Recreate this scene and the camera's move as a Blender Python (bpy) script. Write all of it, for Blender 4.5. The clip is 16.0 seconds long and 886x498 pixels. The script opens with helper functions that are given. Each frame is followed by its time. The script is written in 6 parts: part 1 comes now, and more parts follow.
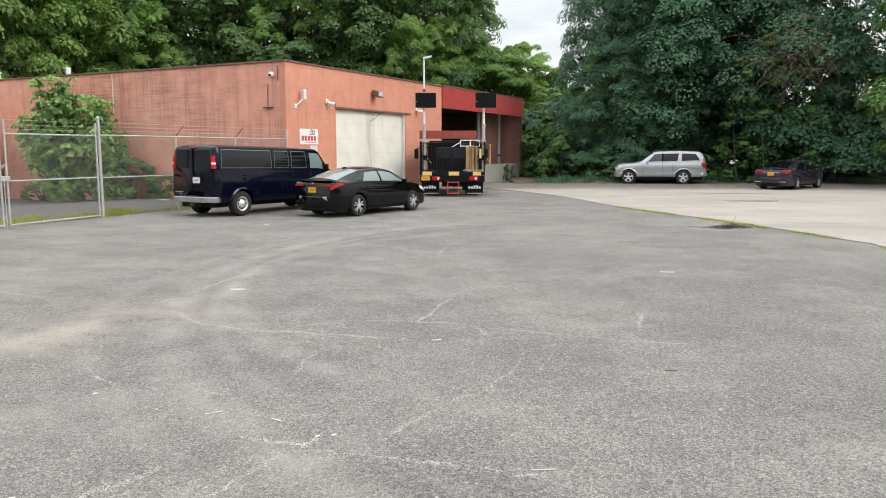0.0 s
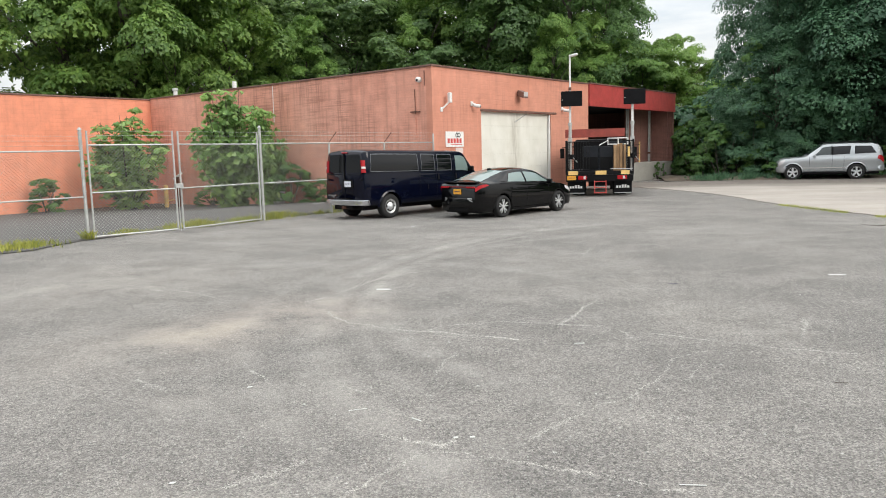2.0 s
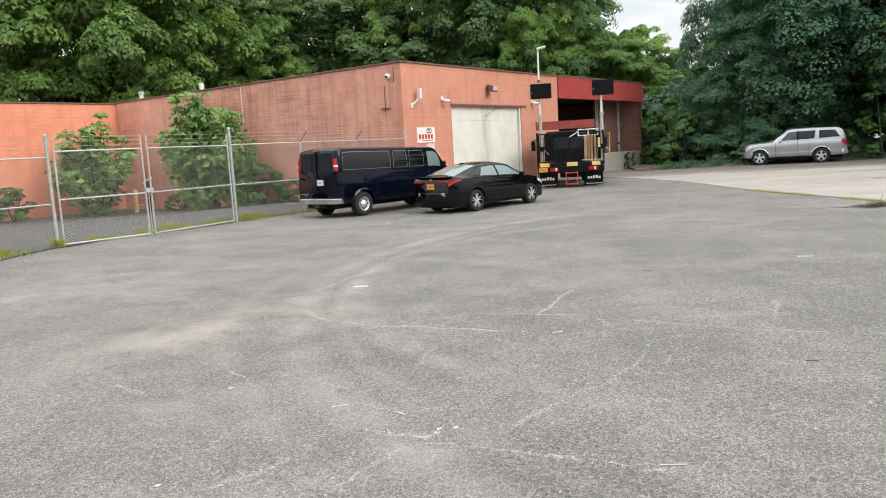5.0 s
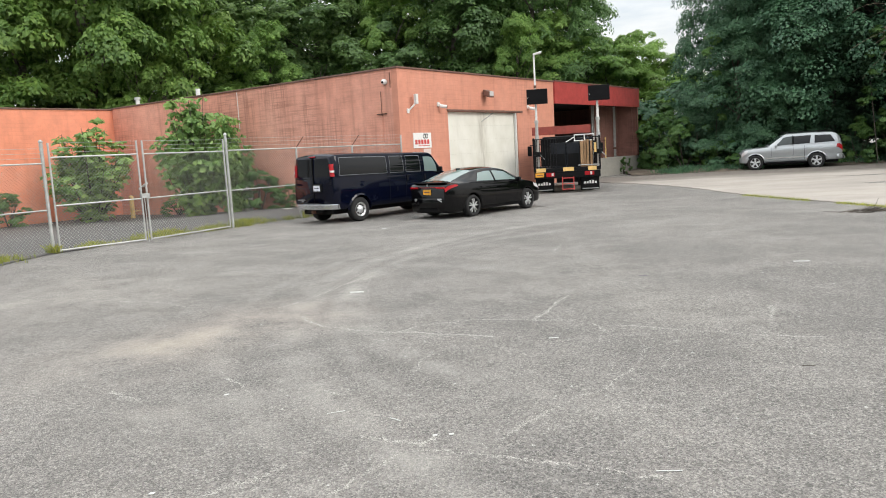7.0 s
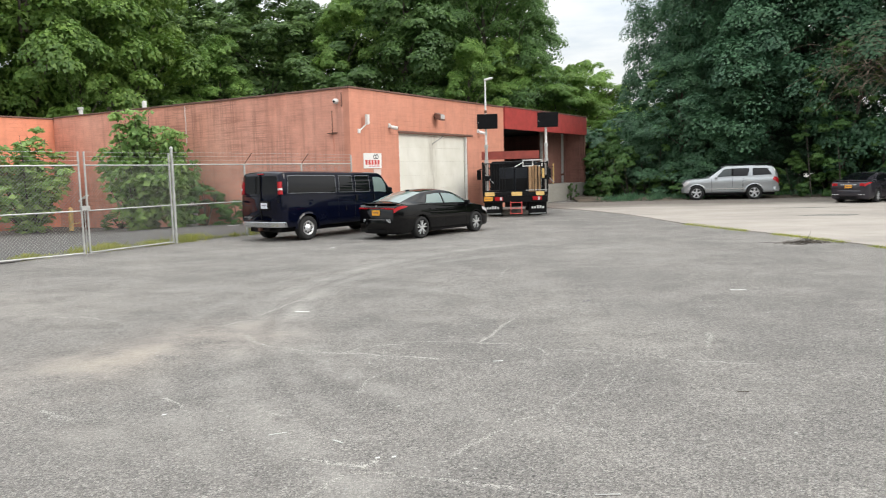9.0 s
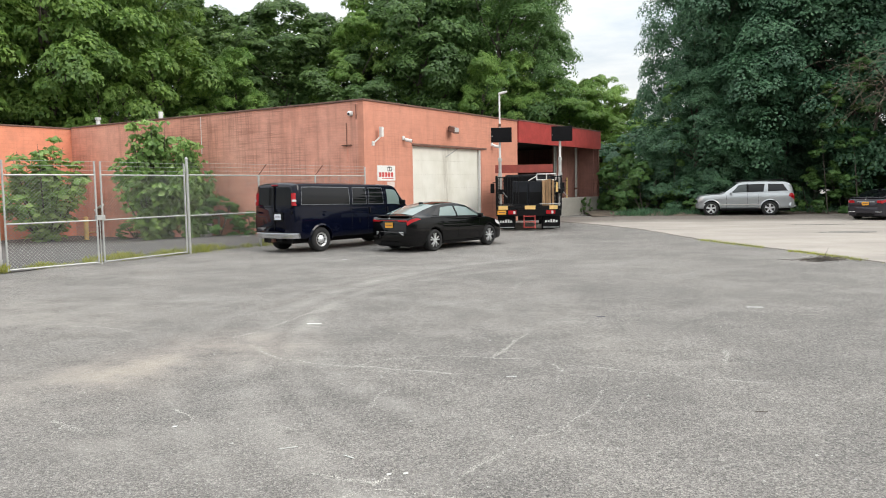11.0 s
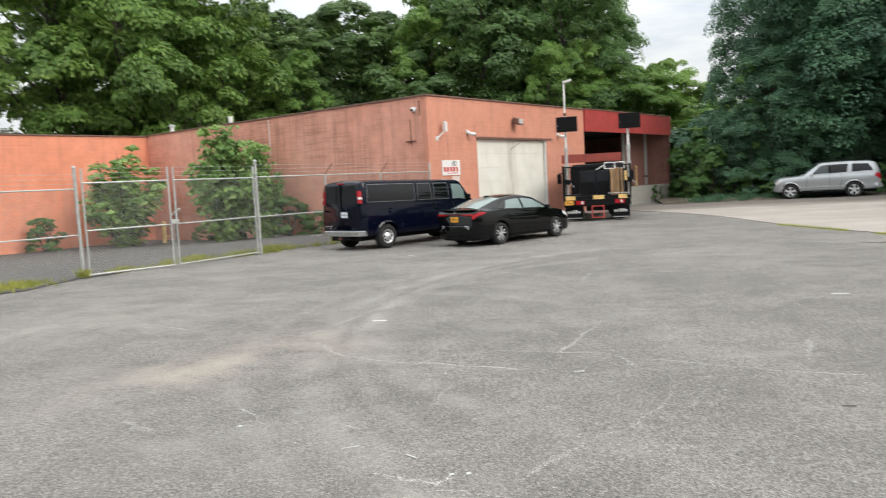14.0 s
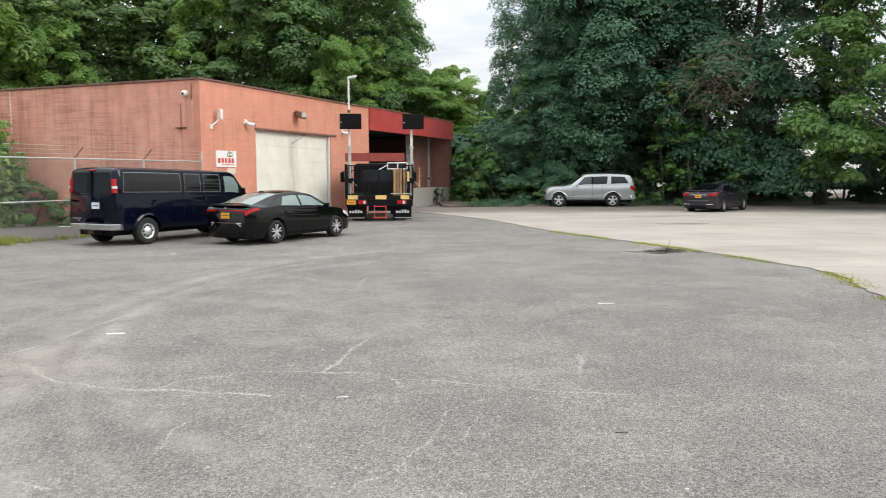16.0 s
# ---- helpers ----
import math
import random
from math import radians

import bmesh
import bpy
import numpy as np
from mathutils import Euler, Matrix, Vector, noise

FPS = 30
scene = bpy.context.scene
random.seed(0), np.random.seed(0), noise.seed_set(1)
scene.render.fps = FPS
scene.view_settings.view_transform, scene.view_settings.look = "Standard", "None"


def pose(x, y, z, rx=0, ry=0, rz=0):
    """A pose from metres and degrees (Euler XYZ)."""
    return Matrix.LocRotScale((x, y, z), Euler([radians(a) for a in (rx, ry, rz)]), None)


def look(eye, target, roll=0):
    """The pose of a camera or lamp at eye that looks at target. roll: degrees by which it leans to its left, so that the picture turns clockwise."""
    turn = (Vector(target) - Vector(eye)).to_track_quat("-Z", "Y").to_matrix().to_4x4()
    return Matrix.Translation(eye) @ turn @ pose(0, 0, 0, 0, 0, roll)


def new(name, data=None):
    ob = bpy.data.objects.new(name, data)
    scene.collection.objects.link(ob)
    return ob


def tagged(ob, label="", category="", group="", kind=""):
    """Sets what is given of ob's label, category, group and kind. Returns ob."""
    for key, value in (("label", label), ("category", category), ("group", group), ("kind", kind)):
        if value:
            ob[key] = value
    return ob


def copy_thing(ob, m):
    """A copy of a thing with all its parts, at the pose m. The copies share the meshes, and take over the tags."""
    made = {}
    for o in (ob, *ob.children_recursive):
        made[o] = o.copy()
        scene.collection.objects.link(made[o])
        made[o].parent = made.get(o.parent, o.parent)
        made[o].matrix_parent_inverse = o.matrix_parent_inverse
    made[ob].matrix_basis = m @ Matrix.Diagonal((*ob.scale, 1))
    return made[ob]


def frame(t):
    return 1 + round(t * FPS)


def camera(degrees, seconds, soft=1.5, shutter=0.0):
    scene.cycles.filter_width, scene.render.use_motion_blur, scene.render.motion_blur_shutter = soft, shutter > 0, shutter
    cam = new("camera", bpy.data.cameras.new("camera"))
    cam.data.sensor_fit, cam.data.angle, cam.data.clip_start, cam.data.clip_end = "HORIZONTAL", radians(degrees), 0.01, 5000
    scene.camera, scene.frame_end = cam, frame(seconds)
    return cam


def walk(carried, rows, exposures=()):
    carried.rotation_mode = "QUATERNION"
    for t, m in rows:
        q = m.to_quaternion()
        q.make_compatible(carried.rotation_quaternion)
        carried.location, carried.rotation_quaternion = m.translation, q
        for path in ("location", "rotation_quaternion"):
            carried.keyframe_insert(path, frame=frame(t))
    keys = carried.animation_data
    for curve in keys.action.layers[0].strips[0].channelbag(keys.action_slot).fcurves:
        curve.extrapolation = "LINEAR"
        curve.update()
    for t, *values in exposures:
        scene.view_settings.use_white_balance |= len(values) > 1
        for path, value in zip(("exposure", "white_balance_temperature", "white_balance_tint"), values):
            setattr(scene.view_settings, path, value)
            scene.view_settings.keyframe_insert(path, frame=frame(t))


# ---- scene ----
cam = camera(60.93, 16.0, soft=1.0, shutter=0.3)
PATH = [
    (0, pose(-0.065, -0.189, 1.921, 82.59, 0.02, -0.55)),
    (0.5, pose(-0.045, -0.154, 1.916, 82.32, 0.31, 1.12)),
    (1, pose(-0.022, -0.131, 1.915, 81.61, 0.48, 2.20)),
    (1.5, pose(-0.005, -0.155, 1.900, 81.36, 0.47, 5.36)),
    (2, pose(-0.018, -0.094, 1.906, 82.82, 1.51, 10.46)),
    (2.5, pose(0.007, -0.144, 1.900, 83.07, 2.25, 9.46)),
    (3, pose(-0.015, -0.131, 1.891, 82.39, 2.60, 6.41)),
    (3.5, pose(-0.038, -0.151, 1.897, 82.46, 2.61, 7.45)),
    (6, pose(-0.021, -0.134, 1.889, 82.40, 3.24, 8.35)),
    (6.5, pose(-0.019, -0.134, 1.894, 82.64, 3.28, 8.23)),
    (7, pose(-0.021, -0.133, 1.897, 82.81, 3.27, 8.04)),
    (7.5, pose(-0.021, -0.132, 1.894, 82.80, 3.29, 7.64)),
    (8, pose(-0.014, -0.138, 1.893, 82.76, 3.05, 6.98)),
    (8.5, pose(-0.022, -0.142, 1.899, 83.16, 2.17, 6.18)),
    (9, pose(-0.013, -0.159, 1.908, 84.27, 1.47, 4.26)),
    (9.2, pose(-0.010, -0.152, 1.910, 84.67, 1.27, 3.22)),
    (11.3, pose(-0.047, -0.090, 1.911, 85.26, 0.72, 6.43)),
    (11.5, pose(-0.056, -0.079, 1.897, 85.11, 0.95, 7.39)),
    (12, pose(-0.065, -0.063, 1.888, 84.33, 2.14, 7.82)),
    (12.5, pose(-0.055, -0.013, 1.859, 83.78, 3.16, 10.34)),
    (13, pose(0.015, 0.062, 1.888, 85.51, 2.54, 17.27)),
    (13.4, pose(0.056, 0.057, 1.896, 86.45, 2.59, 18.02)),
    (13.5, pose(0.059, 0.062, 1.899, 86.35, 2.80, 17.21)),
    (14, pose(0.025, 0.062, 1.889, 85.00, 3.03, 10.35)),
    (14.5, pose(0.051, 0.196, 1.879, 83.18, 1.94, 4.04)),
    (15, pose(0.146, 0.447, 1.884, 83.98, -1.02, 1.97)),
    (15.5, pose(0.178, 0.683, 1.879, 84.34, -1.28, -1.73)),
    (16, pose(0.174, 1.024, 1.886, 84.37, 0.09, -5.69)),
]
walk(cam, PATH, ((0, 0.22), (12.5, 0.22), (13.0, 0.10), (13.4, 0.04), (13.8, 0.10), (14.4, 0.22), (16, 0.22)))

# ---- world and sun ----
world = bpy.data.worlds.new("world")
scene.world = world
world.use_nodes = True
wt = world.node_tree
for n in list(wt.nodes):
    wt.nodes.remove(n)
w_out = wt.nodes.new("ShaderNodeOutputWorld")
w_bg = wt.nodes.new("ShaderNodeBackground")
w_sky = wt.nodes.new("ShaderNodeTexSky")
w_sky.sky_type = "NISHITA"
w_sky.sun_disc = False
SUN_ELEVATION, SUN_AZIMUTH = radians(34), radians(112)   # azimuth clockwise from +y
w_sky.sun_elevation, w_sky.sun_rotation = SUN_ELEVATION, SUN_AZIMUTH
w_sky.air_density, w_sky.dust_density = 1.0, 2.0
w_gain = wt.nodes.new("ShaderNodeVectorMath")
w_gain.operation = "SCALE"
w_gain.inputs["Scale"].default_value = 0.10
wt.links.new(w_sky.outputs["Color"], w_gain.inputs[0])
# broken overcast: soft layered cloud over the clear sky
w_co = wt.nodes.new("ShaderNodeTexCoord")
w_map = wt.nodes.new("ShaderNodeMapping")
w_map.inputs["Scale"].default_value = (1.6, 1.6, 6.5)
w_noise = wt.nodes.new("ShaderNodeTexNoise")
w_noise.inputs["Scale"].default_value = 2.2
w_noise.inputs["Detail"].default_value = 7
w_noise.inputs["Roughness"].default_value = 0.55
w_ramp = wt.nodes.new("ShaderNodeValToRGB")
w_ramp.color_ramp.elements[0].position = 0.36
w_ramp.color_ramp.elements[0].color = (0.62, 0.68, 0.73, 1)
w_ramp.color_ramp.elements[1].position = 0.62
w_ramp.color_ramp.elements[1].color = (1.0, 0.985, 0.945, 1)
w_mix = wt.nodes.new("ShaderNodeMixRGB")
w_mix.inputs["Fac"].default_value = 0.88
wt.links.new(w_co.outputs["Generated"], w_map.inputs["Vector"])
wt.links.new(w_map.outputs["Vector"], w_noise.inputs["Vector"])
wt.links.new(w_noise.outputs["Fac"], w_ramp.inputs["Fac"])
wt.links.new(w_gain.outputs["Vector"], w_mix.inputs["Color1"])
wt.links.new(w_ramp.outputs["Color"], w_mix.inputs["Color2"])
# an overcast sky is about three times as bright overhead as at the horizon
w_sep = wt.nodes.new("ShaderNodeSeparateXYZ")
wt.links.new(w_co.outputs["Generated"], w_sep.inputs[0])
w_el = wt.nodes.new("ShaderNodeMapRange")
w_el.inputs["From Min"].default_value, w_el.inputs["From Max"].default_value = 0.0, 1.0
w_el.inputs["To Min"].default_value, w_el.inputs["To Max"].default_value = 0.76, 3.0
wt.links.new(w_sep.outputs["Z"], w_el.inputs["Value"])
w_lift = wt.nodes.new("ShaderNodeVectorMath")
w_lift.operation = "SCALE"
wt.links.new(w_mix.outputs["Color"], w_lift.inputs[0])
wt.links.new(w_el.outputs["Result"], w_lift.inputs["Scale"])
wt.links.new(w_lift.outputs["Vector"], w_bg.inputs["Color"])
w_bg.inputs["Strength"].default_value = 1.0
wt.links.new(w_bg.outputs["Background"], w_out.inputs["Surface"])

sun = new("sun", bpy.data.lights.new("sun", "SUN"))
sun.data.energy, sun.data.angle, sun.data.color = 1.3, radians(25), (1.0, 0.95, 0.87)
sun_way = Vector((math.sin(SUN_AZIMUTH) * math.cos(SUN_ELEVATION), math.cos(SUN_AZIMUTH) * math.cos(SUN_ELEVATION), math.sin(SUN_ELEVATION)))
sun.matrix_world = look(sun_way * 100, (0, 0, 0))


# ---- materials ----
class Mat:
    """A node material with a Principled shader and short helpers."""

    def __init__(self, name, base=(0.5, 0.5, 0.5), rough=0.6, metal=0.0, **sockets):
        self.m = bpy.data.materials.new(name)
        self.m.use_nodes = True
        self.t = self.m.node_tree
        self.p = self.t.nodes["Principled BSDF"]
        self.p.inputs["Base Color"].default_value = (*base, 1)
        self.p.inputs["Roughness"].default_value = rough
        self.p.inputs["Metallic"].default_value = metal
        for k, v in sockets.items():
            self.p.inputs[k.replace("_", " ")].default_value = v
        self.co = None

    def node(self, kind, **inputs):
        n = self.t.nodes.new(kind)
        for k, v in inputs.items():
            n.inputs[k.replace("_", " ")].default_value = v
        return n

    def link(self, a, b):
        self.t.links.new(a, b)

    def coords(self, scale=(1, 1, 1), rot=(0, 0, 0)):
        if not self.co:
            self.co = self.t.nodes.new("ShaderNodeTexCoord")
        mp = self.node("ShaderNodeMapping")
        mp.inputs["Scale"].default_value = scale
        mp.inputs["Rotation"].default_value = rot
        self.link(self.co.outputs["Object"], mp.inputs["Vector"])
        return mp.outputs["Vector"]

    def noise(self, scale, detail=4, rough=0.55, stretch=(1, 1, 1)):
        n = self.node("ShaderNodeTexNoise", Scale=scale, Detail=detail, Roughness=rough)
        self.link(self.coords(stretch), n.inputs["Vector"])
        return n.outputs["Fac"]

    def ramp(self, fac, *stops):
        r = self.t.nodes.new("ShaderNodeValToRGB")
        el = r.color_ramp.elements
        while len(el) < len(stops):
            el.new(0.5)
        for e, (pos, col) in zip(el, stops):
            e.position = pos
            e.color = (*col, 1) if len(col) == 3 else col
        self.link(fac, r.inputs["Fac"])
        return r.outputs["Color"]

    def mix(self, fac, a, b, blend="MIX"):
        n = self.t.nodes.new("ShaderNodeMixRGB")
        n.blend_type = blend
        for v, s in ((fac, "Fac"), (a, "Color1"), (b, "Color2")):
            if isinstance(v, (int, float)):
                n.inputs[s].default_value = v
            elif isinstance(v, tuple):
                n.inputs[s].default_value = (*v, 1)
            else:
                self.link(v, n.inputs[s])
        return n.outputs["Color"]

    def math(self, op, a, b=0.0):
        n = self.t.nodes.new("ShaderNodeMath")
        n.operation = op
        for i, v in enumerate((a, b)):
            if isinstance(v, (int, float)):
                n.inputs[i].default_value = v
            else:
                self.link(v, n.inputs[i])
        return n.outputs[0]

    def base(self, col):
        self.link(col, self.p.inputs["Base Color"])
        return self

    def rough(self, fac):
        self.link(fac, self.p.inputs["Roughness"])
        return self

    def bump(self, height, strength=0.3, distance=0.01):
        b = self.node("ShaderNodeBump", Strength=strength, Distance=distance)
        self.link(height, b.inputs["Height"])
        self.link(b.outputs["Normal"], self.p.inputs["Normal"])
        return self


def simple(name, col, rough=0.5, metal=0.0, spread=0.18, scale=3.0, bump=0.0, **kw):
    """A material with gentle two-scale variation round one colour."""
    m = Mat(name, col, rough, metal, **kw)
    lo = tuple(c * (1 - spread) for c in col)
    hi = tuple(min(1, c * (1 + spread)) for c in col)
    big = m.ramp(m.noise(scale, 5), (0.35, lo), (0.65, hi))
    fine = m.ramp(m.noise(scale * 14, 3), (0.3, (0.85, 0.85, 0.85)), (0.7, (1.05, 1.05, 1.05)))
    m.base(m.mix(1.0, big, fine, "MULTIPLY"))
    m.rough(m.math("ADD", m.math("MULTIPLY", m.noise(scale * 3, 3), 0.25), max(0.02, rough - 0.12)))
    if bump:
        m.bump(m.noise(scale * 20, 4), bump, 0.01)
    return m.m


def asphalt_material():
    m = Mat("asphalt", (0.17, 0.165, 0.158), 0.92)
    big = m.ramp(m.noise(0.16, 6, 0.6), (0.3, (0.224, 0.211, 0.198)), (0.52, (0.252, 0.238, 0.223)), (0.72, (0.288, 0.270, 0.250)))
    mid = m.ramp(m.noise(1.1, 6, 0.7), (0.3, (0.84, 0.84, 0.84)), (0.7, (1.12, 1.12, 1.12)))
    col = m.mix(1.0, big, mid, "MULTIPLY")
    # stone chips of the worn surface, at two sizes
    vor = m.node("ShaderNodeTexVoronoi", Scale=105.0)
    m.link(m.coords(), vor.inputs["Vector"])
    chips = m.ramp(vor.outputs["Color"], (0.0, (0.32, 0.32, 0.32)), (0.5, (0.90, 0.90, 0.90)), (0.92, (1.62, 1.61, 1.58)))
    col = m.mix(0.85, col, m.mix(1.0, col, chips, "MULTIPLY"))
    vor2 = m.node("ShaderNodeTexVoronoi", Scale=27.0)
    m.link(m.coords(), vor2.inputs["Vector"])
    chips2 = m.ramp(vor2.outputs["Color"], (0.05, (0.55, 0.55, 0.55)), (0.4, (0.98, 0.98, 0.98)), (0.95, (1.45, 1.44, 1.41)))
    col = m.mix(0.28, col, m.mix(1.0, col, chips2, "MULTIPLY"))
    vor3 = m.node("ShaderNodeTexVoronoi", Scale=56.0)
    m.link(m.coords(), vor3.inputs["Vector"])
    chips3 = m.ramp(vor3.outputs["Color"], (0.08, (0.42, 0.42, 0.42)), (0.42, (0.97, 0.97, 0.97)), (0.92, (1.60, 1.59, 1.56)))
    col = m.mix(0.48, col, m.mix(1.0, col, chips3, "MULTIPLY"))
    # open pits between the stones
    pits = m.ramp(m.noise(62, 2, 0.5), (0.27, (0.8, 0.8, 0.8)), (0.36, (0, 0, 0)))
    col = m.mix(pits, col, (0.06, 0.058, 0.055))
    # ravelled areas, where coarse stones stand free and the fines are gone
    bare = m.ramp(m.noise(0.42, 5, 0.65), (0.42, (0, 0, 0)), (0.58, (1, 1, 1)))
    holes = m.ramp(m.noise(34, 3, 0.6), (0.37, (0.9, 0.9, 0.9)), (0.44, (0, 0, 0)))
    col = m.mix(m.math("MULTIPLY", holes, bare), col, (0.055, 0.053, 0.050))
    col = m.mix(m.math("MULTIPLY", bare, 0.22), col, (0.105, 0.102, 0.098))
    # pale dust, swept into streaks
    dust = m.noise(0.5, 6, 0.7, (1, 1.4, 1))
    col = m.mix(m.ramp(dust, (0.56, (0, 0, 0)), (0.76, (0.5, 0.5, 0.5))), col, (0.40, 0.37, 0.335))
    # wheel tracks left by turning lorries, and a few sandy spots
    ragged = m.ramp(m.noise(1.3, 6, 0.7), (0.34, (0, 0, 0)), (0.66, (1, 1, 1)))
    sep = m.t.nodes.new("ShaderNodeSeparateXYZ")
    m.link(m.coords(), sep.inputs[0])
    fade = m.node("ShaderNodeMapRange", From_Min=-1.2, From_Max=1.2, To_Min=1.0, To_Max=0.0)
    m.link(sep.outputs[0], fade.inputs["Value"])
    for cx, cy, radius, half, amount in ((7.3, 11.3, 10.84, 0.34, 0.46), (7.3, 11.3, 10.35, 0.16, 0.30), (4.3, 11.3, 7.29, 0.28, 0.42), (5.6, 11.0, 9.9, 0.2, 0.22), (-3.8, 8.1, 4.8, 0.35, 0.26)):
        far = m.t.nodes.new("ShaderNodeVectorMath")
        far.operation = "DISTANCE"
        m.link(m.coords(), far.inputs[0])
        far.inputs[1].default_value = (cx, cy, 0)
        off = m.math("ABSOLUTE", m.math("SUBTRACT", far.outputs["Value"], radius))
        band = m.node("ShaderNodeMapRange", From_Min=0.0, From_Max=half, To_Min=amount, To_Max=0.0)
        m.link(off, band.inputs["Value"])
        fac = m.math("MULTIPLY", m.math("MULTIPLY", band.outputs["Result"], fade.outputs["Result"]), ragged)
        col = m.mix(fac, col, (0.47, 0.445, 0.41))
    for cx, cy, radius, amount, tone in ((-4.15, 7.45, 0.95, 0.8, (0.53, 0.455, 0.375)), (-3.5, 8.6, 1.5, 0.75, (0.46, 0.395, 0.345)), (-4.6, 6.9, 1.8, 0.5, (0.45, 0.40, 0.355)), (-2.6, 5.3, 1.3, 0.4, (0.44, 0.415, 0.38)), (-7.5, 10.5, 3.2, 0.55, (0.42, 0.385, 0.345))):
        far = m.t.nodes.new("ShaderNodeVectorMath")
        far.operation = "DISTANCE"
        m.link(m.coords(), far.inputs[0])
        far.inputs[1].default_value = (cx, cy, 0)
        band = m.node("ShaderNodeMapRange", From_Min=0.0, From_Max=radius, To_Min=amount, To_Max=0.0)
        m.link(far.outputs["Value"], band.inputs["Value"])
        col = m.mix(m.math("MULTIPLY", band.outputs["Result"], ragged), col, tone)
    # old oil and damp where lorries stand
    for cx, cy, radius, amount in ((1.5, 31.0, 6.0, 0.55), (3.6, 34.5, 4.5, 0.5), (-3.0, 24.5, 4.0, 0.35), (4.0, 27.0, 3.5, 0.35)):
        far = m.t.nodes.new("ShaderNodeVectorMath")
        far.operation = "DISTANCE"
        m.link(m.coords(), far.inputs[0])
        far.inputs[1].default_value = (cx, cy, 0)
        band = m.node("ShaderNodeMapRange", From_Min=0.0, From_Max=radius, To_Min=amount, To_Max=0.0)
        m.link(far.outputs["Value"], band.inputs["Value"])
        col = m.mix(m.math("MULTIPLY", band.outputs["Result"], ragged), col, (0.105, 0.10, 0.093))
    # dark oily stains
    oil = m.noise(0.9, 4, 0.6)
    col = m.mix(m.ramp(oil, (0.24, (0.4, 0.4, 0.4)), (0.34, (0, 0, 0))), col, (0.12, 0.117, 0.112))
    m.base(col)
    m.bump(m.math("ADD", vor.outputs["Distance"], m.math("MULTIPLY", m.noise(18, 4), 0.8)), 0.85, 0.018)
    return m.m


def concrete_material(name="concrete", tone=(0.325, 0.298, 0.258), washed=0.0):
    m = Mat(name, tone, 0.9)
    lo, hi = tuple(c * 0.82 for c in tone), tuple(c * 1.14 for c in tone)
    col = m.ramp(m.noise(0.3, 6, 0.6), (0.3, lo), (0.7, hi))
    fine = m.ramp(m.noise(22, 4, 0.7), (0.3, (0.86, 0.86, 0.86)), (0.7, (1.08, 1.08, 1.08)))
    col = m.mix(1.0, col, fine, "MULTIPLY")
    stain = m.noise(0.55, 6, 0.7, (0.5, 2.0, 1))
    col = m.mix(m.ramp(stain, (0.30, (0.42, 0.42, 0.42)), (0.47, (0, 0, 0))), col, tuple(c * 0.5 for c in tone))
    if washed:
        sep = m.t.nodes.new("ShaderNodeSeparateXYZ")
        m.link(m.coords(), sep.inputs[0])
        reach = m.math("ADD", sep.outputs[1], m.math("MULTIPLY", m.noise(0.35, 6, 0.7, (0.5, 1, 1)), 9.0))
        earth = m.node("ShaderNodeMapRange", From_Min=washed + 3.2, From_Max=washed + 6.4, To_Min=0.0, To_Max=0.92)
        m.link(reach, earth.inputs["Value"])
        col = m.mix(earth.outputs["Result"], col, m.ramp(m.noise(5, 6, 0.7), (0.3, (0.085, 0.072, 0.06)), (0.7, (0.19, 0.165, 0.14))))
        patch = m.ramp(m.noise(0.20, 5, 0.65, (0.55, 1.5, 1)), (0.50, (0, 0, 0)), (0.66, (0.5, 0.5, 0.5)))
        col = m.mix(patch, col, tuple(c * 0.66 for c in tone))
    m.base(col)
    m.bump(m.noise(30, 5), 0.3, 0.01)
    return m.m


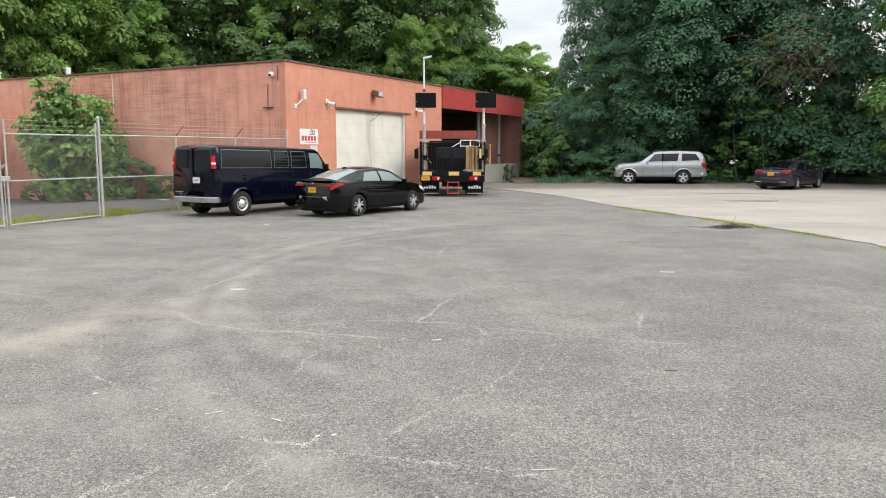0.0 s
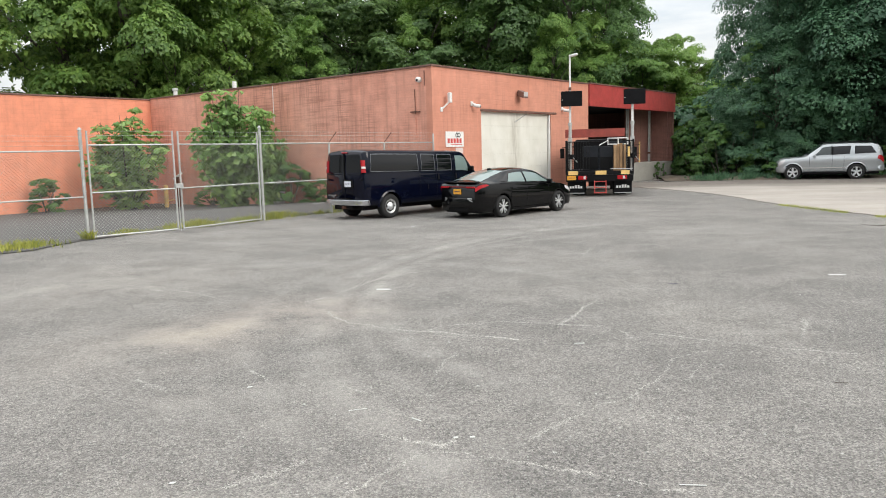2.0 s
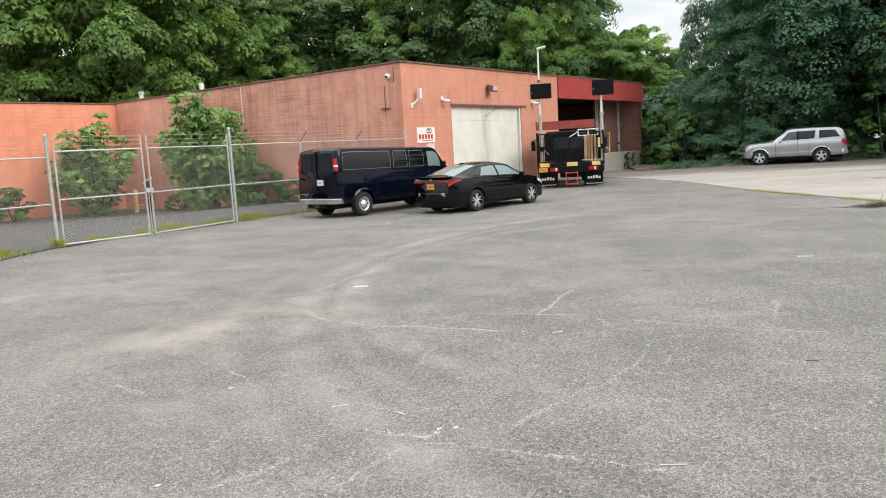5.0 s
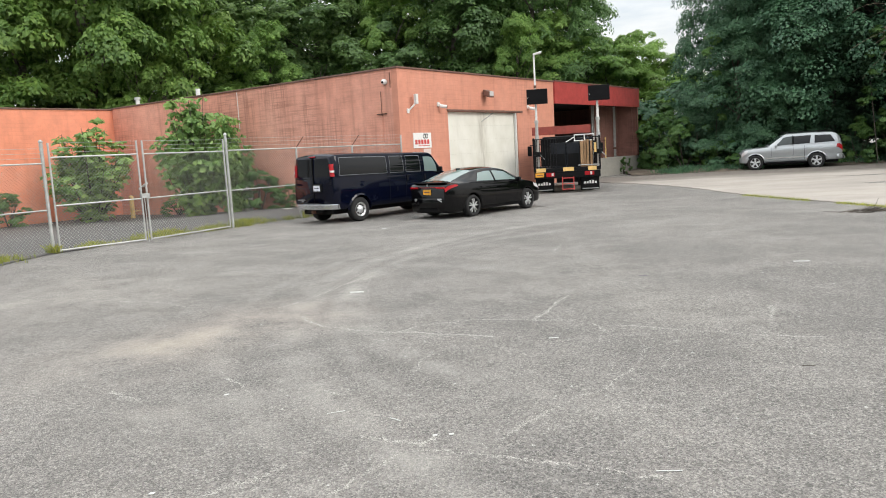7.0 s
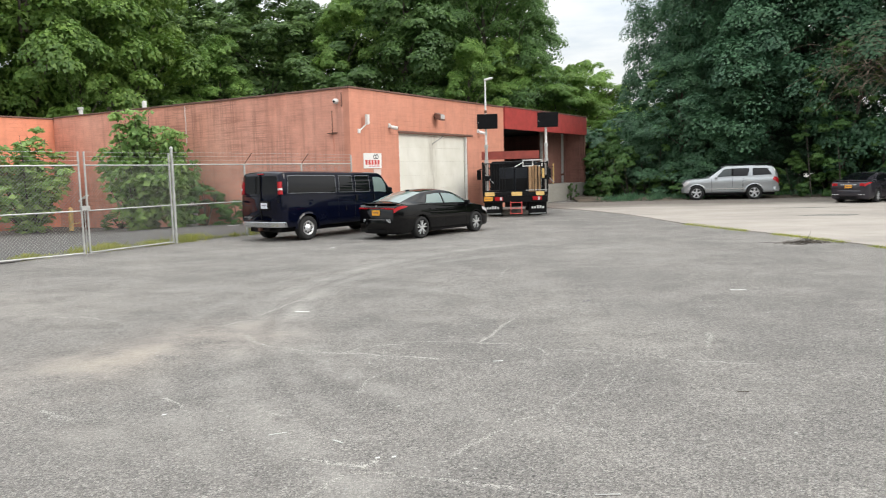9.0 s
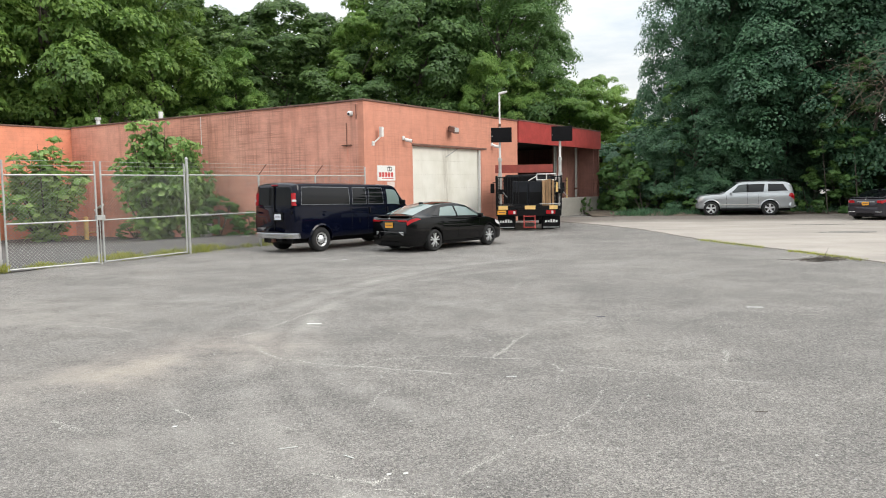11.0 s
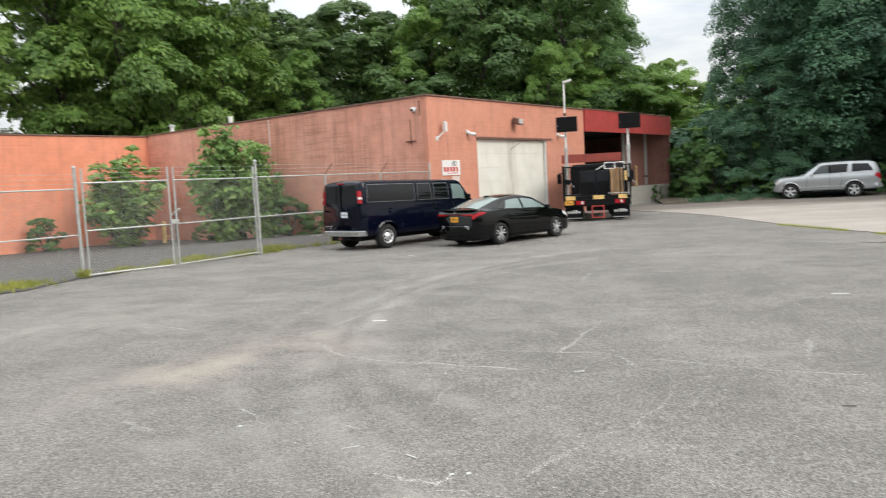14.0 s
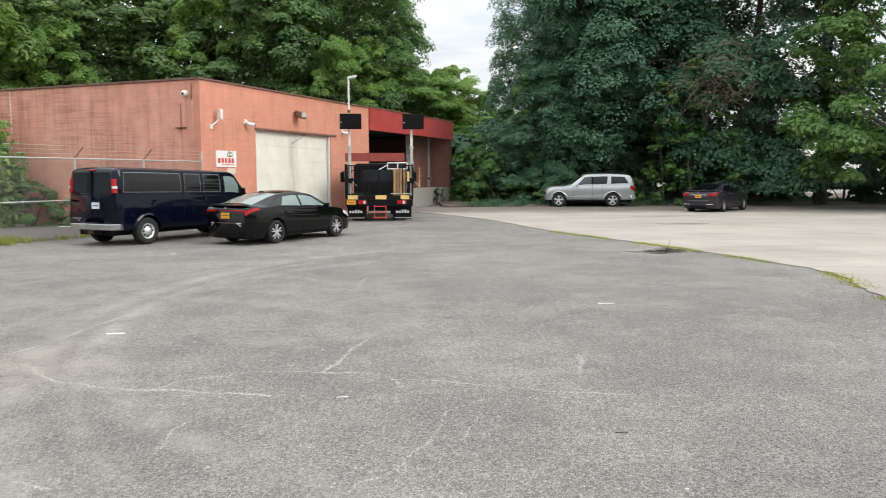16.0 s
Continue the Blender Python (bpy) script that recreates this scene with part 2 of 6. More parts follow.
def masonry_material(name, tone, faded, streak=0.5, course=0.2, joints=0.6, hatch=0.0):
    """Painted block wall: fine courses under the paint, rain streaks, faded and dirty patches."""
    m = Mat(name, tone, 0.85)
    col = m.ramp(m.noise(0.22, 5, 0.6), (0.3, tone), (0.72, faded))
    patch = m.ramp(m.noise(1.7, 5, 0.65), (0.28, (0.86, 0.86, 0.86)), (0.7, (1.07, 1.06, 1.05)))
    col = m.mix(1.0, col, patch, "MULTIPLY")
    # vertical rain streaks
    run = m.noise(2.6, 6, 0.65, (1.0, 1.0, 0.07))
    col = m.mix(m.ramp(run, (0.52, (0, 0, 0)), (0.68, (streak, streak, streak))), col, tuple(c * 0.42 for c in tone))
    # horizontal scuffs along the courses
    hor = m.noise(1.0, 5, 0.6, (0.35, 0.35, 7.0))
    col = m.mix(m.ramp(hor, (0.55, (0, 0, 0)), (0.7, (streak * 0.5,) * 3)), col, tuple(c * 0.6 for c in tone))
    cross = m.noise(3.0, 6, 0.7, (0.25, 0.25, 14.0))
    col = m.mix(m.ramp(cross, (0.56, (0, 0, 0)), (0.68, (streak * 0.6,) * 3)), col, tuple(c * 0.5 for c in tone))
    if hatch:
        # grime caught in the scored face: thin upright and level lines inside blotches
        blot = m.ramp(m.noise(0.33, 4, 0.6), (0.42, (0, 0, 0)), (0.62, (hatch, hatch, hatch)))
        for stretch in ((1, 1, 0.04), (0.06, 0.06, 1.6)):
            thin = m.ramp(m.noise(9.0, 3, 0.6, stretch), (0.50, (0, 0, 0)), (0.60, (1, 1, 1)))
            col = m.mix(m.math("MULTIPLY", thin, blot), col, tuple(c * 0.45 for c in tone))
        col = m.mix(m.math("MULTIPLY", blot, 0.35), col, tuple(c * 0.62 for c in tone))
    br = m.t.nodes.new("ShaderNodeTexBrick")
    br.inputs["Scale"].default_value = 1.0
    br.inputs["Brick Width"].default_value = 0.41
    br.inputs["Row Height"].default_value = course
    br.inputs["Mortar Size"].default_value = 0.008
    br.inputs["Mortar Smooth"].default_value = 0.4
    br.inputs["Color1"].default_value = (1, 1, 1, 1)
    br.inputs["Color2"].default_value = (0.94, 0.94, 0.94, 1)
    br.inputs["Mortar"].default_value = (0.72, 0.70, 0.68, 1)
    # the brick texture lies in its x, y plane: turn the wall's run and height into it
    sep = m.t.nodes.new("ShaderNodeSeparateXYZ")
    m.link(m.coords(), sep.inputs[0])
    com = m.t.nodes.new("ShaderNodeCombineXYZ")
    m.link(m.math("ADD", sep.outputs[0], sep.outputs[1]), com.inputs[0])
    m.link(sep.outputs[2], com.inputs[1])
    m.link(com.outputs[0], br.inputs["Vector"])
    col = m.mix(joints, col, m.mix(1.0, col, br.outputs["Color"], "MULTIPLY"))
    m.base(col)
    inv = m.math("SUBTRACT", 1.0, br.outputs["Fac"])
    m.bump(m.math("ADD", inv, m.math("MULTIPLY", m.noise(25, 4), 0.35)), 0.5, 0.012)
    return m.m


def leaf_material(name, dark, light, trans=0.35):
    m = Mat(name, dark, 0.55)
    info = m.t.nodes.new("ShaderNodeNewGeometry")
    col = m.ramp(info.outputs["Random Per Island"], (0.0, dark), (1.0, light))
    obn = m.t.nodes.new("ShaderNodeObjectInfo")
    shade = m.ramp(obn.outputs["Random"], (0.0, (0.85, 0.9, 0.85)), (1.0, (1.12, 1.06, 1.0)))
    col = m.mix(1.0, col, shade, "MULTIPLY")
    big = m.ramp(m.noise(0.35, 3), (0.35, (0.78, 0.82, 0.8)), (0.68, (1.25, 1.2, 1.05)))
    col = m.mix(1.0, col, big, "MULTIPLY")
    m.base(col)
    tr = m.node("ShaderNodeBsdfTranslucent")
    m.link(col, tr.inputs["Color"])
    mx = m.t.nodes.new("ShaderNodeMixShader")
    mx.inputs[0].default_value = trans
    m.link(m.p.outputs[0], mx.inputs[1])
    m.link(tr.outputs[0], mx.inputs[2])
    m.link(mx.outputs[0], m.t.nodes["Material Output"].inputs["Surface"])
    return m.m


def paint_material(name, col, rough=0.28, metal=0.0, coat=0.5):
    """Car paint: a quiet base under a clear, slightly dusty coat."""
    m = Mat(name, col, rough + 0.05, metal, Coat_Weight=coat, Coat_Roughness=0.035, Coat_IOR=1.44, Specular_IOR_Level=0.0)
    dirt = m.ramp(m.noise(2.0, 6, 0.65), (0.45, col), (0.9, tuple(min(1, c * 1.12 + 0.003) for c in col)))
    m.base(dirt)
    m.link(m.math("ADD", m.math("MULTIPLY", m.noise(4, 5), 0.05), 0.015), m.p.inputs["Coat Roughness"])
    return m.m


M_ASPHALT = asphalt_material()
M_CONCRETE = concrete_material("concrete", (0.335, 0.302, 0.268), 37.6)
# darker tarmac, its tone lowered further for the shade of the walls
M_TARMAC = concrete_material('dark_shaded_tarmac', (0.088, 0.084, 0.080))
M_DOCK = concrete_material("dock_concrete", (0.36, 0.34, 0.30))
M_FRONT = masonry_material("painted_render", (0.585, 0.245, 0.162), (0.64, 0.295, 0.21), 0.22, 0.2, 0.10, 0.20)
M_SIDE = masonry_material("weathered_painted_block", (0.69, 0.305, 0.215), (0.76, 0.40, 0.305), 0.36, 0.1, 0.35, 0.55)
M_WING = masonry_material("bright_painted_block", (0.75, 0.272, 0.160), (0.80, 0.325, 0.21), 0.16, 0.2, 0.25)
M_BRICK = masonry_material("dark_red_brick", (0.27, 0.125, 0.10), (0.33, 0.165, 0.13), 0.4, 0.075, 0.8, 0.5)
M_RED = simple("red_sheet_metal", (0.40, 0.060, 0.055), 0.45, spread=0.12)
M_COPING = simple("coping_metal", (0.16, 0.085, 0.065), 0.6)
M_ROOF = simple("roof_felt", (0.09, 0.09, 0.088), 0.9, bump=0.3)


def door_material():
    """Cream door sections, with a rusty run of dirt down the middle joint."""
    m = Mat("cream_door_panel", (0.76, 0.74, 0.66), 0.5)
    col = m.ramp(m.noise(1.0, 5), (0.35, (0.71, 0.69, 0.61)), (0.65, (0.80, 0.78, 0.71)))
    sep = m.t.nodes.new("ShaderNodeSeparateXYZ")
    m.link(m.coords(), sep.inputs[0])
    off = m.math("ABSOLUTE", m.math("SUBTRACT", sep.outputs[0], 6.22))
    band = m.node("ShaderNodeMapRange", From_Min=0.0, From_Max=0.55, To_Min=0.7, To_Max=0.0)
    m.link(off, band.inputs["Value"])
    runs = m.ramp(m.noise(3.0, 6, 0.65, (1.5, 1, 0.25)), (0.35, (0.15, 0.15, 0.15)), (0.65, (1, 1, 1)))
    col = m.mix(m.math("MULTIPLY", band.outputs["Result"], runs), col, (0.26, 0.22, 0.16))
    grime = m.noise(2.0, 5, 0.6, (1, 1, 0.3))
    col = m.mix(m.ramp(grime, (0.55, (0, 0, 0)), (0.75, (0.3, 0.3, 0.3))), col, (0.5, 0.45, 0.36))
    m.base(col)
    return m.m


M_DOORW = door_material()
M_DOORSTAIN = simple("grimy_seam", (0.58, 0.55, 0.47), 0.7)
M_WHITE = simple("white_paint", (0.74, 0.73, 0.71), 0.5, spread=0.05)
M_PINKDOOR = simple("pale_pink_door", (0.68, 0.56, 0.52), 0.5, spread=0.05)
# near-black base colour that stands for the deep shade inside the dock
M_DOCKSHADE = simple("dock_shade_black", (0.012, 0.012, 0.012), 0.9)
M_SCREEN = simple("matt_black_screen", (0.006, 0.006, 0.007), 0.6, Specular_IOR_Level=0.12)
M_BLACK = simple("black_plastic", (0.006, 0.006, 0.0065), 0.55, Specular_IOR_Level=0.12)
M_BLACKSTEEL = simple("black_steel", (0.007, 0.007, 0.008), 0.5, 0.0, Specular_IOR_Level=0.15)
M_GALV = simple("galvanised_steel", (0.46, 0.465, 0.45), 0.5, 0.40, spread=0.12, scale=6)
M_WIRE = simple("chain_link_wire", (0.44, 0.45, 0.43), 0.5, 0.5, spread=0.15, scale=8)
M_RUST = simple("rusty_iron", (0.13, 0.06, 0.04), 0.8)
M_CHROME = simple("chrome", (0.62, 0.63, 0.65), 0.15, 1.0, spread=0.05)
M_ALLOY = simple("alloy", (0.66, 0.67, 0.68), 0.3, 0.4, spread=0.08)
M_TYRE = simple("tyre_rubber", (0.015, 0.015, 0.0155), 0.85, bump=0.2, scale=8)
M_YELLOW = simple("yellow_paint", (0.72, 0.48, 0.18), 0.6)
M_REFLECT = simple("amber_reflector", (0.75, 0.50, 0.18), 0.4, spread=0.1)
M_PLATE = simple("amber_plate", (0.72, 0.33, 0.03), 0.45, spread=0.06)
M_PLATEW = simple("white_plate", (0.68, 0.70, 0.76), 0.45, spread=0.06)
M_INK = simple("dark_ink", (0.03, 0.03, 0.07), 0.6)
M_SIGN = simple("white_sign_board", (0.78, 0.77, 0.75), 0.5, spread=0.04)
M_SIGNRED = simple("red_sign_paint", (0.55, 0.07, 0.06), 0.5)
M_SIGNBLACK = simple("black_sign_paint", (0.03, 0.03, 0.035), 0.5)
M_REDLIGHT = simple("red_lamp_lens", (0.36, 0.009, 0.014), 0.2, spread=0.1, Coat_Weight=0.3, Specular_IOR_Level=0.2)
M_CLEARLIGHT = simple("clear_lamp_lens", (0.62, 0.60, 0.60), 0.12, spread=0.05, Coat_Weight=1.0)
M_WOOD = simple("plywood", (0.40, 0.24, 0.12), 0.6, spread=0.25, scale=2)
M_BARK = simple("bark", (0.10, 0.085, 0.07), 0.95, spread=0.4, scale=4, bump=0.6)
M_DIRT = simple("dirt_and_leaf_litter", (0.115, 0.09, 0.065), 0.95, spread=0.4, scale=1.5, bump=0.6)


def grit_material():
    m = Mat("gravel_dust", (0.36, 0.34, 0.30), 0.95)
    m.base(m.ramp(m.noise(30, 4), (0.3, (0.42, 0.40, 0.365)), (0.7, (0.58, 0.555, 0.515))))
    tr = m.node("ShaderNodeBsdfTransparent")
    mx = m.t.nodes.new("ShaderNodeMixShader")
    m.link(m.ramp(m.noise(45, 6, 0.75), (0.36, (0.6, 0.6, 0.6)), (0.54, (0.0, 0.0, 0.0))), mx.inputs[0])
    m.link(m.p.outputs[0], mx.inputs[1])
    m.link(tr.outputs[0], mx.inputs[2])
    m.link(mx.outputs[0], m.t.nodes["Material Output"].inputs["Surface"])
    return m.m


M_CRACK = grit_material()
M_STONE = simple("pebble", (0.40, 0.39, 0.37), 0.8, spread=0.35, scale=6)
M_PAPER = simple("litter_paper", (0.62, 0.62, 0.60), 0.7, spread=0.05)
M_GREYBOX = simple("charcoal_cabinet", (0.014, 0.016, 0.020), 0.5, Specular_IOR_Level=0.2)
M_STRAW = leaf_material("weed_grass", (0.19, 0.24, 0.045), (0.42, 0.42, 0.11), 0.3)
M_GLASS = Mat("dark_tinted_glass", (0.003, 0.0035, 0.005), 0.02, Specular_IOR_Level=0.36).m
M_GLASSB = Mat("black_rear_glass", (0.003, 0.0035, 0.005), 0.05, Specular_IOR_Level=0.22).m
M_SEAL = simple("bright_window_seal", (0.16, 0.17, 0.18), 0.3, 0.3, spread=0.1)
# pale base colour stands in for mirrored sky and daylight through the cabin
M_GLASSC = Mat("pale_daylit_glass", (0.15, 0.20, 0.19), 0.03, Specular_IOR_Level=0.6).m
M_GLASSG = Mat("grey_rear_glass", (0.035, 0.045, 0.045), 0.03, Specular_IOR_Level=0.6).m


# ---- mesh helpers ----
def finish(me, smooth=False):
    if smooth:
        me.polygons.foreach_set("use_smooth", [True] * len(me.polygons))
    me.update()
    return me


def part(name, bm, material, parent=None, label="", smooth=False, matrix=None):
    """Links a bmesh as ONE mesh object under a thing or a part."""
    me = bpy.data.meshes.new(name)
    bm.to_mesh(me)
    bm.free()
    finish(me, smooth)
    me.materials.append(material)
    ob = new(name, me)
    if matrix is not None:
        ob.matrix_local = matrix
    if parent is not None:
        ob.parent = parent
    if label:
        ob["label"] = label
    return ob


def array_part(name, verts, faces, material, parent=None, label="", smooth=False):
    me = bpy.data.meshes.new(name)
    me.from_pydata([tuple(v) for v in verts], [], [tuple(f) for f in faces])
    finish(me, smooth)
    me.materials.append(material)
    ob = new(name, me)
    if parent is not None:
        ob.parent = parent
    if label:
        ob["label"] = label
    return ob


def thing(name, matrix, label, category, group="", kind=""):
    ob = new(name)
    ob.matrix_world = matrix
    return tagged(ob, label, category, group, kind)


def add_box(bm, x0, x1, y0, y1, z0, z1, bevel=0.0):
    vs = [bm.verts.new(p) for p in ((x0, y0, z0), (x1, y0, z0), (x1, y1, z0), (x0, y1, z0), (x0, y0, z1), (x1, y0, z1), (x1, y1, z1), (x0, y1, z1))]
    fs = [bm.faces.new([vs[i] for i in f]) for f in ((0, 3, 2, 1), (4, 5, 6, 7), (0, 1, 5, 4), (1, 2, 6, 5), (2, 3, 7, 6), (3, 0, 4, 7))]
    if bevel:
        es = list({e for f in fs for e in f.edges})
        bmesh.ops.bevel(bm, geom=es, offset=bevel, segments=2, affect="EDGES", profile=0.6)
    return bm


def box(x0, x1, y0, y1, z0, z1, bevel=0.0):
    return add_box(bmesh.new(), x0, x1, y0, y1, z0, z1, bevel)


def add_tube(bm, a, b, r, r2=None, n=8, caps=True):
    a, b = Vector(a), Vector(b)
    r2 = r if r2 is None else r2
    q = (b - a).to_track_quat("Z", "Y")
    rings = []
    for p, rad in ((a, r), (b, r2)):
        rings.append([bm.verts.new(p + q @ Vector((math.cos(2 * math.pi * k / n) * rad, math.sin(2 * math.pi * k / n) * rad, 0))) for k in range(n)])
    for k in range(n):
        bm.faces.new((rings[0][k], rings[0][(k + 1) % n], rings[1][(k + 1) % n], rings[1][k]))
    if caps:
        bm.faces.new(list(reversed(rings[0])))
        bm.faces.new(rings[1])
    return bm


def tube(a, b, r, r2=None, n=8):
    return add_tube(bmesh.new(), a, b, r, r2, n)


def lathe(profile, n=32, axis="X"):
    """Turns (radius, offset) pairs about the axis."""
    bm = bmesh.new()
    rings = []
    for r, o in profile:
        ring = []
        for k in range(n):
            a = 2 * math.pi * k / n
            c, s = math.cos(a) * r, math.sin(a) * r
            ring.append(bm.verts.new((o, c, s) if axis == "X" else (c, s, o)))
        rings.append(ring)
    for p, q in zip(rings, rings[1:]):
        for k in range(n):
            bm.faces.new((p[k], p[(k + 1) % n], q[(k + 1) % n], q[k]))
    return bm


def plate_bars(parent, mat, x0, x1, y, z0, z1, count=6):
    """A plain bar that stands in for writing on an upright plate facing -y."""
    zm, h = (z0 + z1) / 2, (z1 - z0) * 0.30
    return part("plate_print", box(x0 + 0.02, x1 - 0.02, y - 0.002, y, zm - h / 2, zm + h / 2), mat, parent)


# ---- ground ----
CORNER = Vector((-5.85, 29.45, 0))
BUILD = Matrix.Translation(CORNER) @ Matrix.Rotation(radians(90 - 27.76), 4, "Z")   # x along the front wall, y along the side wall
UNBUILD = BUILD.inverted()
WING_V = 20.16
WALL_H = 5.34


def smooth01(x):
    x = min(1.0, max(0.0, x))
    return x * x * (3 - 2 * x)


def ground_z(x, y):
    """The lot is level; the fenced yard falls gently to the walls."""
    p = UNBUILD @ Vector((x, y, 0))
    if p.x > 1.5 or p.y < 0:
        return 0.0
    return -0.45 * smooth01((p.y - 3.0) / 13.0) * smooth01((1.5 - p.x) / 1.2)


def build_ground():
    near = [i * 0.75 for i in range(-60, 81)]
    xs = [-2500, -800, -300, -120, -70] + near + [80, 120, 300, 800, 2500]
    ys = [-2500, -800, -300, -120, -60] + [i * 0.75 for i in range(-40, 81)] + [80, 120, 300, 800, 2500]
    verts = [(x, y, ground_z(x, y)) for y in ys for x in xs]
    n = len(xs)
    faces = [(j * n + i, j * n + i + 1, (j + 1) * n + i + 1, (j + 1) * n + i) for j in range(len(ys) - 1) for i in range(n - 1)]
    ob = array_part("ground", verts, faces, M_ASPHALT, None, "", True)
    return tagged(ob, "worn grey asphalt lot with dusty cracks and faint wheel tracks", "ground", kind="structure")


ground = build_ground()


def curve_points(pts, n):
    """Evenly spaced points on a smooth line through a few way points."""
    pts = [np.array(p, float) for p in pts]
    ext = [2 * pts[0] - pts[1]] + pts + [2 * pts[-1] - pts[-2]]
    out = []
    for k in range(n):
        s = k / (n - 1) * (len(pts) - 1)
        i = min(int(s), len(pts) - 2)
        t = s - i
        a, b, c, d = ext[i:i + 4]
        out.append(0.5 * (2 * b + (c - a) * t + (2 * a - 5 * b + 4 * c - d) * t * t + (3 * b - a - 3 * c + d) * t ** 3))
    return out


EDGE = [(2.2, 39.4), (4.1, 35.4), (5.3, 31.3), (6.3, 25.5), (7.25, 22.3), (8.25, 18.8), (8.95, 14.6), (8.0, 11.6), (7.4, 6.0), (7.2, -8.0)]


def build_concrete():
    rng = random.Random(5)
    line = curve_points(EDGE, 150)
    verts, faces = [], []
    for p in line:
        wob = rng.uniform(-0.05, 0.05)
        x = p[0] + wob
        verts += [(x, p[1], -0.02), (x, p[1], 0.022), (x + 0.03, p[1], 0.028)]
        far = 70.0
        verts += [(14 + max(0, x) * 0.3, p[1] + (p[1] > 30) * 0, 0.028), (far, p[1], 0.028)]
    for i in range(len(line) - 1):
        for k in range(4):
            a = i * 5 + k
            faces.append((a, a + 5, a + 6, a + 1))
    # the end towards the trees
    n = len(verts)
    verts += [(2.2, 44.2, 0.028), (70, 44.2, 0.028)]
    faces.append((1 + 1, 3, 4, n + 1, n))
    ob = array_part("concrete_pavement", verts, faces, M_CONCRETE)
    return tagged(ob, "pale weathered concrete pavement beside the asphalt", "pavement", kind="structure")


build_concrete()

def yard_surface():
    """The fenced yard has its own, darker tarmac; its colour also holds wall shade."""
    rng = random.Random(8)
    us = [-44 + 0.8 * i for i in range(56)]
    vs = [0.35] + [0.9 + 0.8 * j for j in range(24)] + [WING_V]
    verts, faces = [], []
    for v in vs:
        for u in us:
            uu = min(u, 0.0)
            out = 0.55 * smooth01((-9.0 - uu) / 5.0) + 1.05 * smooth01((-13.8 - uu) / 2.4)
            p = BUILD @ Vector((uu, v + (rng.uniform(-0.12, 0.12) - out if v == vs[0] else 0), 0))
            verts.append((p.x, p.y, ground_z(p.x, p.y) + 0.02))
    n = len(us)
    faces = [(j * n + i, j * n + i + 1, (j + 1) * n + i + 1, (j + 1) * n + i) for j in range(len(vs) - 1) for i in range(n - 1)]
    return tagged(array_part("yard_tarmac", verts, faces, M_TARMAC, None, "", True), "dark tarmac of the fenced yard, with wall shade in its colour", "pavement", kind="structure")


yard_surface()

# ---- warehouse ----
wh = thing("warehouse", BUILD, "low orange-painted block warehouse with a loading dock and flat roof", "building")
DOOR_U0, DOOR_U1, DOOR_H = 3.3, 9.2, 3.70
OPEN_U0, OPEN_Z1, DOCK_Z = 13.1, 4.22, 1.08
END_U = 24.95
T = 0.30


for u0, u1, z0 in ((0, DOOR_U0, 0), (DOOR_U0, DOOR_U1, DOOR_H), (DOOR_U1, OPEN_U0, 0)):
    part("front_wall", box(u0, u1, 0, T, z0, WALL_H), M_FRONT, wh, "faded orange painted masonry front wall")
part("side_wall", box(0.003, T, T, WING_V, -0.6, WALL_H - 0.003), M_SIDE, wh, "rain-streaked weathered orange block wall")
# the wing comes forward from the yard's far side
for u0, u1, z0 in ((-15.2, -11.15, -0.6), (-11.15, -10.08, 1.85), (-10.08, T, -0.6)):
    part("wing_wall", box(u0, u1, WING_V, WING_V + T, z0, WALL_H - 0.05), M_WING, wh, "bright orange painted wall of the rear wing")
part("end_wall", box(END_U - T, END_U, T, 28, 0, WALL_H), M_BRICK, wh)
part("roof", box(0.1, END_U - 0.1, 0.1, 28, WALL_H - 0.32, WALL_H - 0.22), M_ROOF, wh)
part("roof", box(-15.1, 0.1, WING_V + 0.1, 28, WALL_H - 0.36, WALL_H - 0.26), M_ROOF, wh)
part("wing_end_wall", box(-15.2, -14.9, WING_V + T, 28, -0.6, WALL_H - 0.1), M_WING, wh)
part("rear_wall", box(-15.2, END_U, 28, 28.3, -0.6, WALL_H - 0.1), M_SIDE, wh)
part("coping", box(-0.05, OPEN_U0, -0.05, T + 0.03, WALL_H + 0.002, WALL_H + 0.07, 0.01), M_COPING, wh, "dark metal coping strip")
part("coping", box(-0.05, T + 0.03, T + 0.032, WING_V - 0.06, WALL_H + 0.002, WALL_H + 0.07, 0.01), M_COPING, wh)
part("coping", box(-15.25, T + 0.03, WING_V - 0.05, WING_V + T + 0.03, WALL_H - 0.046, WALL_H + 0.03, 0.01), M_COPING, wh)

# canopy over the dock
part("canopy_fascia", box(OPEN_U0 + 0.004, END_U + 0.05, -0.10, 0.06, OPEN_Z1, WALL_H + 0.03, 0.012), M_RED, wh, "dark red sheet-metal fascia")
part("canopy_seam", box(19.2, 19.24, -0.112, -0.102, OPEN_Z1 + 0.01, WALL_H), M_RED, wh)
part("canopy_trim", box(OPEN_U0 + 0.004, END_U + 0.06, -0.13, 0.08, WALL_H + 0.034, WALL_H + 0.10, 0.01), M_COPING, wh)
# soffit, inner walls and shutter carry the dock's shade as colour
part("canopy_soffit", box(OPEN_U0, END_U - T, 0.062, 6.5, OPEN_Z1 + 0.15, OPEN_Z1 + 0.25), M_DOCKSHADE, wh)
part("dock_back_wall", box(OPEN_U0, END_U - T, 6.5, 6.8, 0, OPEN_Z1 + 0.15), M_DOCKSHADE, wh)
part("dock_side_wall", box(OPEN_U0 - T, OPEN_U0, T, 6.8, 0, OPEN_Z1 + 0.15), M_DOCKSHADE, wh)
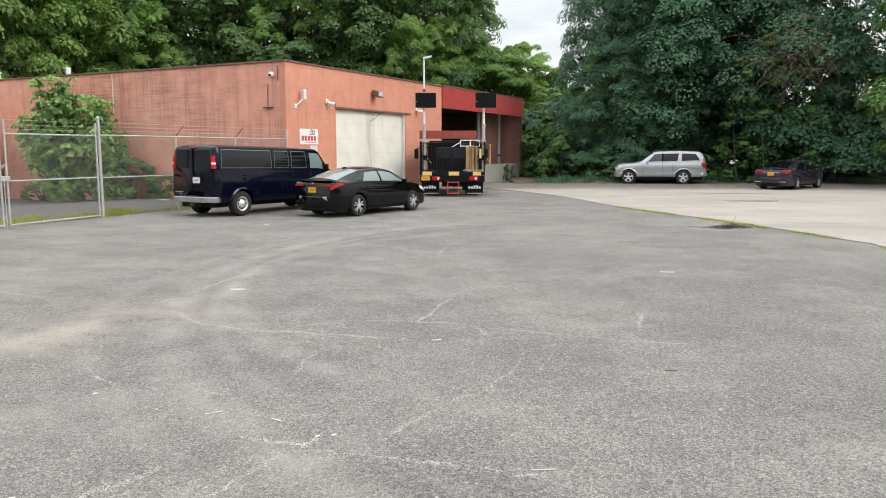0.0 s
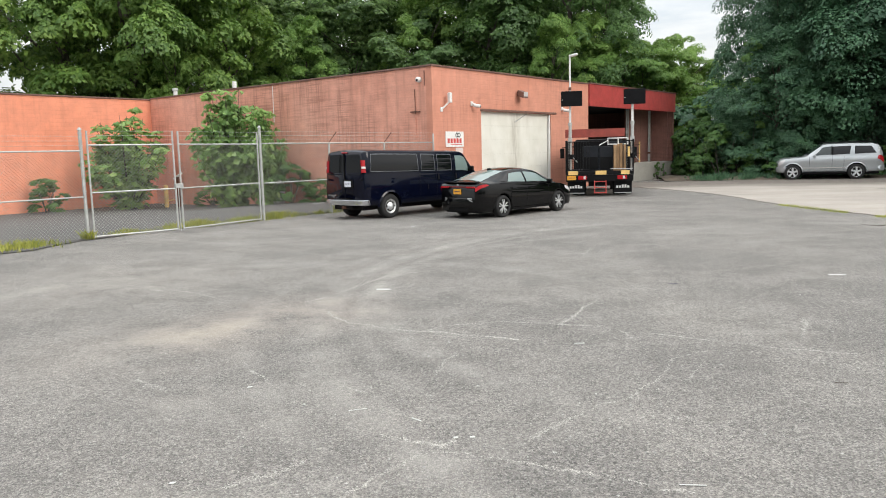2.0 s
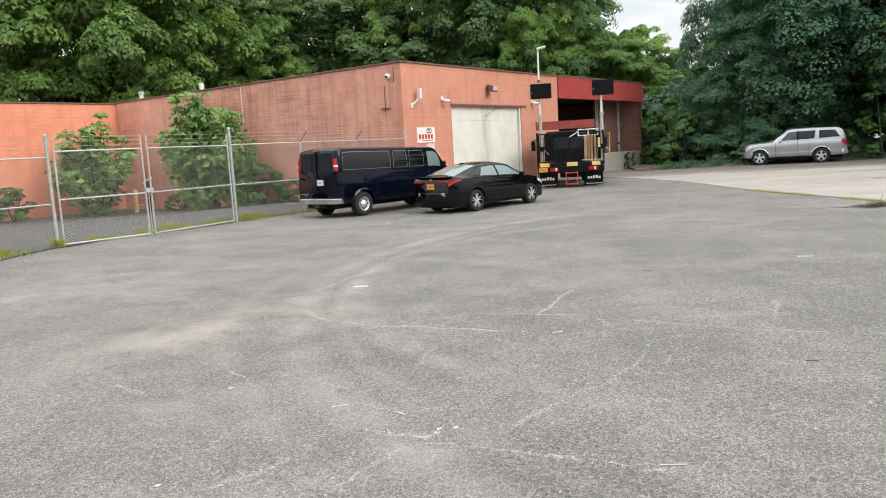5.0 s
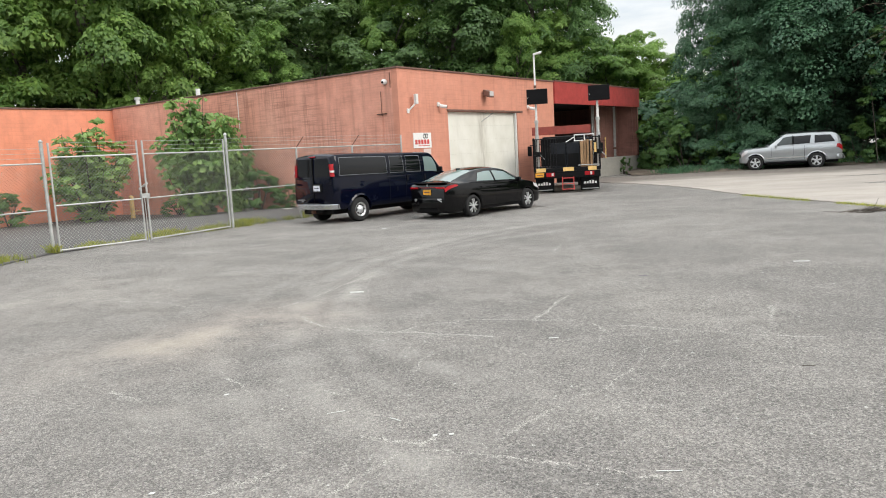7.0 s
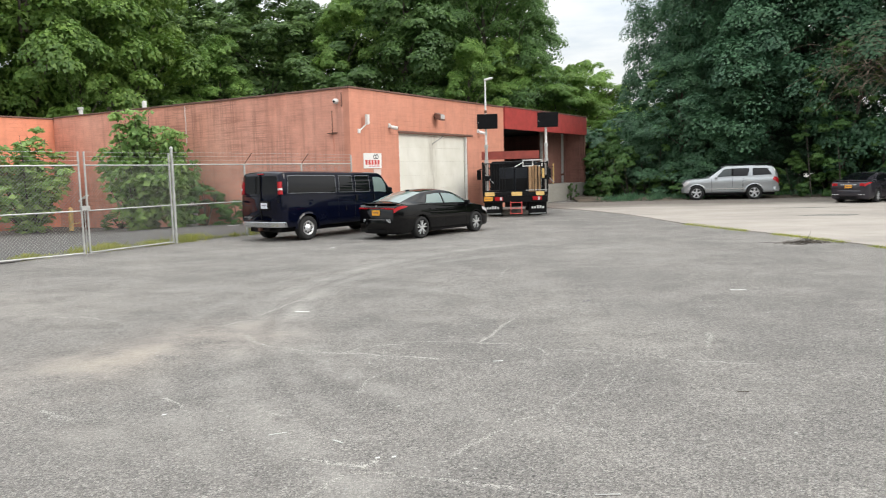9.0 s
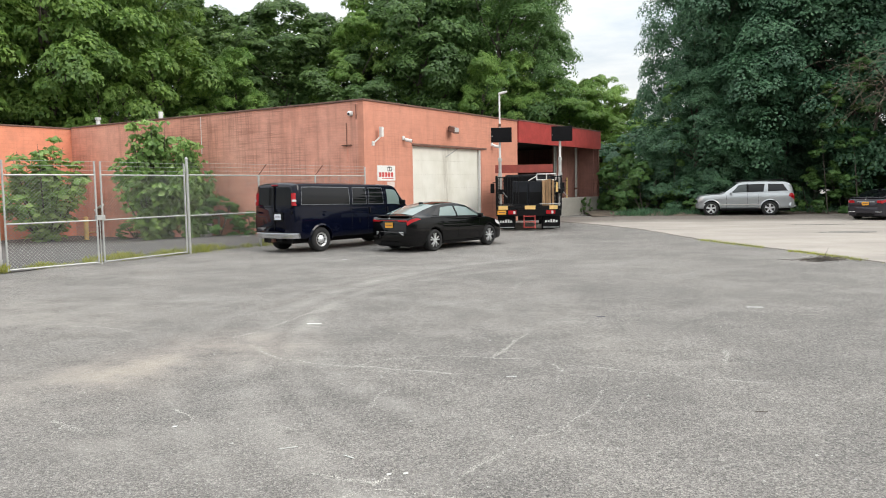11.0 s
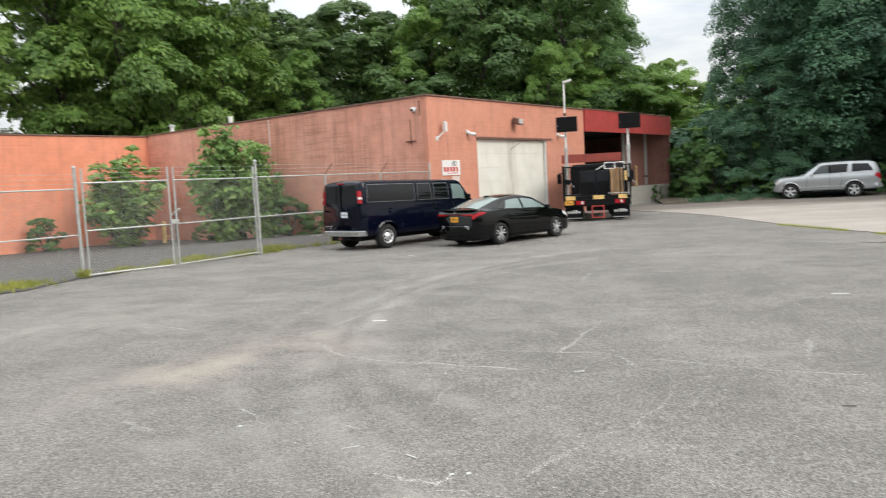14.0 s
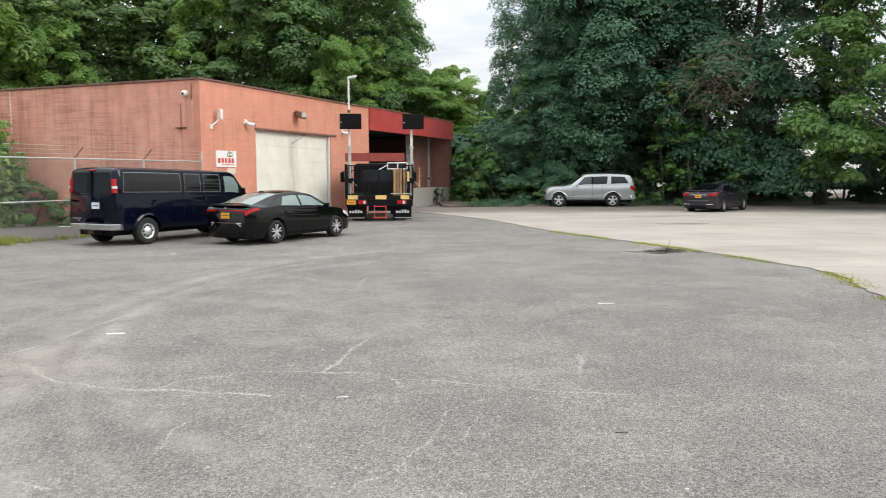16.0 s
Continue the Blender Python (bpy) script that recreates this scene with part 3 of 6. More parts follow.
part("dock_shutter", box(OPEN_U0 + 0.5, OPEN_U0 + 5.2, 6.40, 6.48, DOCK_Z, 3.7), M_DOCKSHADE, wh)
part("dock_platform", box(18.6, END_U - 0.02, 0.02, 6.5, -0.05, DOCK_Z, 0.02), M_DOCK, wh, "chipped stained concrete dock platform")
part("dock_pier", box(END_U - 0.22, END_U, -0.02, T, DOCK_Z + 0.002, OPEN_Z1), M_BRICK, wh)
part("dock_brick_panel", box(20.85, END_U - 0.302, 1.3, 1.55, DOCK_Z + 0.002, OPEN_Z1 + 0.14), M_BRICK, wh, "dark red brick wall behind the dock edge")
for u, v, r in ((20.45, 1.2, 0.05), (20.68, 1.2, 0.035), (23.85, 1.22, 0.055), (24.05, 1.22, 0.035)):
    part("downpipe", tube((u, v, DOCK_Z), (u, v, OPEN_Z1 + 0.12), r), M_GALV, wh, "pale steel downpipe")
    part("pipe_collar", tube((u, v, DOCK_Z + 0.5), (u, v, DOCK_Z + 0.62), r * 1.35), M_RUST, wh)
# a sagging steel rail guards the dock edge
part("dock_rail", tube((19.0, 0.5, DOCK_Z + 1.05), (21.0, 0.6, DOCK_Z + 1.10), 0.03), M_RUST, wh, "rusty dock guard rail")
part("dock_rail", tube((19.0, 0.5, DOCK_Z + 0.55), (21.0, 0.6, DOCK_Z + 0.55), 0.025), M_RUST, wh)
part("dock_rail", tube((19.2, 0.5, DOCK_Z + 1.0), (20.4, 0.55, DOCK_Z), 0.025), M_RUST, wh)
part("downpipe", tube((END_U - 0.3, -0.06, DOCK_Z + 0.2), (END_U - 0.3, -0.06, OPEN_Z1), 0.05), M_RUST, wh)
part("dock_post", tube((21.0, 0.6, DOCK_Z), (21.0, 0.6, 2.35), 0.05), M_YELLOW, wh, "faded yellow guard post")
part("dock_ladder", box(20.1, 20.16, 0.5, 0.55, DOCK_Z, 2.1), M_RUST, wh)

# sectional garage door, set back in its opening
gd = part("garage_door", box(DOOR_U0, DOOR_U1, 0.20, 0.235, 0.0, DOOR_H), M_DOORSTAIN, wh, "cream sectional overhead door with a grimy centre seam")
for r in range(6):
    z0 = r * DOOR_H / 6
    part("door_panel", box(DOOR_U0 + 0.04, DOOR_U1 - 0.11, 0.16, 0.198, z0 + 0.002, z0 + DOOR_H / 6 - 0.002, 0.004), M_DOORW, gd)
part("door_jamb", box(DOOR_U1 - 0.09, DOOR_U1 - 0.002, 0.04, 0.155, 0, DOOR_H - 0.002, 0.006), M_WHITE, gd)
part("door_lintel", box(DOOR_U0 - 0.05, DOOR_U1 + 0.5, -0.035, 0.03, DOOR_H + 0.002, DOOR_H + 0.09, 0.008), M_COPING, wh, "dark stained lintel strip")
part("door_strut", tube((6.15, 0.12, 3.28), (7.1, 0.1, 3.66), 0.022), M_GALV, gd)

# steel door in the wing
md = part("side_door", box(-11.13, -10.10, WING_V + 0.06, WING_V + 0.11, -0.43, 1.83, 0.006), M_PINKDOOR, wh, "pale pinkish steel side door")
part("door_frame", box(-11.2, -10.03, WING_V - 0.02, WING_V + 0.04, 1.84, 1.93), M_COPING, md)
part("door_frame", box(-11.2, -11.14, WING_V - 0.02, WING_V + 0.04, -0.43, 1.838), M_WING, md)
part("door_knob", tube((-11.02, WING_V - 0.03, 0.55), (-11.02, WING_V + 0.05, 0.55), 0.035), M_GALV, md)
# pale paint drips
part("paint_drip", box(-10.09, -10.05, WING_V - 0.006, WING_V - 0.002, 1.95, 5.15), M_WHITE, wh)
part("paint_drip", box(-0.006, -0.001, 9.60, 9.645, 3.6, 5.30), M_WHITE, wh)
part("conduit", tube((-0.03, 0.86, 3.55), (-0.03, 0.86, 4.5), 0.014), M_RUST, wh)
part("conduit", tube((-0.02, 0.86, 1.0), (-0.02, 0.86, 3.548), 0.016), M_SIDE, wh, "conduit painted over in the wall colour")
part("conduit_bar", box(-0.07, -0.002, 0.62, 1.10, 3.60, 3.64), M_RUST, wh)
part("conduit", tube((-0.03, 0.35, 4.62), (-0.03, 0.35, 5.2), 0.015), M_RUST, wh)


def vent_pipe(u, v, h, cap):
    v_pipe = thing("vent_pipe", BUILD @ Matrix.Translation((u, v, WALL_H - 0.22)), "pale metal vent pipe on the flat roof", "vent pipe", "roof vents")
    part("pipe", tube((0, 0, 0), (0, 0, h), 0.11, n=14), M_WHITE, v_pipe)
    if cap:
        part("cap", tube((0, 0, h), (0, 0, h + 0.13), 0.17, 0.15, n=14), M_GALV, v_pipe)


vent_pipe(1.2, 14.1, 0.80, False)
vent_pipe(1.2, 19.5, 0.72, True)


# ---- things on the walls ----
def security_camera(u, v, z, turn, label, arm=False):
    c = thing("security_camera", BUILD @ Matrix.Translation((u, v, z)) @ Matrix.Rotation(radians(turn), 4, "Z"), label, "camera", "wall cameras")
    part("bracket", box(-0.07, 0.07, -0.05, 0, -0.09, 0.09, 0.01), M_WHITE, c)
    if arm:
        part("arm", tube((0, -0.03, 0), (0.28, -0.22, 0.30), 0.03), M_WHITE, c)
        part("housing", box(0.22, 0.37, -0.30, -0.16, 0.26, 0.66, 0.03), M_WHITE, c)
    else:
        part("arm", tube((0, -0.03, 0), (0.04, -0.20, -0.05), 0.035), M_WHITE, c)
        bm = bmesh.new()
        add_tube(bm, (0.02, -0.10, -0.07), (0.17, -0.34, -0.13), 0.075, 0.075, 14)
        part("housing", bm, M_WHITE, c)
        part("lens", tube((0.17, -0.34, -0.13), (0.18, -0.356, -0.134), 0.055, n=14), M_BLACK, c)


security_camera(0.55, 0, 3.68, 0, "white aerial-style camera on an angled arm", True)
security_camera(2.62, 0, 3.98, 0, "white bullet camera fixed to the orange wall")
security_camera(10.25, 0, 4.0, 0, "white bullet camera beside the truck mast")
dome = thing("security_camera", BUILD @ Matrix.Translation((0, 0.62, 4.86)) @ Matrix.Rotation(radians(-90), 4, "Z"), "small white dome camera on the weathered wall", "camera", "wall cameras")
part("base", tube((0, 0, 0), (0, -0.08, 0), 0.11, n=16), M_WHITE, dome)
ball = bmesh.new()
bmesh.ops.create_uvsphere(ball, u_segments=16, v_segments=10, radius=0.10, matrix=Matrix.Translation((0, -0.10, 0)))
part("housing", ball, M_WHITE, dome, smooth=True)
part("lens", tube((0.02, -0.19, -0.02), (0.025, -0.205, -0.025), 0.045, n=12), M_BLACK, dome)


def flood_light(u, v, z, s, label):
    f = thing("flood_light", BUILD @ Matrix.Translation((u, v, z)), label, "floodlight", "wall floodlights")
    part("bracket", box(-0.08, 0.08, -0.10, 0, -0.1, 0.1, 0.01), M_RUST, f)
    bm = bmesh.new()
    add_box(bm, -0.33 * s, 0.33 * s, -0.42, -0.10, -0.20 * s, 0.24 * s, 0.03)
    for p in bm.verts:
        if p.co.y < -0.3:
            p.co.z -= 0.10
    part("housing", bm, M_COPING, f, "brown weathered metal housing")
    part("lens", box(-0.26 * s, 0.26 * s, -0.432, -0.422, -0.24 * s, 0.08 * s), M_CLEARLIGHT, f)


flood_light(6.25, 0, 4.55, 0.62, "dark box floodlight above the garage door")
flood_light(-10.6, WING_V, 4.98, 1.0, "boxy dark wall light on the rear wing")
jb = thing("junction_box", BUILD @ Matrix.Translation((-11.55, WING_V, 2.15)), "small rusty junction box on the wing wall", "junction box")
part("box", box(-0.09, 0.09, -0.08, 0, -0.11, 0.11, 0.01), M_RUST, jb)

sign = thing("company_sign", BUILD @ Matrix.Translation((1.38, -0.002, 2.5)), "white company sign board with red and black print", "sign")
part("board", box(-0.60, 0.60, -0.03, 0, -0.31, 0.31, 0.004), M_SIGN, sign)
logo_letters = bmesh.new()
for k in range(5):
    add_box(logo_letters, -0.50 + k * 0.20, -0.36 + k * 0.20, -0.036, -0.03, -0.16, 0.03)
part("lettering", logo_letters, M_SIGNRED, sign, "red block wordmark shapes")
rings = bmesh.new()
for cx, cz, r in ((0.12, 0.16, 0.09), (0.28, 0.17, 0.10), (0.15, 0.25, 0.05)):
    for k in range(20):
        a0, a1 = 2 * math.pi * k / 20, 2 * math.pi * (k + 1) / 20
        q = [rings.verts.new((cx + math.cos(a) * rr, -0.034, cz + math.sin(a) * rr)) for a, rr in ((a0, r), (a1, r), (a1, r * 0.62), (a0, r * 0.62))]
        rings.faces.new(q)
part("emblem", rings, M_SIGNBLACK, sign, "black interlocking ring emblem")
part("small_print", box(-0.30, 0.46, -0.035, -0.03, -0.235, -0.205), M_SIGNRED, sign)
sign2 = thing("notice_board", BUILD @ Matrix.Translation((1.45, -0.002, 2.08)), "small pale notice under the company sign", "sign")
part("board", box(-0.02, 0.48, -0.025, 0, -0.16, 0.07, 0.004), M_PINKDOOR, sign2)

# ---- chain-link fence ----
fence = thing("chain_link_fence", BUILD, "galvanised chain-link fence with barbed wire on top", "fence")
FENCE_Z = 2.38


def link_mesh(u0, u1, v0, v1, z0, z1, cell=0.088, r=0.0031):
    """Woven diamond wire between two uprights."""
    bm = bmesh.new()
    length = math.hypot(u1 - u0, v1 - v0)
    h = z1 - z0
    du, dv = (u1 - u0) / length, (v1 - v0) / length
    n = int((length + h) / cell)
    for s in (1, -1):
        for k in range(n + 1):
            a = k * cell - (h if s > 0 else 0)
            t0, t1 = max(0.0, -a if s > 0 else a - length), h
            if s > 0:
                t0, t1 = max(0.0, -a), min(h, length - a)
                if t1 <= t0:
                    continue
                p, q = (a + t0, z0 + t0), (a + t1, z0 + t1)
            else:
                t0, t1 = max(0.0, a - length), min(h, a)
                if t1 <= t0:
                    continue
                p, q = (a - t0, z0 + t0), (a - t1, z0 + t1)
            off = 0.004 * s
            add_tube(bm, (u0 + du * p[0] - dv * off, v0 + dv * p[0] + du * off, p[1]), (u0 + du * q[0] - dv * off, v0 + dv * q[0] + du * off, q[1]), r, n=3, caps=False)
    return bm


def fence_run(u0, v0, u1, v1, posts, top, z0=0.03):
    part("mesh_panel", link_mesh(u0, u1, v0, v1, z0, top), M_WIRE, fence, "woven chain-link wire")
    part("top_rail", tube((u0, v0, top), (u1, v1, top), 0.020), M_GALV, fence)
    part("middle_rail", tube((u0, v0, top * 0.485), (u1, v1, top * 0.485), 0.018), M_GALV, fence)
    for s in posts:
        u, v = u0 + (u1 - u0) * s, v0 + (v1 - v0) * s
        part("post", tube((u, v, -0.02), (u, v, top + 0.02), 0.032), M_GALV, fence)
        part("barb_arm", tube((u, v, top), (u + 0.12, v - 0.26, top + 0.36), 0.016), M_RUST, fence)
    for k in range(3):
        z = top + 0.13 + 0.115 * k
        off = -0.085 * (k + 1)
        part("barbed_wire", tube((u0, v0 + off * 0.4, z), (u1, v1 + off * 0.4, z), 0.0035, n=4), M_WIRE, fence)


def terminal(u, v, h):
    p = part("terminal_post", tube((u, v, -0.02), (u, v, h), 0.041, n=14), M_GALV, fence, "thick shiny terminal post")
    part("post_cap", tube((u, v, h), (u, v, h + 0.06), 0.062, 0.02, n=14), M_GALV, p)
    for z in (0.3, 0.75, 1.22, 1.8, 2.35, 2.45, 2.55, 2.65, 2.75):
        part("clamp", tube((u, v, z - 0.018), (u, v, z + 0.018), 0.050, n=12), M_GALV, p)


P1, P3, PC = (-14.15, -0.16), (-8.5, 0.0), (-11.70, -0.46)
terminal(*P1, 2.74)
terminal(*P3, 2.86)
fence_run(P3[0], P3[1], -0.10, -0.06, (0.34, 0.665), FENCE_Z)
fence_run(-30.0, -1.0, P1[0], P1[1], (0.44, 0.66, 0.8435), 2.22)
part("post", tube((-0.10, -0.08, 0), (-0.10, -0.08, 2.72), 0.035), M_GALV, fence)

gate = thing("double_gate", BUILD, "closed galvanised chain-link double gate", "gate")


def gate_leaf(u0, v0, u1, v1):
    leaf = part("gate_leaf", tube((u0, v0, FENCE_Z - 0.02), (u1, v1, FENCE_Z - 0.02), 0.020), M_GALV, gate)
    part("rail", tube((u0, v0, 0.06), (u1, v1, 0.06), 0.022), M_GALV, leaf)
    part("rail", tube((u0, v0, 1.17), (u1, v1, 1.17), 0.019), M_GALV, leaf)
    for u, v in ((u0, v0), (u1, v1)):
        part("upright", tube((u, v, 0.03), (u, v, FENCE_Z + 0.34), 0.026), M_GALV, leaf)
    part("mesh_panel", link_mesh(u0, u1, v0, v1, 0.06, FENCE_Z - 0.02), M_WIRE, leaf)
    for k in range(3):
        z = FENCE_Z + 0.10 + 0.115 * k
        part("barbed_wire", tube((u0, v0, z), (u1, v1, z), 0.0035, n=4), M_WIRE, leaf)


gate_leaf(P1[0] + 0.14, P1[1] - 0.05, PC[0] - 0.09, PC[1])
gate_leaf(PC[0] + 0.09, PC[1] + 0.02, P3[0] - 0.14, P3[1] - 0.04)
part("latch", box(PC[0] - 0.12, PC[0] + 0.12, PC[1] - 0.06, PC[1] + 0.04, 1.18, 1.30, 0.01), M_GALV, gate)
part("drop_rod", tube((PC[0] - 0.04, PC[1] - 0.05, 0.0), (PC[0] - 0.04, PC[1] - 0.05, 1.2), 0.012), M_GALV, gate)


# ---- vehicles ----
class Shell:
    """A car body: stations along y give belt and roof heights and half widths; the surface runs from the sill (1) over the belt (2) and the roof edge (3) to the middle (4)."""

    def __init__(self, rows, sill, wheels, arch, blur=0.06, lean=0.0, bulge=None):
        rows = np.array(rows, float)
        self.y0, self.y1 = rows[0, 0], rows[-1, 0]
        self.g = np.arange(self.y0, self.y1 + 0.005, 0.01)
        k = np.exp(-0.5 * (np.arange(-30, 31) * 0.01 / blur) ** 2)
        k /= k.sum()
        cols = []
        for c in range(1, 5):
            v = np.interp(self.g, rows[:, 0], rows[:, c])
            v = np.convolve(np.pad(v, 30, mode="edge"), k, mode="valid")
            cols.append(v)
        self.zb, self.zr, self.wb, self.wr = cols
        self.sill, self.wheels, self.arch, self.lean = sill, wheels, arch, lean
        self.bulge = bulge or ((0, 0.12, 0.5, 0.8, 1), (0.93, 0.975, 1.0, 0.985, 0.95))

    def low(self, y):
        z = self.sill + 0.10 * max(0, 1 - (y - self.y0) / 0.5) ** 2 * 0.3
        for yw, zw in self.wheels:
            d = abs(y - yw)
            if d < self.arch:
                z = max(z, zw + math.sqrt(self.arch ** 2 - d * d))
        return z

    def at(self, y, s, side=1):
        zb, zr = np.interp(y, self.g, self.zb), np.interp(y, self.g, self.zr)
        wb, wr = np.interp(y, self.g, self.wb), np.interp(y, self.g, self.wr)
        if s <= 1:
            x, z = wb * self.bulge[1][0] * s, self.low(y)
        elif s <= 2:
            z = self.low(y) + (zb - self.low(y)) * (s - 1)
            x = wb * np.interp((z - self.sill) / max(0.05, zb - self.sill), *self.bulge)
        elif s <= 3:
            t = s - 2
            x = wb * self.bulge[1][-1] * (1 - t) + wr * t + 0.025 * math.sin(math.pi * t) * min(1, (zr - zb) * 3)
            z = zb + (zr - 0.055 - zb) * t if zr - zb > 0.06 else zb + (zr - zb) * 0.3 * t
        else:
            t = s - 3
            x = wr * (1 - t)
            top = zr
            edge = zr - 0.055 if zr - zb > 0.06 else zb + (zr - zb) * 0.3
            z = edge + (top - edge) * (1 - (1 - t) ** 2.4)
        yy = y + self.lean * z * math.exp(-(y - self.y0) / 0.7)
        return Vector((x * side, yy, z))

    def normal(self, y, s, side):
        e = 0.02
        a = self.at(min(y + e, self.y1), s, side) - self.at(max(y - e, self.y0), s, side)
        b = self.at(y, min(s + e, 4), side) - self.at(y, max(s - e, 0), side)
        n = a.cross(b)
        if n.length < 1e-9:
            return Vector((side, 0, 0))
        n.normalize()
        return n if n.x * side + n.z * 0.6 > 0 or abs(n.y) > 0.9 else -n

    def body(self, step=0.055):
        ys = list(np.arange(self.y0, self.y1, step)) + [self.y1]
        ring = [0, 0.6, 1.0, 1.06, 1.14, 1.24, 1.36, 1.5, 1.64, 1.76, 1.86, 1.94, 2.0, 2.05, 2.15, 2.3, 2.5, 2.7, 2.85, 2.95, 3.0, 3.06, 3.15, 3.3, 3.55, 3.8, 4.0]
        bm = bmesh.new()
        grid = []
        for y in ys:
            right = [bm.verts.new(self.at(y, s, 1)) for s in ring]
            left = [bm.verts.new(self.at(y, s, -1)) for s in ring[1:-1]]
            grid.append(right + left[::-1])
        n = len(grid[0])
        for a, b in zip(grid, grid[1:]):
            for k in range(n):
                bm.faces.new((a[k], a[(k + 1) % n], b[(k + 1) % n], b[k]))
        bm.faces.new(list(reversed(grid[0])))
        bm.faces.new(grid[-1])
        bmesh.ops.recalc_face_normals(bm, faces=bm.faces)
        return bm

    def patch(self, corners, side, off=0.006, na=10, nb=6, thick=0.0):
        """A sheet on the body between four (y, s) corners, given round its edge."""
        (ya, sa), (yb, sb), (yc, sc), (yd, sd) = corners
        bm = bmesh.new()
        grid = []
        for j in range(nb + 1):
            v = j / nb
            row = []
            for i in range(na + 1):
                u = i / na
                y = (ya * (1 - u) + yb * u) * (1 - v) + (yd * (1 - u) + yc * u) * v
                s = (sa * (1 - u) + sb * u) * (1 - v) + (sd * (1 - u) + sc * u) * v
                row.append(bm.verts.new(self.at(y, s, side) + self.normal(y, s, side) * off))
            grid.append(row)
        for a, b in zip(grid, grid[1:]):
            for i in range(na):
                bm.faces.new((a[i], a[i + 1], b[i + 1], b[i]))
        return bm

    def across(self, y_a, y_b, s0, off=0.006, n=12, m=6):
        """A sheet over both halves: the windscreen or the rear window."""
        bm = bmesh.new()
        grid = []
        for j in range(m + 1):
            y = y_a + (y_b - y_a) * j / m
            row = []
            for i in range(n + 1):
                q = 2 * i / n - 1
                s = 4 - abs(q) * (4 - s0)
                p = self.at(y, s, 1 if q >= 0 else -1)
                p1, p0 = self.at(min(y + 0.02, self.y1), 4, 1), self.at(max(self.y0, y - 0.02), 4, 1)
                slope = p1 - p0
                nrm = Vector((0, -slope.z, slope.y)).normalized()
                row.append(bm.verts.new(p + nrm * off))
            grid.append(row)
        for a, b in zip(grid, grid[1:]):
            for i in range(n):
                bm.faces.new((a[i], a[i + 1], b[i + 1], b[i]))
        return bm


def wheel(car, x, y, r, width, side, style, rim_r):
    """Tyre, rim with its own spokes, hub; the outer face looks to the given side."""
    hold = part("wheel", lathe([(rim_r * 0.35, -0.02), (rim_r * 0.98, -0.05), (rim_r, -0.12)], 28), M_BLACK, car)
    hold.matrix_local = Matrix.Translation((x, y, r)) @ (Matrix.Identity(4) if side > 0 else Matrix.Rotation(math.pi, 4, "Z"))
    h = width / 2
    tyre = lathe([(rim_r - 0.01, 0.0), (rim_r + 0.012, 0.012), (r - 0.07, 0.022), (r - 0.02, 0.008), (r, -0.03), (r, -width + 0.03), (r - 0.02, -width), (rim_r, -width + 0.02), (rim_r * 0.3, -width + 0.03)], 40)
    part("tyre", tyre, M_TYRE, hold, smooth=True)
    part("rim", lathe([(rim_r + 0.004, 0.004), (rim_r - 0.006, 0.010), (rim_r - 0.018, -0.03), (rim_r - 0.035, -0.10)], 40), M_BLACK if style == "twin" else M_ALLOY, hold, smooth=True)
    if style == "steel":
        part("disc", lathe([(rim_r - 0.02, -0.02), (rim_r * 0.72, -0.045), (rim_r * 0.5, -0.005), (rim_r * 0.36, 0.01), (rim_r * 0.34, 0.04), (0.001, 0.045)], 32), M_ALLOY, hold, smooth=True)
        for k in range(8):
            a = 2 * math.pi * k / 8
            part("hand_hole", tube((-0.02, math.cos(a) * rim_r * 0.66, math.sin(a) * rim_r * 0.66), (-0.012, math.cos(a) * rim_r * 0.66, math.sin(a) * rim_r * 0.66), 0.032, n=10), M_BLACK, hold)
        return hold
    count, spread = (5, 0.16) if style == "five" else (5, 0.24)
    for k in range(count):
        a = 2 * math.pi * k / count + 0.3
        for d in ((-spread, spread) if style == "twin" else (0,)):
            bm = bmesh.new()
            w0, w1 = (0.040, 0.050) if style == "five" else (0.009, 0.013)
            pts = []
            for rr, w, o in ((0.05, w0, 0.005), (rim_r - 0.015, w1, -0.004)):
                ang = a + (d if rr > 0.1 else d * 0.5)
                c, s = math.cos(ang), math.sin(ang)
                for q in (-1, 1):
                    for depth in (0.0, -0.03):
                        pts.append(bm.verts.new((o + depth, c * rr - s * w * q, s * rr + c * w * q)))
            for f in ((0, 2, 6, 4), (1, 5, 7, 3), (0, 4, 5, 1), (2, 3, 7, 6), (0, 1, 3, 2), (4, 6, 7, 5)):
                bm.faces.new([pts[i] for i in f])
            part("spoke", bm, M_ALLOY, hold)
    part("hub", tube((-0.03, 0, 0), (0.012, 0, 0), 0.05, n=16), M_ALLOY, hold)
    return hold


def wheels_for(car, half, ys, r, width, style, rim_r):
    for y in ys:
        for side in (1, -1):
            wheel(car, side * half, y, r, width, side, style, rim_r)


def vehicle_pose(x, y, heading):
    return Matrix.Translation((x, y, 0)) @ Matrix.Rotation(radians(heading), 4, "Z")


def rear_plate(car, x, y, z, mat, w=0.31, h=0.155, bars=M_INK, name="number_plate"):
    p = part(name, box(x - w / 2, x + w / 2, y - 0.012, y, z - h / 2, z + h / 2, 0.003), mat, car, "amber number plate" if mat is M_PLATE else "white number plate")
    plate_bars(p, bars, x - w * 0.42, x + w * 0.42, y - 0.012, z - h * 0.22, z + h * 0.25)
    return p


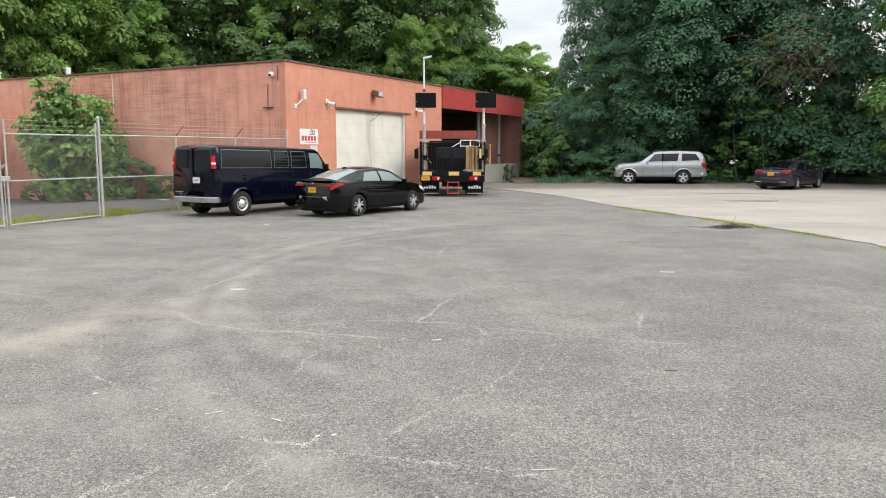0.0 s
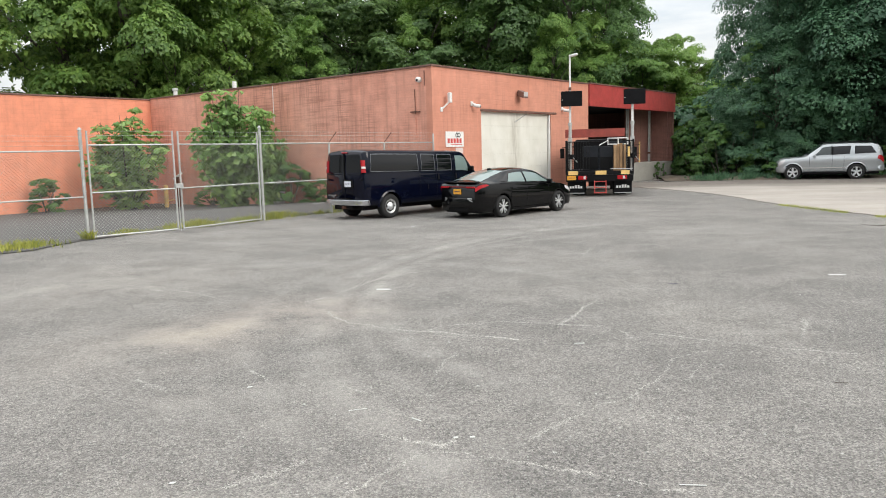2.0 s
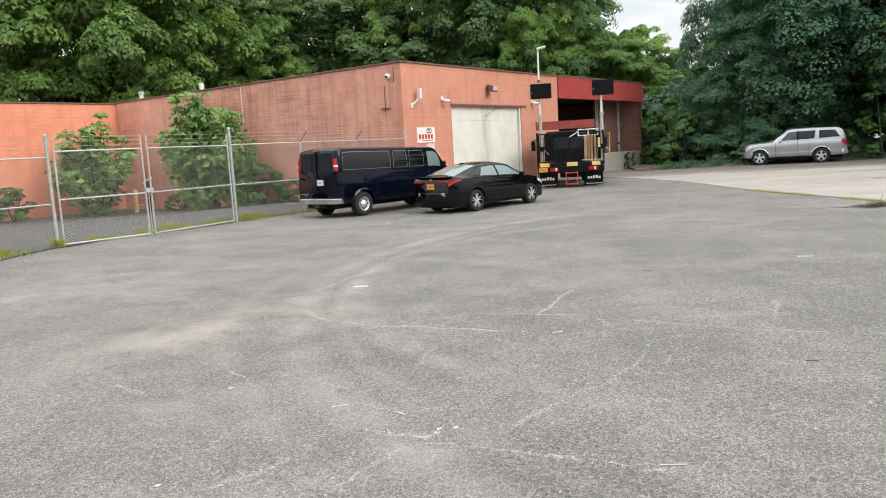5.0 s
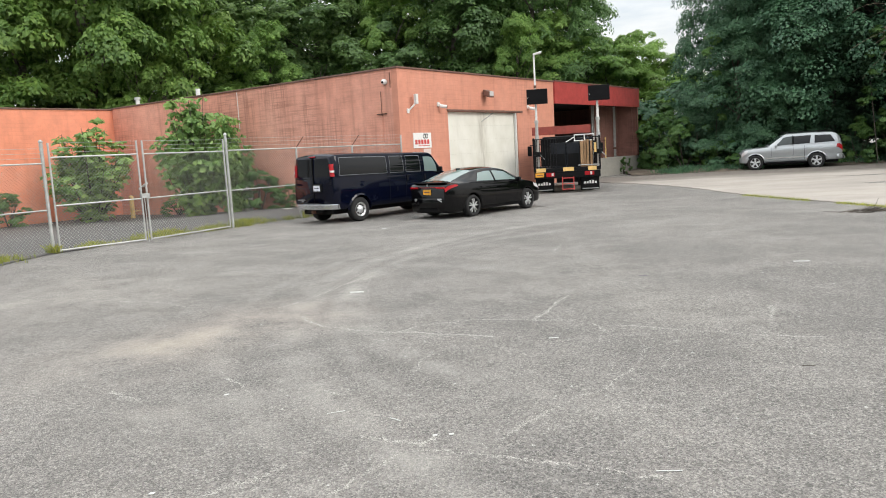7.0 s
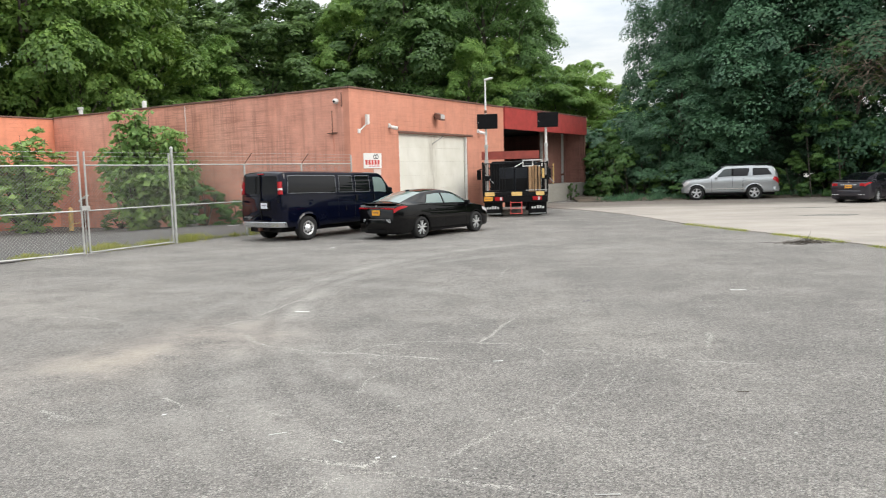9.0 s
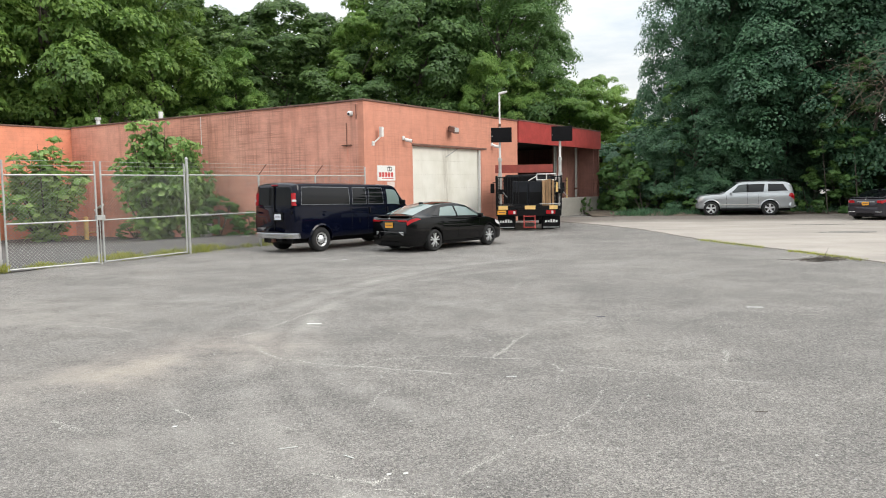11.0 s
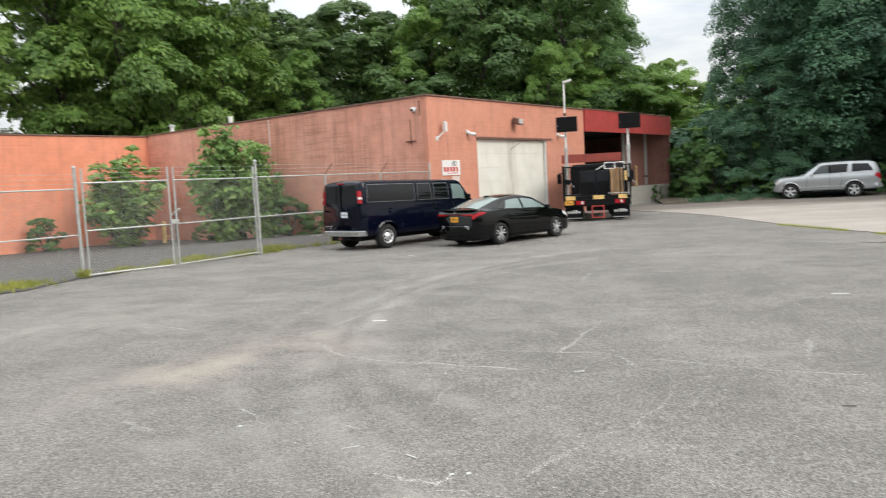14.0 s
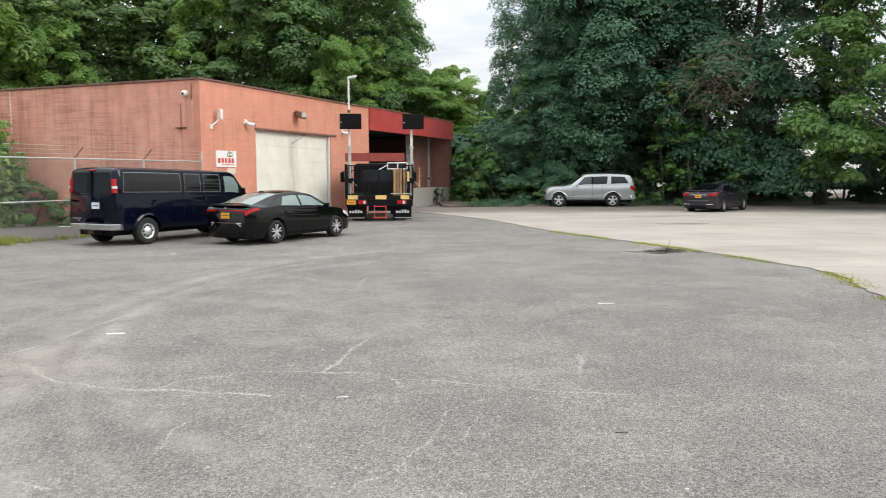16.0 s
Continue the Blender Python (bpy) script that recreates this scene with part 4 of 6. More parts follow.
def side_mirror(car, x, y, z, side, mat):
    bm = box(-0.09, 0.09, -0.05, 0.05, -0.07, 0.07, 0.03)
    part("side_mirror", bm, mat, car, matrix=Matrix.Translation((x + side * 0.1, y, z)))


def wrap_bar(half, out, z0, z1, reach=0.30, power=5.0, round_z=0.03, thick=0.10):
    """A bumper: a bar across the tail whose ends sweep forward round the corners."""
    bm = bmesh.new()
    n, prof = 26, ((z0, 0.0), (z0 + 0.001, round_z), (z0 + round_z, round_z * 1.3), (z1 - round_z, round_z * 1.3), (z1 - 0.001, round_z), (z1, 0.0))
    rows = []
    for i in range(n + 1):
        q = 2 * i / n - 1
        x, y = half * (abs(q) ** 0.92) * (1 if q >= 0 else -1), -out + reach * abs(q) ** power
        ring = [bm.verts.new((x, y - o, z)) for z, o in prof]
        ring += [bm.verts.new((x * 0.93, y + thick, z1)), bm.verts.new((x * 0.93, y + thick, z0))]
        rows.append(ring)
    k = len(rows[0])
    for p, q in zip(rows, rows[1:]):
        for j in range(k):
            bm.faces.new((p[j], p[(j + 1) % k], q[(j + 1) % k], q[j]))
    bm.faces.new(rows[0][::-1])
    bm.faces.new(rows[-1])
    bmesh.ops.recalc_face_normals(bm, faces=bm.faces)
    return bm


def bumper_strip(side, h, x0, z0, x1, z1, w, n=7):
    """A narrow bright strip that follows the swept bumper of a saloon."""
    bm = bmesh.new()
    rows = []
    for i in range(n + 1):
        f = i / n
        x, z = x0 + (x1 - x0) * f, z0 + (z1 - z0) * f
        y = -0.025 + 0.34 * (x / 0.955) ** (3.2 / 0.92) - 0.0455
        rows.append([bm.verts.new((side * (x * h + o * 0.4), y - o, z + d)) for o, d in ((0.0, -w / 2), (0.012, -w / 2), (0.012, w / 2), (0.0, w / 2))])
    for p, q in zip(rows, rows[1:]):
        for j in range(4):
            bm.faces.new((p[j], p[(j + 1) % 4], q[(j + 1) % 4], q[j]))
    bm.faces.new(rows[0][::-1])
    bm.faces.new(rows[-1])
    bmesh.ops.recalc_face_normals(bm, faces=bm.faces)
    return bm


def rounded_pane(x0, x1, z0, z1, y0, y1, r=0.07, thick=0.012, n=5):
    """An upright pane with rounded corners; y0 at its foot, y1 at its head."""
    bm = bmesh.new()
    pts = []
    for cx, cz, a0 in ((x1 - r, z1 - r, 0), (x0 + r, z1 - r, 90), (x0 + r, z0 + r, 180), (x1 - r, z0 + r, 270)):
        for k in range(n + 1):
            a = radians(a0 + 90 * k / n)
            pts.append((cx + math.cos(a) * r, cz + math.sin(a) * r))
    y = lambda z: y0 + (y1 - y0) * (z - z0) / (z1 - z0)
    f = [bm.verts.new((px, y(pz) - thick, pz)) for px, pz in pts]
    g = [bm.verts.new((px, y(pz) + 0.03, pz)) for px, pz in pts]
    bm.faces.new(f)
    bm.faces.new(g[::-1])
    for k in range(len(pts)):
        bm.faces.new((f[k], f[(k + 1) % len(pts)], g[(k + 1) % len(pts)], g[k]))
    bmesh.ops.recalc_face_normals(bm, faces=bm.faces)
    return bm


def passenger_van():
    car = thing("passenger_van", vehicle_pose(*VAN), "dark navy full-size passenger van parked by the fence", "van")
    paint = paint_material("dark_navy_paint", (0.0018, 0.0028, 0.0100), 0.22, 0.0, 0.62)
    #        y     belt  roof  half belt half roof
    L = 5.86
    rows = [(0.0, 1.40, 2.03, 0.90, 0.77), (0.06, 1.40, 2.08, 0.96, 0.83), (0.16, 1.40, 2.105, 0.99, 0.865), (0.6, 1.39, 2.115, 1.0, 0.88), (4.30, 1.33, 2.03, 1.0, 0.87), (4.50, 1.31, 1.95, 1.0, 0.85), (5.12, 1.24, 1.32, 0.99, 0.82), (5.48, 1.10, 1.14, 0.96, 0.78), (5.77, 1.0, 1.02, 0.90, 0.72), (L, 0.80, 0.83, 0.82, 0.66)]
    sh = Shell(rows, 0.42, ((1.00, 0.37), (4.94, 0.37)), 0.44, 0.045, lean=0.03, bulge=((0, 0.12, 0.45, 0.62, 0.70, 0.80, 1), (0.94, 0.975, 0.995, 1.0, 0.985, 0.982, 0.965)))
    part("body", sh.body(), paint, car, smooth=True)
    part("underbody", box(-0.7, 0.7, 0.15, L - 0.2, 0.28, 0.95), M_BLACK, car)
    wheels_for(car, 0.97, (1.00, 4.94), 0.37, 0.24, "steel", 0.215)
    for side in (1, -1):
        for name, y0, y1 in (("cargo_window", 0.22, 2.22), ("side_window", 2.36, 2.98), ("side_window", 3.10, 3.78)):
            w = part(name, sh.patch(((y0, 2.08), (y1, 2.08), (y1, 2.84), (y0 + 0.05, 2.84)), side, 0.010), M_GLASS, car, "dark tinted window", smooth=True)
            # the seal shows as a thin pale line round the pane
            for c in (((y0 + 0.02, 2.84), (y1, 2.84), (y1, 2.868), (y0 + 0.04, 2.868)), ((y0 - 0.01, 2.055), (y1, 2.055), (y1, 2.08), (y0 - 0.01, 2.08)), ((y0 - 0.016, 2.06), (y0, 2.06), (y0 + 0.05, 2.86), (y0 + 0.034, 2.86)), ((y1, 2.06), (y1 + 0.016, 2.06), (y1 + 0.016, 2.86), (y1, 2.86))):
                part("seal", sh.patch(c, side, 0.012, 10, 2), M_SEAL, w, "thin pale window seal")
        part("door_window", sh.patch(((3.98, 2.05), (4.86, 2.05), (4.46, 2.80), (3.98, 2.80)), side, 0.010), M_GLASSC, car, "pale front door window", smooth=True)
        part("quarter_light", sh.patch(((4.60, 2.05), (4.90, 2.05), (4.62, 2.55), (4.58, 2.55)), side, 0.014, 4, 4), M_GLASS, car, smooth=True)
        for y in (2.29, 3.04, 3.88):
            part("door_seam", sh.patch(((y, 1.12), (y + 0.014, 1.12), (y + 0.014, 2.88), (y, 2.88)), side, 0.004, 1, 14), M_BLACK, car)
        for y in (3.10, 3.94):
            part("door_handle", sh.patch(((y, 1.74), (y + 0.07, 1.74), (y + 0.07, 1.94), (y, 1.94)), side, 0.02, 3, 3), M_BLACK, car)
        part("fuel_door", sh.patch(((2.62, 1.42), (2.66, 1.42), (2.66, 1.58), (2.62, 1.58)), side, 0.006, 2, 2), M_BLACK, car)
        part("wheel_lip", arch_lip(sh, 1.00, side, 0.05, 0.03), paint, car)
        part("wheel_lip", arch_lip(sh, 4.94, side, 0.05, 0.03), paint, car)
        t = part("tail_light", wrap_corner(side, 0.815, 0.915, 1.42, 1.79), M_REDLIGHT, car, "tall red tail light with a pale reversing lens")
        part("reverse_lens", wrap_corner(side, 0.83, 0.90, 1.54, 1.60, 0.006), M_CLEARLIGHT, t)
        w = part("rear_window", rounded_pane(min(side * 0.045, side * 0.735), max(side * 0.045, side * 0.735), 1.43, 1.965, 0.042, 0.070, 0.10), M_GLASSB, car, "dark rear door window")
        part("door_hinge", box(side * 0.80 - 0.02, side * 0.80 + 0.02, 0.0, 0.04, 1.18, 1.24, 0.005), M_BLACK, car)
        side_mirror(car, side * 1.0, 4.62, 1.42, side, M_BLACK)
    part("rear_seam", box(-0.006, 0.006, 0.004, 0.06, 0.66, 2.0), M_BLACK, car)
    part("rear_crease", box(-0.80, 0.80, 0.022, 0.06, 1.365, 1.38, 0.004), paint, car)
    part("windscreen", sh.across(4.55, 5.10, 3.06), M_GLASSC, car, smooth=True)
    part("high_brake_light", box(-0.14, 0.14, 0.045, 0.12, 2.0, 2.04, 0.01), M_REDLIGHT, car)
    bumper = part("rear_bumper", wrap_bar(0.985, 0.085, 0.44, 0.60, 0.20, 7.0, 0.02, 0.16), M_CHROME, car, "dull chrome step bumper", smooth=False)
    part("step_pad", box(-0.42, 0.42, -0.10, 0.0, 0.602, 0.612), M_BLACK, bumper)
    part("tow_bar", box(-0.34, 0.34, 0.0, 0.10, 0.33, 0.42, 0.02), M_BLACKSTEEL, car)
    part("tow_hitch", box(-0.05, 0.05, -0.10, 0.1, 0.32, 0.41, 0.01), M_RUST, car)
    part("plate_recess", box(-0.06, 0.40, -0.002, 0.03, 0.95, 1.21, 0.01), M_BLACK, car)
    rear_plate(car, 0.17, -0.004, 1.08, M_PLATEW, 0.29, 0.17)
    part("badge", box(-0.80, -0.42, 0.0, 0.02, 0.72, 0.745), M_CHROME, car)
    part("badge", box(-0.60, -0.50, 0.0, 0.02, 0.665, 0.69), M_CHROME, car)
    part("exhaust", tube((0.55, 0.9, 0.30), (0.98, 0.75, 0.30), 0.035), M_RUST, car)
    return car


def wrap_corner(side, x0, x1, z0, z1, proud=0.0):
    """A lamp that wraps round a rear corner of the body, a little proud of both faces."""
    bm = bmesh.new()
    plan = ((x0, 0.018), (x0 + (x1 - x0) * 0.55, 0.020), (x0 + (x1 - x0) * 0.86, 0.045), (x1, 0.10), (x1 + 0.012, 0.19))
    out, inn = [], []
    for x, y in plan:
        lean = 0.045
        out.append([bm.verts.new((side * (x - (z - z0) * 0.10 + proud), y + (z - z0) * lean - 0.02 - proud, z)) for z in (z0, (z0 + z1) / 2, z1)])
        inn.append([bm.verts.new((side * (x - (z - z0) * 0.10 - 0.06), y + (z - z0) * lean + 0.07, z)) for z in (z0, (z0 + z1) / 2, z1)])
    for a, b in zip(out, out[1:]):
        for j in range(2):
            bm.faces.new((a[j], b[j], b[j + 1], a[j + 1]))
    for j in (0, 2):
        for k in range(len(plan) - 1):
            bm.faces.new((out[k][j], out[k + 1][j], inn[k + 1][j], inn[k][j]))
    for k in (0, -1):
        bm.faces.new((out[k][0], out[k][1], out[k][2], inn[k][2], inn[k][1], inn[k][0]))
    bmesh.ops.recalc_face_normals(bm, faces=bm.faces)
    return bm


def sheet_between(a, b, c, d, thick):
    """A thin slab between four corners, its outer face first."""
    bm = bmesh.new()
    pts = [Vector(p) for p in (a, b, c, d)]
    n = (pts[1] - pts[0]).cross(pts[3] - pts[0]).normalized()
    if n.y > 0:
        n = -n
    f = [bm.verts.new(p + n * thick) for p in pts]
    g = [bm.verts.new(p) for p in pts]
    bm.faces.new(f)
    bm.faces.new(g[::-1])
    for k in range(4):
        bm.faces.new((f[k], g[k], g[(k + 1) % 4], f[(k + 1) % 4]))
    bmesh.ops.recalc_face_normals(bm, faces=bm.faces)
    return bm


def arch_lip(sh, yw, side, w=0.04, out=0.018):
    bm = bmesh.new()
    zw = [z for y, z in sh.wheels if y == yw][0]
    prev = None
    for k in range(19):
        a = math.pi * k / 18
        y, z = yw + math.cos(a) * sh.arch, zw + math.sin(a) * sh.arch
        y2, z2 = yw + math.cos(a) * (sh.arch + w), zw + math.sin(a) * (sh.arch + w)
        zb = np.interp(y, sh.g, sh.zb)
        x = np.interp(y, sh.g, sh.wb) * np.interp((z - sh.sill) / (zb - sh.sill), *sh.bulge)
        row = [bm.verts.new((side * (x + out), y, z)), bm.verts.new((side * (x + 0.003), y2, z2)), bm.verts.new((side * (x - 0.09), y, z))]
        if prev:
            bm.faces.new((prev[0], row[0], row[1], prev[1]))
            bm.faces.new((prev[2], row[2], row[0], prev[0]))
        prev = row
    bmesh.ops.recalc_face_normals(bm, faces=bm.faces)
    return bm


def saloon(name, at, label, paint, L, width, height, wb, rear, wheel_r, style, light_bar, glass):
    car = thing(name, vehicle_pose(*at), label, "car")
    h = width / 2
    k = L / 4.64
    rows = [(0.0, 0.86, 0.90, h * 0.70, h * 0.55), (0.03, 0.98, 1.03, h * 0.80, h * 0.62), (0.07, 1.03, 1.085, h * 0.88, h * 0.68), (0.15, 1.035, 1.095, h * 0.945, h * 0.70), (0.30 * k, 1.03, 1.10, h * 0.985, h * 0.70), (0.46 * k, 1.02, 1.15, h * 0.99, h * 0.68), (0.95 * k, 1.005, height - 0.155, h, h * 0.65), (1.4 * k, 0.99, height - 0.05, h, h * 0.64), (1.85 * k, 0.975, height, h, h * 0.66), (2.30 * k, 0.96, height - 0.003, h, h * 0.67), (2.78 * k, 0.95, height - 0.075, h, h * 0.67), (3.2 * k, 0.935, height - 0.245, h * 0.995, h * 0.70), (3.68 * k, 0.915, 0.99, h * 0.985, h * 0.75), (3.9 * k, 0.88, 0.93, h * 0.97, h * 0.74), (4.3 * k, 0.79, 0.845, h * 0.93, h * 0.69), (4.52 * k, 0.67, 0.71, h * 0.84, h * 0.6), (L, 0.52, 0.54, h * 0.66, h * 0.5)]
    yr, yf = rear, rear + wb
    lamp = 0.40 if light_bar else 0.54
    sh = Shell(rows, 0.20, ((yr, wheel_r), (yf, wheel_r)), wheel_r + 0.045, 0.07, lean=-0.02)
    part("body", sh.body(), paint, car, smooth=True)
    part("underbody", box(-h * 0.72, h * 0.72, 0.15, L - 0.25, 0.17, 0.62), M_BLACK, car)
    wheels_for(car, h * 0.975, (yr, yf), wheel_r, 0.215, style, wheel_r * 0.70)
    for side in (1, -1):
        part("rear_door_window", sh.patch(((1.26 * k, 2.14), (2.06 * k, 2.10), (2.06 * k, 2.80), (1.50 * k, 2.78)), side, 0.008), glass, car, smooth=True)
        part("front_door_window", sh.patch(((2.14 * k, 2.10), (3.30 * k, 2.16), (2.78 * k, 2.80), (2.14 * k, 2.80)), side, 0.008), glass, car, smooth=True)
        part("quarter_window", sh.patch(((0.98 * k, 2.26), (1.22 * k, 2.15), (1.44 * k, 2.76), (1.28 * k, 2.70)), side, 0.008, 4, 4), M_GLASS, car, smooth=True)
        part("window_trim", sh.patch(((0.9 * k, 2.0), (3.35 * k, 2.0), (3.35 * k, 2.05), (0.9 * k, 2.05)), side, 0.010, 20, 1), M_BLACK, car)
        for y, tall in ((1.36 * k, 1.98), (2.10 * k, 2.9), (3.18 * k, 1.98)):
            part("door_seam", sh.patch(((y, 1.12), (y + 0.012, 1.12), (y + 0.012, tall), (y, tall)), side, 0.003, 1, 12), M_BLACK, car)
        for y in (1.42 * k, 2.20 * k):
            part("door_handle", sh.patch(((y, 1.80), (y + 0.20, 1.80), (y + 0.20, 1.86), (y, 1.86)), side, 0.022, 4, 2), paint, car)
        part("sill_trim", sh.patch(((yr + 0.42, 1.02), (yf - 0.42, 1.02), (yf - 0.42, 1.10), (yr + 0.42, 1.10)), side, 0.010, 16, 2), M_BLACK, car)
        side_mirror(car, side * h * 0.98, 3.10 * k, 0.99, side, paint)
        part("tail_light", sh.patch(((0.015, 1.80), (0.42, 1.93), (0.34, 1.97), (0.015, 1.95)), side, 0.012, 8, 4), M_REDLIGHT, car, "red wraparound tail light", smooth=True)
        part("tail_lens", box(min(side * h * lamp, side * h * 0.76), max(side * h * lamp, side * h * 0.76), -0.036, 0.07, 0.902 if light_bar else 0.83, 0.952, 0.010), M_REDLIGHT, car)
        if light_bar:
            for x0, z0, x1, z1 in ((0.50, 0.575, 0.84, 0.41), (0.46, 0.600, 0.90, 0.605), (0.60, 0.575, 0.86, 0.50), (0.62, 0.405, 0.80, 0.395)):
                part("bumper_fin", bumper_strip(side, h, x0, z0, x1, z1, 0.026), M_ALLOY, car, "bright bumper accent")
        part("headlight", sh.patch(((L - 0.55, 1.80), (L - 0.2, 1.74), (L - 0.2, 1.95), (L - 0.55, 1.96)), side, 0.010, 6, 4), M_CLEARLIGHT, car)
    if light_bar:
        part("light_bar", box(-h * 0.42, h * 0.42, -0.032, 0.04, 0.930, 0.945, 0.003), M_REDLIGHT, car, "slim red light strip")
    else:
        part("boot_trim", box(-h * 0.42, h * 0.42, -0.026, 0.02, 0.86, 0.895, 0.008), M_CHROME, car, "chrome boot strip")
        part("bumper_trim", box(-h * 0.80, h * 0.80, -0.04, 0.02, 0.40, 0.43, 0.008), M_CHROME, car)
    part("rear_bumper", wrap_bar(h * 0.955, 0.025, 0.34, 0.62, 0.34, 3.2, 0.035, 0.12), paint, car, smooth=True)
    part("diffuser", wrap_bar(h * 0.90, 0.005, 0.21, 0.335, 0.32, 3.2, 0.02, 0.12), M_BLACK, car)
    part("spoiler", wrap_bar(h * 0.80, -0.005, 1.055, 1.085, 0.16, 3.0, 0.012, 0.10), paint, car, smooth=True)
    part("emblem", tube((0, 0.03, 0.995), (0, -0.012, 0.995), 0.038, n=14), M_CHROME, car)
    rear_plate(car, 0.0, -0.030, 0.80, M_PLATE)
    part("boot_seam", box(-h * 0.62, h * 0.62, -0.006, 0.02, 0.655, 0.665), M_BLACK, car)
    part("rear_window", sh.across(0.36 * k, 1.34 * k, 3.05), M_GLASSC if light_bar else glass, car, "sloping rear window", smooth=True)
    part("windscreen", sh.across(2.84 * k, 3.64 * k, 3.04), glass, car, smooth=True)
    part("aerial_fin", box(-0.02, 0.02, 1.30 * k, 1.46 * k, height - 0.10, height - 0.01, 0.008), M_BLACK, car)
    return car


def off_roader():
    car = thing("silver_suv", vehicle_pose(*SUV), "silver full-size suv parked nose-in by the trees", "car")
    paint = paint_material("silver_paint", (0.40, 0.42, 0.435), 0.28, 0.5, 1.0)
    L, h, RW, FW = 5.10, 1.0, 1.32, 4.42
    rows = [(0.0, 1.08, 1.44, h * 0.86, 0.66), (0.10, 1.20, 1.74, h * 0.93, 0.72), (0.22, 1.25, 1.86, h * 0.97, 0.75), (0.5, 1.27, 1.93, h, 0.77), (1.6, 1.26, 1.96, h, 0.78), (2.75, 1.24, 1.94, h, 0.77), (2.98, 1.23, 1.88, h, 0.77), (3.72, 1.22, 1.33, h, 0.84), (3.90, 1.21, 1.27, h * 0.99, 0.86), (4.70, 1.15, 1.22, h * 0.98, 0.84), (4.94, 1.11, 1.17, h * 0.94, 0.80), (5.05, 1.05, 1.09, h * 0.88, 0.74), (L, 0.96, 1.0, h * 0.80, 0.68)]
    sh = Shell(rows, 0.42, ((RW, 0.41), (FW, 0.41)), 0.48, 0.045, lean=0.05, bulge=((0, 0.12, 0.40, 0.55, 0.72, 0.85, 1), (0.93, 0.96, 0.965, 0.985, 1.0, 0.99, 0.95)))
    part("body", sh.body(), paint, car, smooth=True)
    part("underbody", box(-0.7, 0.7, 0.2, L - 0.3, 0.27, 0.9), M_BLACK, car)
    wheels_for(car, 0.985, (RW, FW), 0.41, 0.27, "five", 0.265)
    for side in (1, -1):
        part("cargo_window", sh.patch(((0.36, 2.20), (1.42, 2.14), (1.40, 2.80), (0.60, 2.80)), side, 0.008), M_GLASS, car, "dark rear side window", smooth=True)
        part("rear_door_window", sh.patch(((1.66, 2.14), (2.44, 2.12), (2.44, 2.80), (1.58, 2.80)), side, 0.008), M_GLASS, car, smooth=True)
        part("door_pillar", sh.patch(((2.44, 2.12), (2.54, 2.12), (2.54, 2.80), (2.44, 2.80)), side, 0.012, 2, 4), M_BLACK, car)
        part("front_door_window", sh.patch(((2.54, 2.12), (3.46, 2.16), (2.98, 2.80), (2.54, 2.80)), side, 0.008), M_GLASSG, car, smooth=True)
        for y, tall in ((1.92, 1.98), (2.49, 2.9), (3.60, 1.98)):
            part("door_seam", sh.patch(((y, 1.10), (y + 0.014, 1.10), (y + 0.014, tall), (y, tall)), side, 0.003, 1, 12), M_BLACK, car)
        for y in (1.72, 2.60):
            part("door_handle", sh.patch(((y, 1.80), (y + 0.22, 1.80), (y + 0.22, 1.86), (y, 1.86)), side, 0.025, 4, 2), paint, car)
        part("side_moulding", sh.patch(((RW + 0.55, 1.24), (FW - 0.55, 1.24), (FW - 0.55, 1.30), (RW + 0.55, 1.30)), side, 0.02, 16, 2), M_CHROME, car, "bright side moulding")
        part("running_board", box(min(side * 0.86, side * 1.03), max(side * 0.86, side * 1.03), RW + 0.52, FW - 0.52, 0.33, 0.39, 0.02), M_BLACK, car, "dark running board")
        part("roof_rail", tube((side * 0.70, 0.5, 1.99), (side * 0.70, 2.9, 1.98), 0.025), M_BLACK, car)
        part("wheel_lip", arch_lip(sh, RW, side, 0.05, 0.035), paint, car)
        part("wheel_lip", arch_lip(sh, FW, side, 0.05, 0.035), paint, car)
        part("tail_light", sh.patch(((0.0, 1.66), (0.34, 1.80), (0.26, 2.02), (0.0, 2.14)), side, 0.016, 6, 5), M_REDLIGHT, car, "large red tail light", smooth=True)
        part("headlight", sh.patch(((4.80, 1.72), (5.10, 1.60), (5.10, 1.92), (4.78, 1.94)), side, 0.010, 6, 4), M_CLEARLIGHT, car)
        side_mirror(car, side * 1.0, 3.36, 1.28, side, paint)
    part("rear_window", box(-0.62, 0.62, 0.06, 0.11, 1.24, 1.70, 0.01), M_GLASS, car)
    part("rear_bumper", wrap_bar(0.97, 0.06, 0.46, 0.72, 0.34, 4.0, 0.04, 0.14), paint, car, smooth=True)
    part("front_bumper", wrap_bar(0.95, 0.02, 0.42, 0.70, 0.34, 3.0, 0.04, 0.14), paint, car, smooth=True, matrix=Matrix.Translation((0, L, 0)) @ Matrix.Rotation(math.pi, 4, "Z"))
    part("tow_hitch", box(-0.05, 0.05, -0.24, 0.05, 0.44, 0.54, 0.01), M_CHROME, car)
    part("windscreen", sh.across(3.02, 3.68, 3.04), M_GLASSG, car, smooth=True)
    part("grille", box(-0.45, 0.45, L - 0.06, L + 0.04, 0.72, 0.92, 0.03), M_CHROME, car)
    return car


